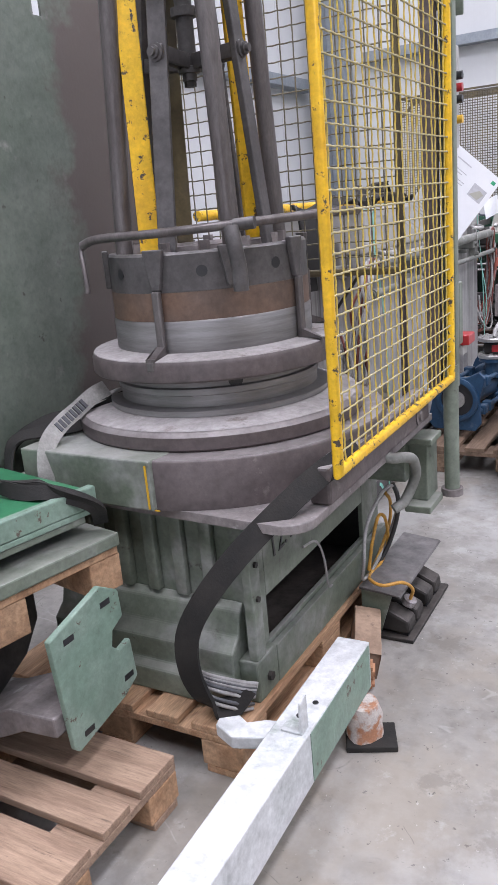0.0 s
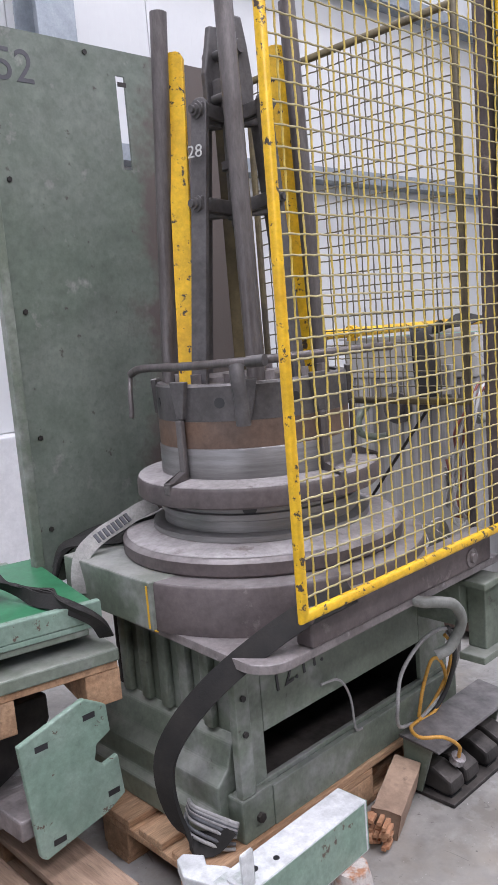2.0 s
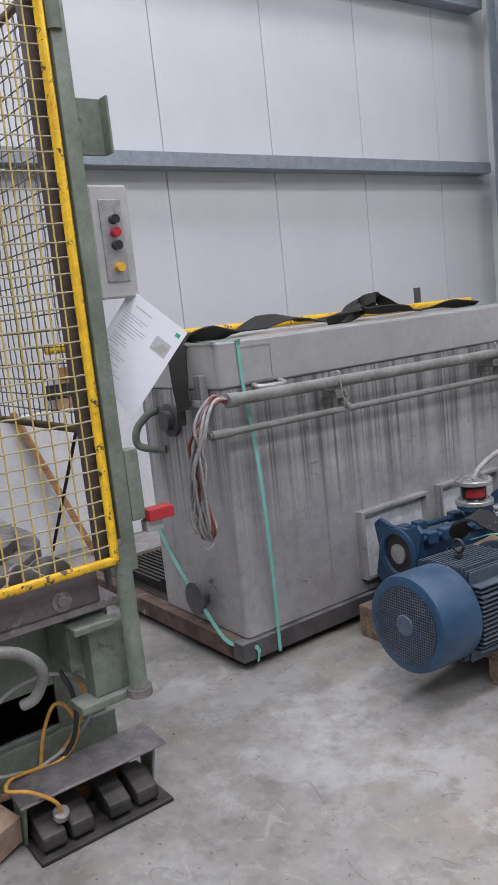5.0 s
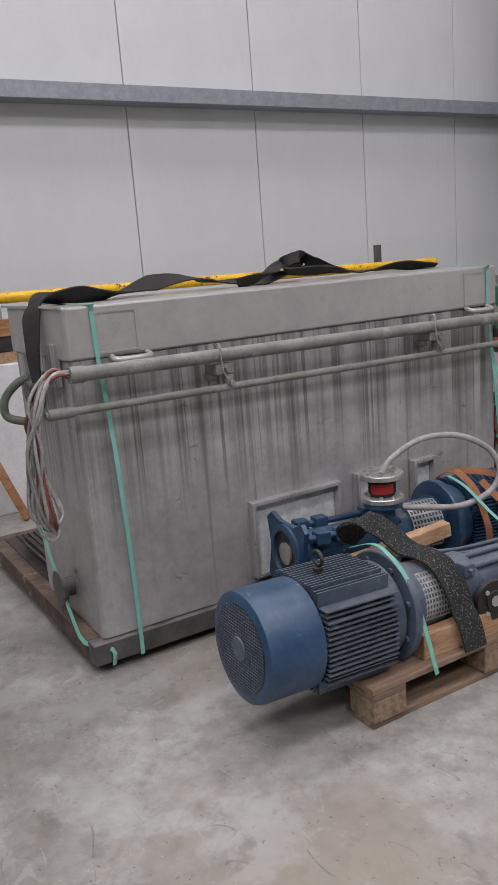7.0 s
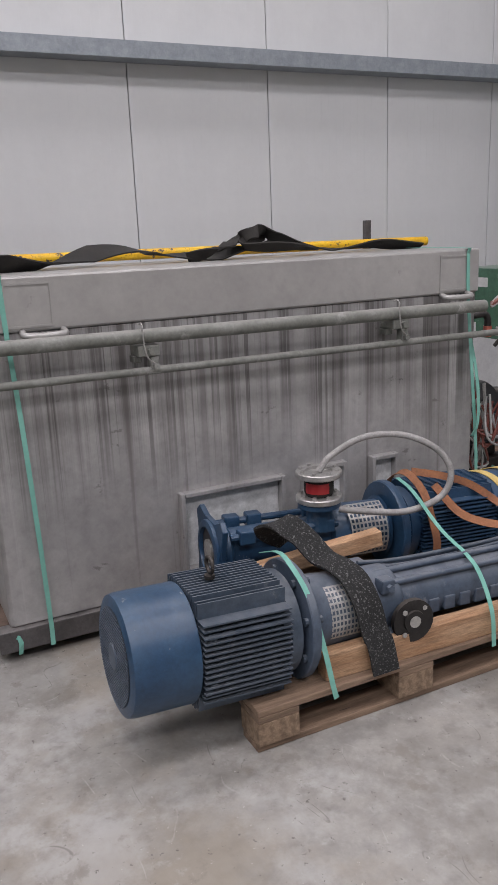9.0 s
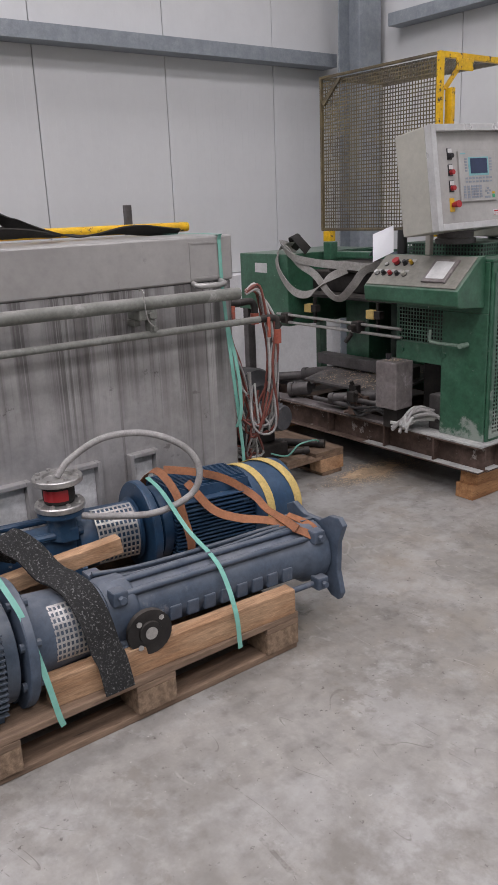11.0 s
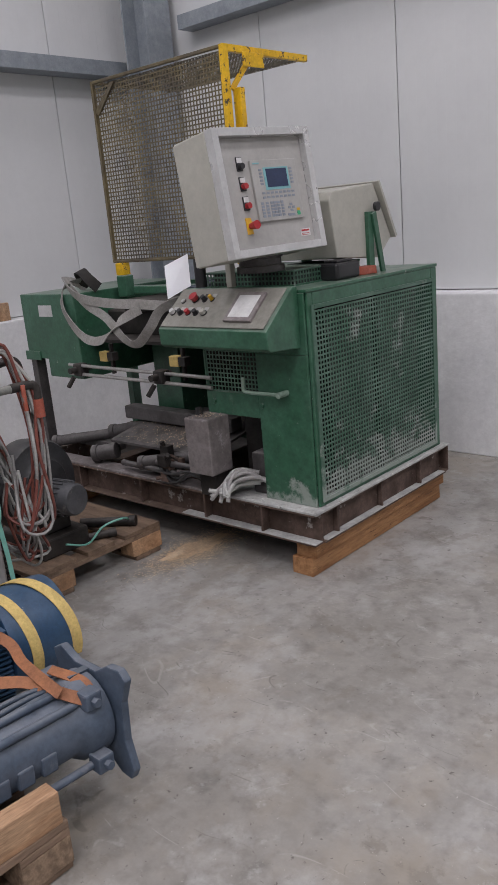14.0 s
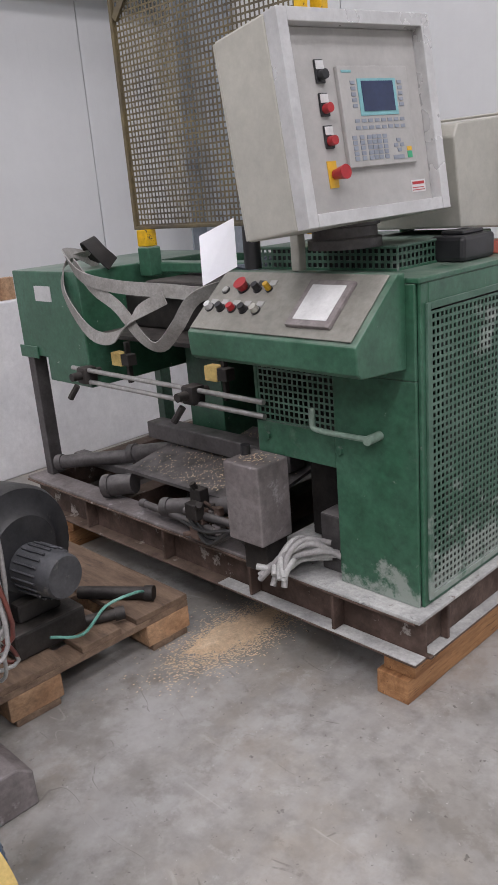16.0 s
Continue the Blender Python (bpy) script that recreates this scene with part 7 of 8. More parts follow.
for row in range(2):
    keys += [(0.226 + 0.0165 * k, 0.237 + 0.0165 * k, 0.0062, 0.0078, 0.203 + 0.0165 * row, 0.211 + 0.0165 * row) for k in range(8)]
for a, n in ((0.214, 1), (0.232, 1), (0.25, 3), (0.29, 1)):
    keys += [(a + 0.0125 * i, a + 0.0105 + 0.0125 * i, 0.0062, 0.0078, 0.13 + 0.0125 * k, 0.1395 + 0.0125 * k) for i in range(n) for k in range(5)]
keys += [(0.325, 0.335, 0.0062, 0.0078, 0.168, 0.177), (0.317, 0.327, 0.0062, 0.0078, 0.156, 0.165), (0.333, 0.343, 0.0062, 0.0078, 0.156, 0.165), (0.325, 0.335, 0.0062, 0.0078, 0.144, 0.153), (0.312, 0.34, 0.0062, 0.0078, 0.126, 0.136)]
cp("keys", keys, M_GREYKEY, "grey membrane keys", 0, hmi)["kind"] = "stuff"
cp("key", [(0.35, 0.362, 0.0062, 0.0078, 0.145, 0.155)], M_YPLASTIC, "yellow key", 0, hmi)
cp("key", [(0.35, 0.362, 0.0062, 0.0078, 0.127, 0.143)], M_GREENKEY, "green key", 0, hmi)
for zz, c, mush in ((0.335, M_BLACK, 0), (0.262, M_RED, 0), (0.19, M_RED, 0), (0.115, M_RED, 1)):
    u = 0.128
    if mush:
        cp("emergency_plate", [(u - 0.018, u + 0.012, 0.017, 0.0198, zz - 0.03, zz + 0.032)], M_YPLASTIC, "yellow emergency stop plate", parent=face)
    else:
        h = cp("button_holder", [(u - 0.014, u + 0.014, 0.014, 0.0198, zz - 0.016, zz + 0.036)], M_BLACK, parent=face)
        cp("legend_plate", [(u - 0.012, u + 0.012, 0.0122, 0.0138, zz + 0.014, zz + 0.033)], M_WHITEPLASTIC, bevel=0, parent=face)
    bm = BM()
    rod(bm, mc @ Vector((u, 0.0135, zz)), mc @ Vector((u, -0.004 - 0.02 * mush, zz)), 0.0115, 18, 0.011 + 0.006 * mush)
    part("push_button", bm, c, face, smooth=40)
lp = cp("label_plate", [(0.392, 0.445, 0.0185, 0.0198, 0.052, 0.082)], M_WHITEPLASTIC, "white sticker with red print", 0, face)
cp("printed_bars", [(0.396, 0.44, 0.0176, 0.0184, 0.071, 0.078), (0.396, 0.438, 0.0176, 0.0184, 0.062, 0.064), (0.396, 0.441, 0.0176, 0.0184, 0.056, 0.058)], M_RED, bevel=0, parent=face)
bm = BM()
lathe(bm, [(0.03, 1.2805), (0.1, 1.2805), (0.1, 1.305), (0.088, 1.31), (0.088, 1.335), (0.095, 1.338), (0.095, 1.3548), (0.03, 1.3548)], (-1.1, 6.83, 0), seg=32)
part("pedestal", bm, M_IRON, con, "round grey swivel pedestal", smooth=30)
bm = BM()
box(bm, -1.2, -1.17, 6.72, 6.75, 1.2285, 1.345, bev=0.004)
part("stay", bm, M_BEIGE, con)
# second small box behind
box2 = thing("terminal_box", (-1.05, 7.35, 1.2145), "dusty beige terminal box on green legs", "box")
bm = BM()
prism(bm, [(7.1, 1.54), (7.12, 1.575), (7.44, 1.6), (7.575, 1.36), (7.47, 1.275), (7.14, 1.3)], "x", -1.25, -0.93)
part("housing", bm, M_BEIGE, box2, bevel=0.005)
bm = BM()
prism(bm, [(7.452, 1.607), (7.467, 1.61), (7.598, 1.365), (7.585, 1.355)], "x", -1.27, -0.91)
part("door", bm, M_BEIGE, box2, bevel=0.002)
bm = BM()
rod(bm, (-0.91, 7.42, 1.5), (-0.895, 7.42, 1.5), 0.02, 14)
part("knob", bm, M_BLACK, box2)
bm = BM()
prism(bm, [(7.36, 1.2145), (7.4, 1.2145), (7.4, 1.48), (7.36, 1.48)], "x", -0.929, -0.912)
prism(bm, [(7.44, 1.2145), (7.47, 1.2145), (7.41, 1.48), (7.38, 1.47)], "x", -0.911, -0.9)
box(bm, -1.25, -1.22, 7.3, 7.34, 1.2145, 1.3)
part("leg", bm, M_DKGREEN, box2)
bm = BM()
box(bm, -0.98, -0.87, 7.05, 7.22, 1.2146, 1.285, bev=0.012)
box(bm, -0.96, -0.89, 7.08, 7.19, 1.2852, 1.296, bev=0.004)
solo("black_case", bm, M_BLACK, (-0.92, 7.13, 1.2146), "small black plastic case on the machine top", "case")
plank((-0.94, 7.24, 1.2146), (-0.9, 7.36, 1.2146), 0.06, 0.035, M_REDPAINT, "short reddish wood offcut on the machine top", name="wood_offcut")
# white tag
bm = BM()
quad(bm, (-1.50, 6.66, 1.19), (-1.41, 6.72, 1.24), (-1.43, 6.74, 1.375), (-1.53, 6.69, 1.33))
tag = solo("paper_tag", bm, M_PAPER, (-1.46, 6.7, 1.24), "blank white paper tag tied to the machine", "tag", solid=0.0012)
bm = BM()
rod(bm, (-1.395, 6.77, 1.2285), (-1.395, 6.77, 1.35), 0.026, 12)
part("hose_stub", bm, M_BLACK, mach, smooth=40)

# left cabinet, its leg, and the works between
bm = BM()
prism(bm, [(-2.78, 0.86), (-2.6, 0.86), (-2.6, 0.765), (-2.3, 0.765), (-2.3, 1.208), (-2.78, 1.208)], "y", 6.745, 7.5)
part("left_cabinet", bm, M_DKGREEN, mach, "dark green sheet cabinet", bevel=0.005)
mp("cabinet_leg", [(-2.79, -2.74, 6.76, 6.82, 0.3125, 0.8595)], M_IRON, "dark steel leg")
mp("leg_plate", [(-2.8, -2.66, 6.737, 6.7445, 0.85, 0.9)], M_DKGREEN)
mp("cabinet_leg", [(-2.79, -2.74, 7.42, 7.48, 0.3125, 0.8595)], M_DKGREEN)
mp("makers_plate", [(-2.62, -2.5, 6.743, 6.7448, 1.09, 1.15)], M_ALU, "dull metal makers plate", 0)
mp("ledge", [(-2.299, -1.406, 6.8, 7.2, 0.955, 0.972)], M_DARK, "dark grimy ledge")
mp("work_head", [(-2.299, -1.46, 6.95, 7.45, 0.973, 1.1), (-2.1, -1.7, 6.9, 7.2, 1.1, 1.16)], M_DARK, "dark grimy machine head", 0.01)
mp("work_back", [(-2.299, -1.411, 7.45, 7.47, 0.3125, 1.2)], M_DKGREEN)
mp("column_plate", [(-2.15, -1.95, 7.1, 7.3, 0.3125, 0.954)], M_DKGREEN)
mp("top_rail", [(-2.299, -1.451, 7.05, 7.12, 1.17, 1.21), (-2.25, -2.18, 7.0, 7.06, 1.1605, 1.27)], M_DKGREEN, "green top rail", 0.006)
bm = BM()
for z in (0.80, 0.845):
    rod(bm, (-2.38, 6.72, z), (-1.36, 6.735, z - 0.01), 0.009, 10)
part("guide_rod", bm, M_ZINC, mach, smooth=40)
for x in (-2.3, -1.68):
    bm = BM()
    box(bm, x - 0.03, x + 0.03, 6.7, 6.76, 0.79, 0.855, bev=0.01)
    rod(bm, (x, 6.68, 0.79), (x - 0.03, 6.66, 0.74), 0.012, 8)
    rod(bm, (x, 6.66, 0.825), (x, 6.79, 0.825), 0.016, 10)
    part("rod_clamp", bm, M_DARK, mach, smooth=40)
for x in (-2.14, -1.62):
    bm = BM()
    box(bm, x - 0.03, x + 0.03, 6.76, 6.8, 0.865, 0.915, bev=0.003)
    part("yellow_sensor", bm, M_YSTRAP, mach, "small yellow sensor block")
    bm = BM()
    box(bm, x + 0.031, x + 0.075, 6.76, 6.8, 0.87, 0.912, bev=0.003)
    box(bm, x + 0.03, x + 0.045, 6.7805, 6.7995, 0.8, 0.954, bev=0.002)
    part("sensor_bracket", bm, M_DARK, mach)
bm = BM()
prism(bm, [(6.78, 0.43), (6.78, 0.442), (7.25, 0.53), (7.25, 0.518)], "x", -2.2, -1.48)
part("chip_tray", bm, M_IRON, mach, "sloping tray scattered with sawdust")
bm = BM()
for k in range(900):
    x, y = random.gauss(-1.85, 0.17), random.uniform(6.8, 7.2)
    if -2.18 < x < -1.5:
        z = 0.442 + (y - 6.78) * 0.187 + 0.002
        s = random.uniform(0.002, 0.006)
        quad(bm, (x, y, z), (x + s, y + s * 0.3, z + 0.001), (x + s * 0.6, y + s, z + 0.003), (x - s * 0.4, y + s * 0.6, z + 0.001))
part("wood_chips", bm, M_SAWDUST, mach)["kind"] = "stuff"
for p0, p1, r in (((-2.72, 6.78, 0.37), (-2.3, 7.0, 0.42), 0.03), ((-2.3, 6.74, 0.36), (-2.18, 6.8, 0.38), 0.042), ((-1.9, 6.72, 0.37), (-1.55, 6.82, 0.43), 0.032), ((-2.05, 6.73, 0.35), (-1.6, 6.7, 0.36), 0.014), ((-1.75, 6.7, 0.4), (-1.45, 6.7, 0.41), 0.014), ((-2.4, 6.95, 0.42), (-2.1, 7.05, 0.47), 0.035)):
    bm = BM()
    rod(bm, p0, p1, r, 14)
    rod(bm, p0, Vector(p0) + (Vector(p1) - Vector(p0)).normalized() * 0.03, r * 1.15, 14)
    part("cylinder", bm, M_IRON, mach, "grimy actuator cylinder", smooth=40)
mp("side_bar", [(-2.3, -1.5, 6.98, 7.06, 0.5, 0.57), (-2.78, -2.3, 6.9, 6.96, 0.33, 0.37)], M_IRON, "grey dusty side bar", 0.006)
for k in range(14):
    x, y, z = random.uniform(-1.72, -1.45), random.uniform(6.66, 6.76), random.uniform(0.33, 0.46)
    bm = BM()
    s = random.uniform(0.015, 0.03)
    box(bm, x - s, x + s, y - s * 0.7, y + s * 0.7, z - s, z + s, bev=0.004)
    rod(bm, (x, y, z), (x + random.uniform(-0.06, 0.06), y - 0.02, z + random.uniform(-0.03, 0.05)), s * 0.4, 8)
    part("valve_fitting", bm, random.choice((M_DARK, M_DUSTIRON, M_GRIME)), mach)
for k in range(5):
    bm = BM()
    j = lambda v: random.uniform(-v, v)
    hose(bm, [(-1.75 + j(.05), 6.7, 0.38 + j(.03)), (-1.6, 6.66 + j(.02), 0.36 + j(.03)), (-1.5, 6.68, 0.4 + j(.04)), (-1.42, 6.7, 0.36 + j(.03))], 0.007, 7)
    part("air_hose", bm, M_CABLEBLACK, mach, smooth=50)
# junction box and its cables
jb = thing("junction_box", (-1.35, 6.68, 0.3125), "grey metal junction box on the skid", "box")
bm = BM()
box(bm, -1.42, -1.275, 6.6, 6.735, 0.425, 0.68, bev=0.006)
part("housing", bm, M_DUSTIRON, jb, "dusty grey sheet housing")
bm = BM()
box(bm, -1.4, -1.3, 6.64, 6.735, 0.3125, 0.4248, bev=0.004)
part("foot", bm, M_DARK, jb)
bm = BM()
rod(bm, (-1.4, 6.68, 0.68), (-1.4, 6.68, 0.71), 0.016, 12)
box(bm, -1.423, -1.4205, 6.62, 6.72, 0.5, 0.6)
part("gland", bm, M_BLACK, jb)
bm = BM()
for k in range(60):
    x, y = random.gauss(-1.35, 0.025), random.gauss(6.66, 0.025)
    s = 0.005
    quad(bm, (x, y, 0.6815), (x + s, y, 0.683), (x + s, y + s, 0.6845), (x, y + s, 0.683))
part("wood_chips", bm, M_SAWDUST, jb)["kind"] = "stuff"
cable_bunch("cut_cables", [((M_CABLEWHITE, M_CABLEGREY)[k % 2], 0.01, [(-1.15 + random.uniform(-.03, .05), 6.76, 0.36 + random.uniform(0, .06)), (-1.19 + random.uniform(-.04, .04), 6.7, 0.4 + random.uniform(-.03, .05)), (-1.23 + random.uniform(-.04, .04), 6.64, 0.38 + random.uniform(-.03, .03)), (-1.26 + random.uniform(-.05, .07), 6.6, 0.33 + random.uniform(-.02, .03))]) for k in range(9)],
            (-1.2, 6.66, 0.3125), "bundle of cut pale grey cables on the skid")
bm = BM()
box(bm, -1.2, -1.12, 6.78, 6.86, 0.3125, 0.5, bev=0.006)
part("inner_box", bm, M_IRON, mach)
bm = BM()
rod(bm, (-1.119, 6.8, 0.47), (-1.1, 6.79, 0.47), 0.02, 12)
part("red_knob", bm, M_RED, mach)

# cage with perforated front and top
cage = thing("mesh_hood", (-1.9, 7.3, 1.21), "dirty yellow perforated guard hood over the machine", "guard")
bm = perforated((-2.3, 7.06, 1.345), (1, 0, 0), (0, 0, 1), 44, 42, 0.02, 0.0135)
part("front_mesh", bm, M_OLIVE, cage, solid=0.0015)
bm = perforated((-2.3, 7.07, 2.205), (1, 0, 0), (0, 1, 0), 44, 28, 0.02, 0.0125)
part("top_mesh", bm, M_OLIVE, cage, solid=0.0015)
for b, c in (((-2.315, -2.3005, 7.045, 7.065, 1.333, 2.225), M_OLIVE), ((-1.42, -1.395, 7.04, 7.075, 1.3, 2.225), M_YELLOW), ((-2.3, -1.4205, 7.045, 7.058, 1.333, 1.346), M_OLIVE), ((-2.3, -1.4205, 7.045, 7.062, 2.21, 2.225), M_OLIVE),
             ((-1.42, -1.395, 7.0755, 7.64, 2.195, 2.225), M_YELLOW), ((-2.315, -2.3005, 7.0655, 7.64, 2.21, 2.225), M_OLIVE), ((-2.3, -1.4205, 7.625, 7.64, 2.21, 2.225), M_OLIVE), ((-1.41, -1.365, 7.1, 7.13, 1.2145, 2.05), M_YELLOW)):
    bm = BM()
    box(bm, *b, bev=0.003)
    part("frame_bar", bm, c, cage, "yellow painted frame bar")
bm = BM()
prism(bm, [(7.08, 2.05), (7.1, 2.04), (7.25, 2.19), (7.22, 2.194)], "x", -1.41, -1.398)
box(bm, -1.394, -1.385, 7.16, 7.3, 2.14, 2.2, bev=0.003)
part("brace", bm, M_YELLOW, cage)
bm = BM()
prism(bm, [(-2.3, 2.08), (-2.28, 2.06), (-2.13, 2.2), (-2.16, 2.2)], "y", 7.046, 7.057)
part("brace", bm, M_OLIVE, cage)
bm = BM()
box(bm, -2.27, -2.21, 7.02, 7.07, 1.2705, 1.3325, bev=0.004)
part("clamp_foot", bm, M_YELLOW, cage)

# grey sling on the left cabinet
bm = BM()
ribbon(bm, [(-2.45, 6.95, 1.215), (-2.42, 6.85, 1.26), (-2.36, 6.75, 1.27), (-2.2, 6.7, 1.2), (-2.0, 6.7, 1.17), (-1.75, 6.72, 1.16), (-1.6, 6.76, 1.15), (-1.5, 6.82, 1.17)], (0.1, 0.3, 1), 0.045, 0.004, 6, twist=[0, 50, 20, 10, 40])
ribbon(bm, [(-2.42, 6.9, 1.26), (-2.41, 6.78, 1.24), (-2.38, 6.73, 1.15), (-2.3, 6.72, 1.05), (-2.18, 6.71, 0.985), (-2.05, 6.71, 0.99), (-1.9, 6.7, 1.08), (-1.75, 6.71, 1.14)], (0.7, 0.2, 0.6), 0.045, 0.004, 6, twist=[0, 30, 0, 30])
ribbon(bm, [(-2.3, 6.74, 1.24), (-2.15, 6.71, 1.16), (-2.0, 6.7, 1.1), (-1.88, 6.7, 1.0), (-1.8, 6.71, 0.975), (-1.7, 6.71, 1.05), (-1.62, 6.73, 1.14), (-1.5, 6.8, 1.18)], (0.3, 0.2, 0.9), 0.045, 0.004, 6, twist=[20, 0, 70, 10])
sl = solo("grey_sling", bm, M_WEB, (-2.1, 6.75, 0.975), "grey lifting sling draped over the green machine", "sling", smooth=50)
bm = BM()
ribbon(bm, [(-2.45, 6.96, 1.22), (-2.4, 6.88, 1.3), (-2.34, 6.85, 1.31), (-2.3, 6.86, 1.27), (-2.28, 6.9, 1.22)], (0.1, 0.9, 0.3), 0.06, 0.006, 6)
part("dark_loop", bm, M_RUBBER, sl, "dark sling eye", smooth=50)
bm = BM()
for k in range(5):
    hose(bm, [(-1.8 + 0.02 * k, 6.95, 1.2), (-1.7, 6.9 + 0.01 * k, 1.24 + 0.01 * k), (-1.58, 6.88, 1.22), (-1.47, 6.9 + 0.01 * k, 1.2 + 0.012 * k)], 0.007, 7)
solo("hose_bunch", bm, M_DKBLUE, (-1.65, 6.9, 1.2), "dark blue hoses behind the desk", "hose", smooth=50)
# sawdust on the floor
bm = BM()
for k in range(15000):
    a, r = random.uniform(0, 6.283), abs(random.gauss(0, 1))
    x, y = -1.53 + 0.07 * r * math.cos(a), 6.7 + 0.16 * r * math.sin(a)
    s = random.uniform(0.0018, 0.0048)
    z = 0.0012 + max(0, 0.006 - 0.006 * r) * random.random()
    quad(bm, (x - s, y, z), (x, y - s, z + 0.001), (x + s, y, z + 0.002), (x, y + s, z + 0.001))
for cx_, cy_, rx_, ry_ in ((-1.55, 6.6, 0.06, 0.09), (-1.52, 6.75, 0.05, 0.13), (-1.57, 6.66, 0.045, 0.07)):
    ring = []
    for k in range(40):
        a = k * 0.15708
        w = 1 + 0.16 * math.sin(3 * a + cx_ * 40) + 0.1 * math.sin(7 * a + cy_ * 9) + random.uniform(-0.08, 0.08)
        ring.append(bm.verts.new((cx_ + rx_ * w * math.cos(a), cy_ + ry_ * w * math.sin(a), 0.0006)))
    top = bm.verts.new((cx_, cy_, 0.005 + cx_ * 0.0005))
    for k in range(40):
        bm.faces.new((ring[k], ring[(k + 1) % 40], top))
solo("sawdust", bm, M_SAWDUST, (-1.56, 6.66, 0.0), "scattered pale sawdust on the concrete floor", "sawdust", kind="stuff")
# board on the plinth ledge
plank((-3.79, 6.5, 0.976), (-3.79, 7.28, 0.976), 0.035, 0.12, M_WOOD, "pale wooden board standing on the plinth ledge", name="wood_board")
plank((-3.79, 3.75, 0.976), (-3.79, 4.25, 0.976), 0.035, 0.07, M_WOOD, "pale wooden board lying on the plinth ledge", name="wood_board")
# dark strip that stands in for the shadowed gap in the stack
plank((-3.795, 3.7, 1.0465), (-3.795, 4.3, 1.0465), 0.03, 0.1, M_DARK, "dark filler in place of the shaded gap between the boards", name="wood_board")
plank((-3.79, 3.8, 1.147), (-3.79, 4.2, 1.147), 0.035, 0.11, M_TIMBER, "brown wooden board stacked on the plinth ledge", name="wood_board")
plank((-3.53, 3.75, 0.001), (-3.71, 3.4, 1.01), 0.09, 0.03, M_TIMBER, "brown plank leaning against the white plinth", name="plank")

# ---- foot switch in front of the press ----
fs = thing("foot_switch", (-0.83, 2.47, 0.0), "dark steel foot switch with four pedals under a hood", "foot switch")
bm = BM()
box(bm, -0.93, -0.755, 2.26, 2.7, 0.0004, 0.014, bev=0.003)
part("base_plate", bm, M_DARK, fs)
bm = BM()
prism(bm, [(-0.93, 0.19), (-0.93, 0.2), (-0.79, 0.185), (-0.785, 0.178)], "y", 2.235, 2.715)
part("hood", bm, M_IRON, fs, "worn grey hood", bevel=0.002)
for y in (2.26, 2.69):
    bm = BM()
    prism(bm, [(-0.93, 0.0145), (-0.93, 0.1898), (-0.82, 0.18), (-0.87, 0.0145)], "y", y - 0.004, y + 0.004)
    part("cheek", bm, M_GREEN, fs)
for k, y in enumerate((2.315, 2.405, 2.53, 2.625)):
    bm = BM()
    prism(bm, [(-0.91, 0.03), (-0.91, 0.1), (-0.84, 0.1), (-0.775, 0.07), (-0.77, 0.03), (-0.79, 0.02)], "y", y - 0.038, y + 0.038)
    part("pedal", bm, M_DARK, fs, bevel=0.01)
    bm = BM()
    box(bm, -0.9, -0.78, y - 0.03, y + 0.03, 0.0145, 0.0195)
    part("pedal_foot", bm, M_BLACK, fs)
bm = BM()
rod(bm, (-0.80, 2.35, 0.1), (-0.79, 2.35, 0.12), 0.024, 12)
part("cable_gland", bm, M_DUSTIRON, fs)
cab = thing("control_cables", (-0.9, 2.4, 0.1), "orange and grey control cables coiled beside the press", "cable")
loop = [(-0.9 + 0.03 * math.sin(a * 2), 2.4 + 0.13 * math.cos(a), 0.36 + 0.13 * math.sin(a)) for a in [k * 0.5236 for k in range(-3, 10)]]
for mt, r, pts in ((M_CABLEYEL, 0.006, [(-0.79, 2.35, 0.12), (-0.775, 2.33, 0.17), (-0.79, 2.27, 0.22), (-0.84, 2.22, 0.225), (-0.9, 2.26, 0.22), (-0.93, 2.36, 0.2), (-0.93, 2.44, 0.23), (-0.91, 2.5, 0.32), (-0.91, 2.52, 0.4), (-0.92, 2.5, 0.44)]),
                   (M_CABLEGREY, 0.006, [(-0.92, 2.3, 0.21), (-0.9, 2.2, 0.25), (-0.88, 2.17, 0.33), (-0.88, 2.2, 0.43), (-0.87, 2.3, 0.5), (-0.87, 2.42, 0.5), (-0.88, 2.52, 0.43), (-0.9, 2.53, 0.33), (-0.92, 2.46, 0.24), (-0.93, 2.36, 0.2)]),
                   (M_CABLEYEL, 0.006, [(-0.93, 2.3, 0.2), (-0.92, 2.42, 0.2), (-0.91, 2.48, 0.27), (-0.91, 2.46, 0.36), (-0.92, 2.42, 0.38), (-0.93, 2.38, 0.3), (-0.94, 2.36, 0.2)]),
                   (M_CABLEBLACK, 0.008, [(-0.87, 2.44, 0.5), (-0.86, 2.46, 0.44), (-0.87, 2.47, 0.36), (-0.9, 2.46, 0.26), (-0.93, 2.42, 0.19)])):
    bm = BM()
    hose(bm, pts, r, 8, 6)
    part("cable", bm, mt, cab, smooth=60)
bm = BM()
hose(bm, [(-0.80, 2.14, 0.7), (-0.765, 2.16, 0.69), (-0.75, 2.22, 0.675), (-0.75, 2.3, 0.64), (-0.76, 2.35, 0.57), (-0.79, 2.33, 0.49), (-0.82, 2.3, 0.465)], 0.017, 10)
ho = solo("rubber_hose", bm, M_PIPE, (-0.78, 2.25, 0.6), "grey rubber hose bending out of the press", "hose", smooth=60)
bm = BM()
hose(bm, [(-0.985, 1.95, 0.46), (-0.975, 2.02, 0.45), (-0.97, 2.06, 0.38), (-0.965, 2.07, 0.28), (-0.965, 2.1, 0.265)], 0.004, 6)
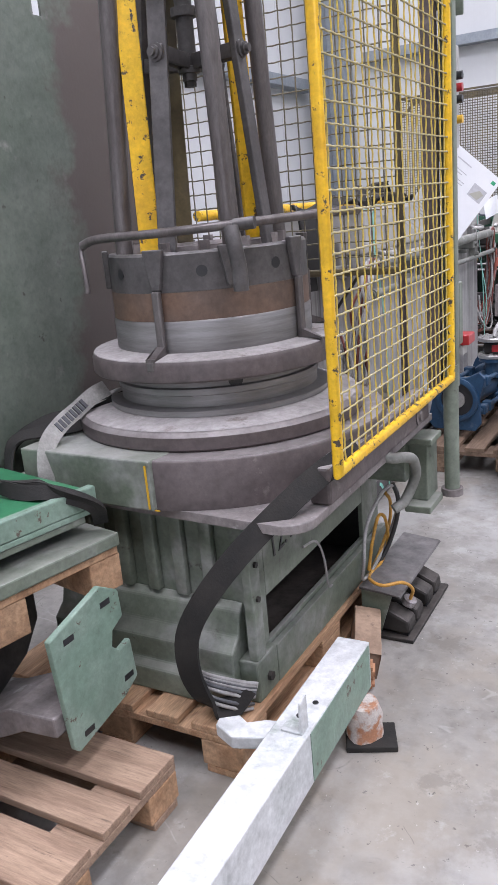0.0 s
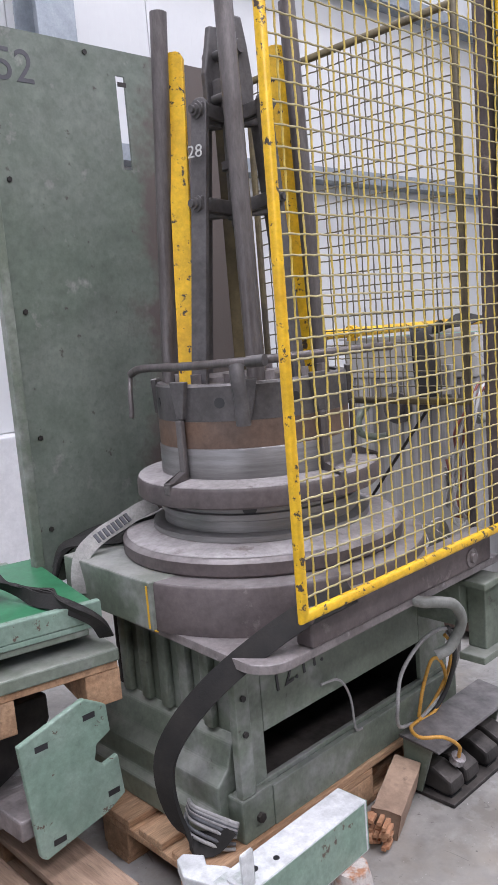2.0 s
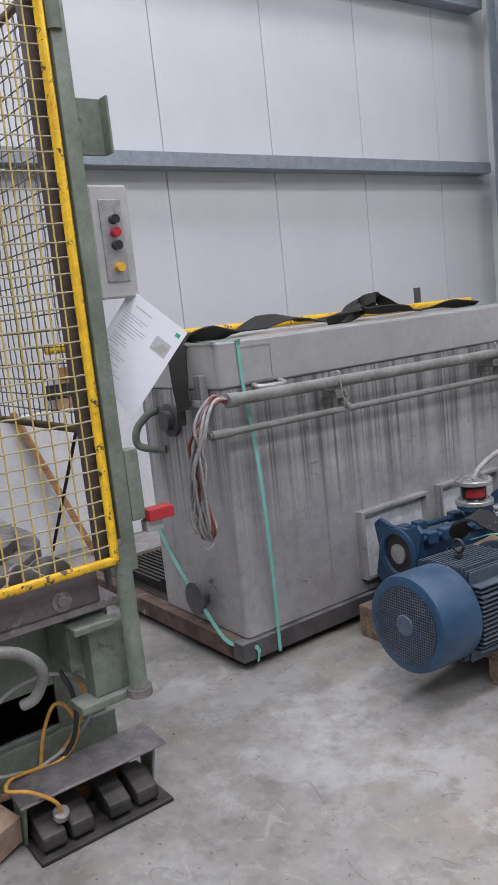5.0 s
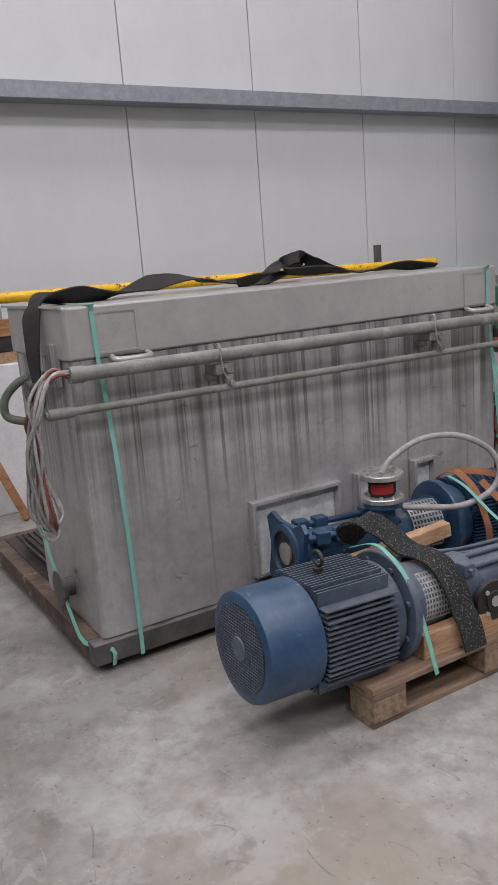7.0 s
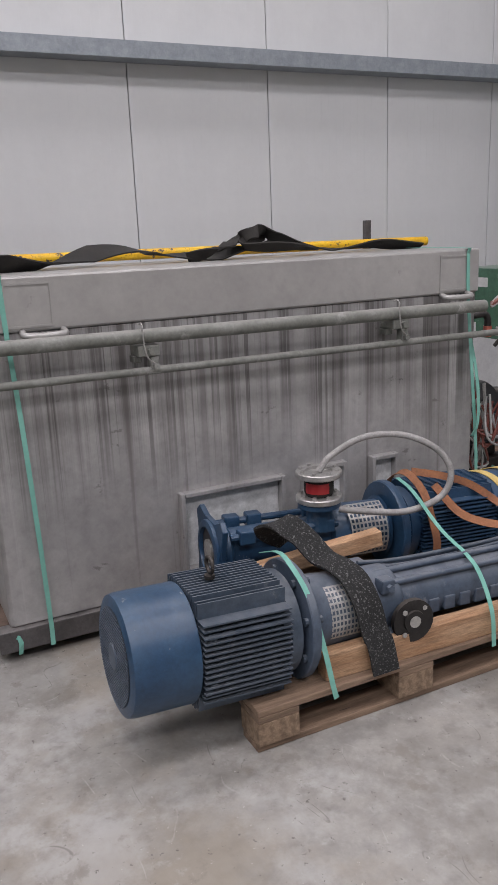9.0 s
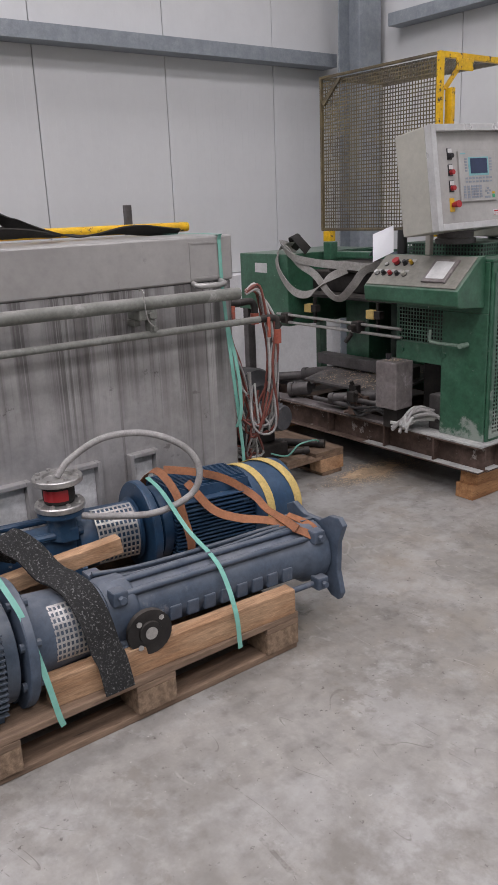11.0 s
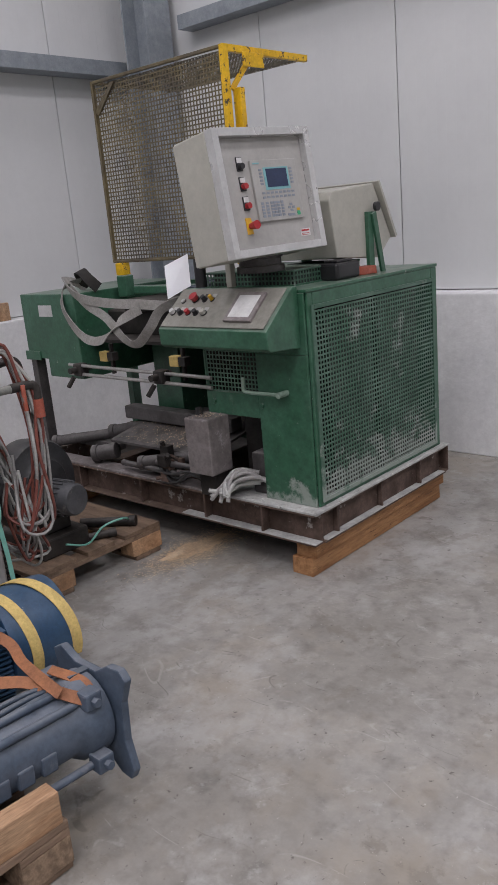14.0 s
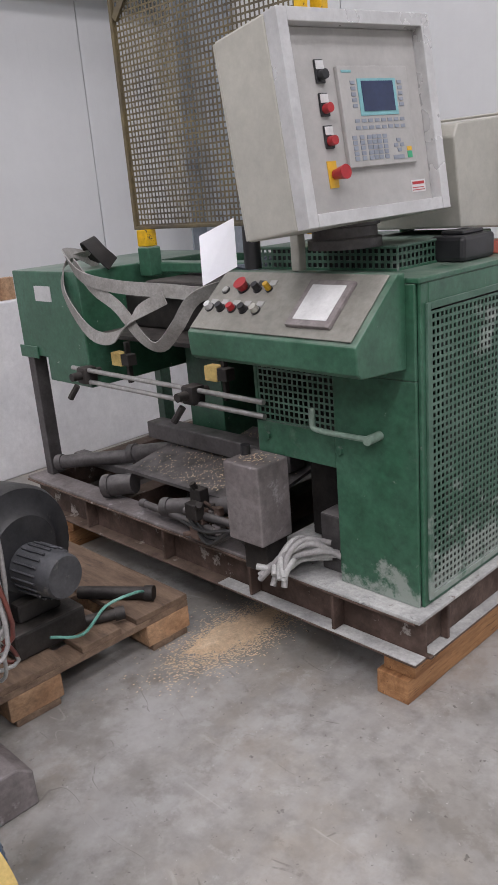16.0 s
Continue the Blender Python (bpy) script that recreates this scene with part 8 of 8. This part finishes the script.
part("stray_wire", bm, M_CABLEGREY, press, smooth=50)
# split timber end and pedal-side offcut
plank((-0.83, 1.985, 0.0005), (-0.925, 2.24, 0.03), 0.085, 0.1, M_OLDWOOD, "split timber offcut with a ragged end on the floor", name="split_timber", ragged=0.05, roll=12)
bm = BM()
for k in range(34):
    y, z, l = random.uniform(-0.035, 0.035), random.uniform(0.012, 0.09), random.uniform(0.012, 0.04)
    box(bm, -l, 0.012, y - 0.006, y + 0.006, z - 0.005, z + 0.005, m=Matrix.Translation((-0.828, 1.982, 0.002)) @ pose(0, 0, 0, 0, 0, 110))
solo("splinters", bm, M_SPLIT, (-0.83, 1.98, 0.0), "fresh splintered end of the timber offcut", "splinters", kind="stuff")

# ---- white beam on the floor ----
mb = axis_frame((-0.752, 0.45, 0.0), (-0.784, 1.82, 0.0))
beam = thing("steel_beam", (-0.77, 1.1, 0.12), "white-washed box beam with green patches lying on blocks", "beam")
bm = BM()
box(bm, -0.047, 0.047, 0, 1.372, 0.118, 0.262, m=mb, bev=0.004)
part("box_section", bm, M_WHITESTEEL, beam)
bm = BM()
box(bm, 0.0472, 0.049, 0.95, 1.36, 0.125, 0.257, m=mb)
part("green_patch", bm, M_PALEGREEN, beam, "faded green paint patch on the beam's side")
bm = BM()
box(bm, -0.045, 0.045, 1.3725, 1.376, 0.12, 0.258, m=mb)
part("end_plate", bm, M_PALEGREEN, beam)
bm = BM()
prism(bm, [(-0.047, 0.93), (-0.14, 0.9), (-0.2, 0.93), (-0.205, 0.955), (-0.16, 0.985), (-0.13, 0.965), (-0.09, 0.99), (-0.047, 1.0)], "z", 0.2, 0.235)
part("claw_bracket", bm, M_WHITESTEEL, beam, m=mb, bevel=0.004)
bm = BM()
box(bm, 0.028, 0.036, 0.93, 0.97, 0.2625, 0.35, m=mb, bev=0.006)
box(bm, -0.02, 0.036, 0.93, 0.97, 0.2622, 0.268, m=mb, bev=0.002)
part("lug", bm, M_WHITESTEEL, beam)
# black discs on the solid top stand for the holes' dark
bm = BM()
rod(bm, mb @ Vector((0.0, 1.0, 0.262)), mb @ Vector((0.0, 1.0, 0.2635)), 0.01, 12)
rod(bm, mb @ Vector((0.015, 1.06, 0.262)), mb @ Vector((0.015, 1.06, 0.2635)), 0.008, 12)
part("bolt_hole", bm, M_BLACK, beam)
bm = BM()
lathe(bm, [(0.03, 0.018), (0.05, 0.018), (0.047, 0.05), (0.05, 0.08), (0.045, 0.1175), (0.03, 0.1175)], (-0.735, 1.745, 0), seg=14)
for v_ in bm.verts:
    v_.co += Vector((random.uniform(-1, 1), random.uniform(-1, 1), 0)) * 0.005
ft = mat("flaking_white_orange_foot", (0.55, 0.5, 0.46), (0.42, 0.2, 0.11), rough=0.85, scale=20, low=0.45, high=0.55, bump=0.6, bump_scale=60)
solo("beam_foot", bm, ft, (-0.735, 1.745, 0.018), "crumbling white and orange foot under the beam", "foot", smooth=50)
bm = BM()
box(bm, -0.07, 0.07, -0.055, 0.055, 0.0004, 0.0178, m=Matrix.Translation((-0.715, 1.745, 0)) @ pose(0, 0, 0, 0, 0, 24), bev=0.003)
solo("rubber_pad", bm, M_RUBBER, (-0.715, 1.745, 0), "black rubber pad under the beam foot", "pad")
bm = BM()
box(bm, -0.85, -0.65, 0.5, 0.6, 0.0004, 0.1178, bev=0.004)
solo("wood_block", bm, M_OLDWOOD, (-0.75, 0.55, 0), "wooden block under the beam's end", "wood block")

# ---- loose parts on the low pallet ----
ms = Matrix.Translation((-1.275, 1.47, 0)) @ pose(0, 0, 0, 0, 0, -11.7)
# slab and deck board run on unseen past the bearers, shading the space below
bm = BM()
box(bm, -1.1, 0.0, -0.95, 0.0, 0.635, 0.672, m=ms, bev=0.005)
slab = thing("green_table_slab", (-1.6, 1.0, 0.5), "worn green steel slab on timber bearers", "slab")
part("slab_top", bm, M_GREEN, slab, "worn green slab")
for y0, y1 in ((-0.1, -0.0), (-0.41, -0.29), (-0.93, -0.83)):
    bm = BM()
    box(bm, -0.55, -0.01, y0, y1, 0.518, 0.6125, m=ms, bev=0.004)
    part("bearer", bm, M_WOOD, slab, "pale timber bearer")
bm = BM()
box(bm, -1.08, -0.008, -0.95, -0.005, 0.613, 0.6345, m=ms, bev=0.003)
part("deck_board", bm, M_WOOD, slab)
bm = BM()
prism(bm, [(-0.62, 0.675), (-0.14, 0.675), (-0.05, 0.71), (-0.05, 0.728), (-0.62, 0.728)], "y", -0.9, -0.06)
case = thing("green_cover", (-1.6, 1.05, 0.673), "green sheet-steel cover lying on the slab", "cover")
part("tray", bm, M_GREEN, case, m=ms, bevel=0.003)
bm = BM()
box(bm, -0.64, -0.045, -0.95, -0.02, 0.7285, 0.745, m=ms, bev=0.003)
box(bm, -0.07, -0.043, -0.95, -0.02, 0.7455, 0.80, m=ms, bev=0.004)
part("rim", bm, M_PALEGREEN, case)
bm = BM()
box(bm, -0.64, -0.075, -0.93, -0.03, 0.7455, 0.79, m=ms, bev=0.004)
part("sheet", bm, M_CLEANGREEN, case, "bright green sheet")
bm = BM()
for k in range(4):
    a = k * 0.06
    ribbon(bm, [(-1.72 - a, 0.95, 0.805), (-1.66 - a * 0.5, 1.1, 0.83 + 0.02 * k), (-1.6 - a * 0.3, 1.24 + 0.02 * k, 0.86), (-1.55, 1.32, 0.83), (-1.46, 1.34 + a * 0.3, 0.81), (-1.36, 1.36, 0.81), (-1.3, 1.42, 0.76), (-1.33, 1.47, 0.69)], (0.3, 0.6, 0.7), 0.04, 0.006, 6, twist=[0, 60, 20 * k, 40])
solo("black_sling", bm, M_RUBBER, (-1.5, 1.3, 0.8), "black webbing sling heaped on the green cover", "sling", smooth=50)
# notched plate leaning at the front and the casting behind it
pl = [(1.13, 0.545), (1.32, 0.595), (1.385, 0.555), (1.39, 0.48), (1.345, 0.46), (1.335, 0.42), (1.36, 0.395), (1.405, 0.405), (1.415, 0.29), (1.36, 0.262), (1.17, 0.225), (1.155, 0.24)]
bm = BM()
prism(bm, pl, "x", -1.25, -1.232)
np_ = thing("notched_plate", (-1.24, 1.27, 0.225), "pale green notched steel plate bolted to a casting", "plate")
part("plate", bm, M_PALEGREEN, np_, bevel=0.004)
# black strips on the solid plate stand for the slots' dark
for y, z in ((1.19, 0.52), (1.33, 0.545), (1.38, 0.31), (1.21, 0.26)):
    bm = BM()
    box(bm, -1.2318, -1.231, y - 0.018, y + 0.018, z - 0.008, z + 0.008)
    part("slot_hole", bm, M_BLACK, np_)
cast = thing("casting", (-1.55, 1.1, 0.145), "dusty grey steel casting under the green slab", "casting")
bm = BM()
prism(bm, [(-2.1, 0.16), (-1.55, 0.19), (-1.42, 0.25), (-1.36, 0.28), (-1.2505, 0.29), (-1.2505, 0.345), (-1.4, 0.335), (-1.52, 0.285), (-1.6, 0.27), (-2.1, 0.25)], "y", 1.12, 1.3)
part("arm", bm, M_DUSTIRON, cast, "dusty grey curved arm", bevel=0.006)
for x0, y0 in ((-2.05, 1.15), (-2.05, 0.62), (-1.6, 0.62)):
    bm = BM()
    box(bm, x0, x0 + 0.1, y0, y0 + 0.1, 0.1455, 0.517, bev=0.004)
    part("stub", bm, M_DARK, cast)
# made-up dark block that fills in the shade below the slab
bm = BM()
prism(bm, [(0.78, 0.26), (1.1, 0.26), (1.3, 0.36), (1.36, 0.44), (1.36, 0.516), (0.78, 0.516)], "x", -1.98, -1.5)
part("body", bm, M_DARK, cast, "dark block added for the shade under the slab", bevel=0.008)
bm = BM()
box(bm, -1.95, -1.55, 0.73, 1.119, 0.2, 0.24)
part("cross_plate", bm, M_DARK, cast)

# ---- papers in a sleeve on the gate post ----
pc = [Vector((-0.728, 2.767, 1.598)), Vector((-0.6, 2.85, 1.465)), Vector((-0.735, 2.745, 1.228)), Vector((-0.863, 2.662, 1.361))]
ux2 = (pc[1] - pc[0]).normalized()
uy2 = (pc[0] - pc[3])
uy2 = (uy2 - ux2 * uy2.dot(ux2)).normalized()
uz2 = ux2.cross(uy2)
o = pc[0]
mpap = Matrix(((ux2.x, uy2.x, uz2.x, o.x), (ux2.y, uy2.y, uz2.y, o.y), (ux2.z, uy2.z, uz2.z, o.z), (0, 0, 0, 1)))
sheet = thing("paper_sheet", (-0.73, 2.75, 1.4), "white printed data sheet in a sleeve tied to the post", "paper")
bm = BM()
box(bm, 0, 0.212, -0.3, 0, -0.001, 0.0005)
ps = part("sheet", bm, M_PAPER, sheet, m=mpap)
bm = BM()
for k in range(22):
    if k in (7, 12, 16):
        continue
    box(bm, 0.02, 0.02 + random.uniform(0.03, 0.1), -0.06 - 0.009 * k, -0.0575 - 0.009 * k, 0.0006, 0.0009)
box(bm, 0.04, 0.1, -0.032, -0.028, 0.0006, 0.0009)
box(bm, 0.02, 0.16, -0.29, -0.2885, 0.0006, 0.0009)
t_ = part("text_lines", bm, M_GREYINK, ps, "lines of small unreadable print", m=mpap)
bm = BM()
box(bm, 0.14, 0.195, -0.105, -0.06, 0.0006, 0.0009)
part("printed_picture", bm, M_GREYINK, ps, "small grey printed picture", m=mpap)
bm = BM()
prism(bm, [(0.145, -0.1), (0.17, -0.07), (0.19, -0.075), (0.18, -0.1)], "z", 0.001, 0.0012)
part("printed_picture", bm, M_BEIGE, ps, m=mpap)
bm = BM()
box(bm, 0.185, 0.2, -0.03, -0.018, 0.0006, 0.0009)
part("printed_mark", bm, M_GREENKEY, ps, m=mpap)
bm = BM()
hose(bm, [mpap @ Vector((0.01, -0.01, 0.002)), (-0.728, 2.72, 1.6), (-0.72, 2.69, 1.585), (-0.713, 2.67, 1.57)], 0.0012, 5)
part("tie", bm, M_CABLEWHITE, sheet)
# slings lying on the table behind the gate
bm = BM()
ribbon(bm, [(-0.86, 2.5, 0.72), (-0.88, 2.42, 0.78), (-0.9, 2.36, 0.82), (-0.86, 2.3, 0.79), (-0.86, 2.2, 0.8), (-0.86, 2.05, 0.78), (-0.85, 1.95, 0.74)], (0.8, 0.2, 0.5), 0.07, 0.006, 6, twist=[0, 40, -20, 50])
ribbon(bm, [(-0.95, 2.56, 0.72), (-0.92, 2.5, 0.8), (-0.9, 2.44, 0.82), (-0.94, 2.38, 0.76), (-0.96, 2.45, 0.72)], (0.8, 0.2, 0.5), 0.06, 0.006, 6, twist=[0, 60, 0])
solo("brown_sling", bm, M_WEB, (-0.88, 2.3, 0.71), "dirty brown-grey sling heaped on the press table", "sling", smooth=50)
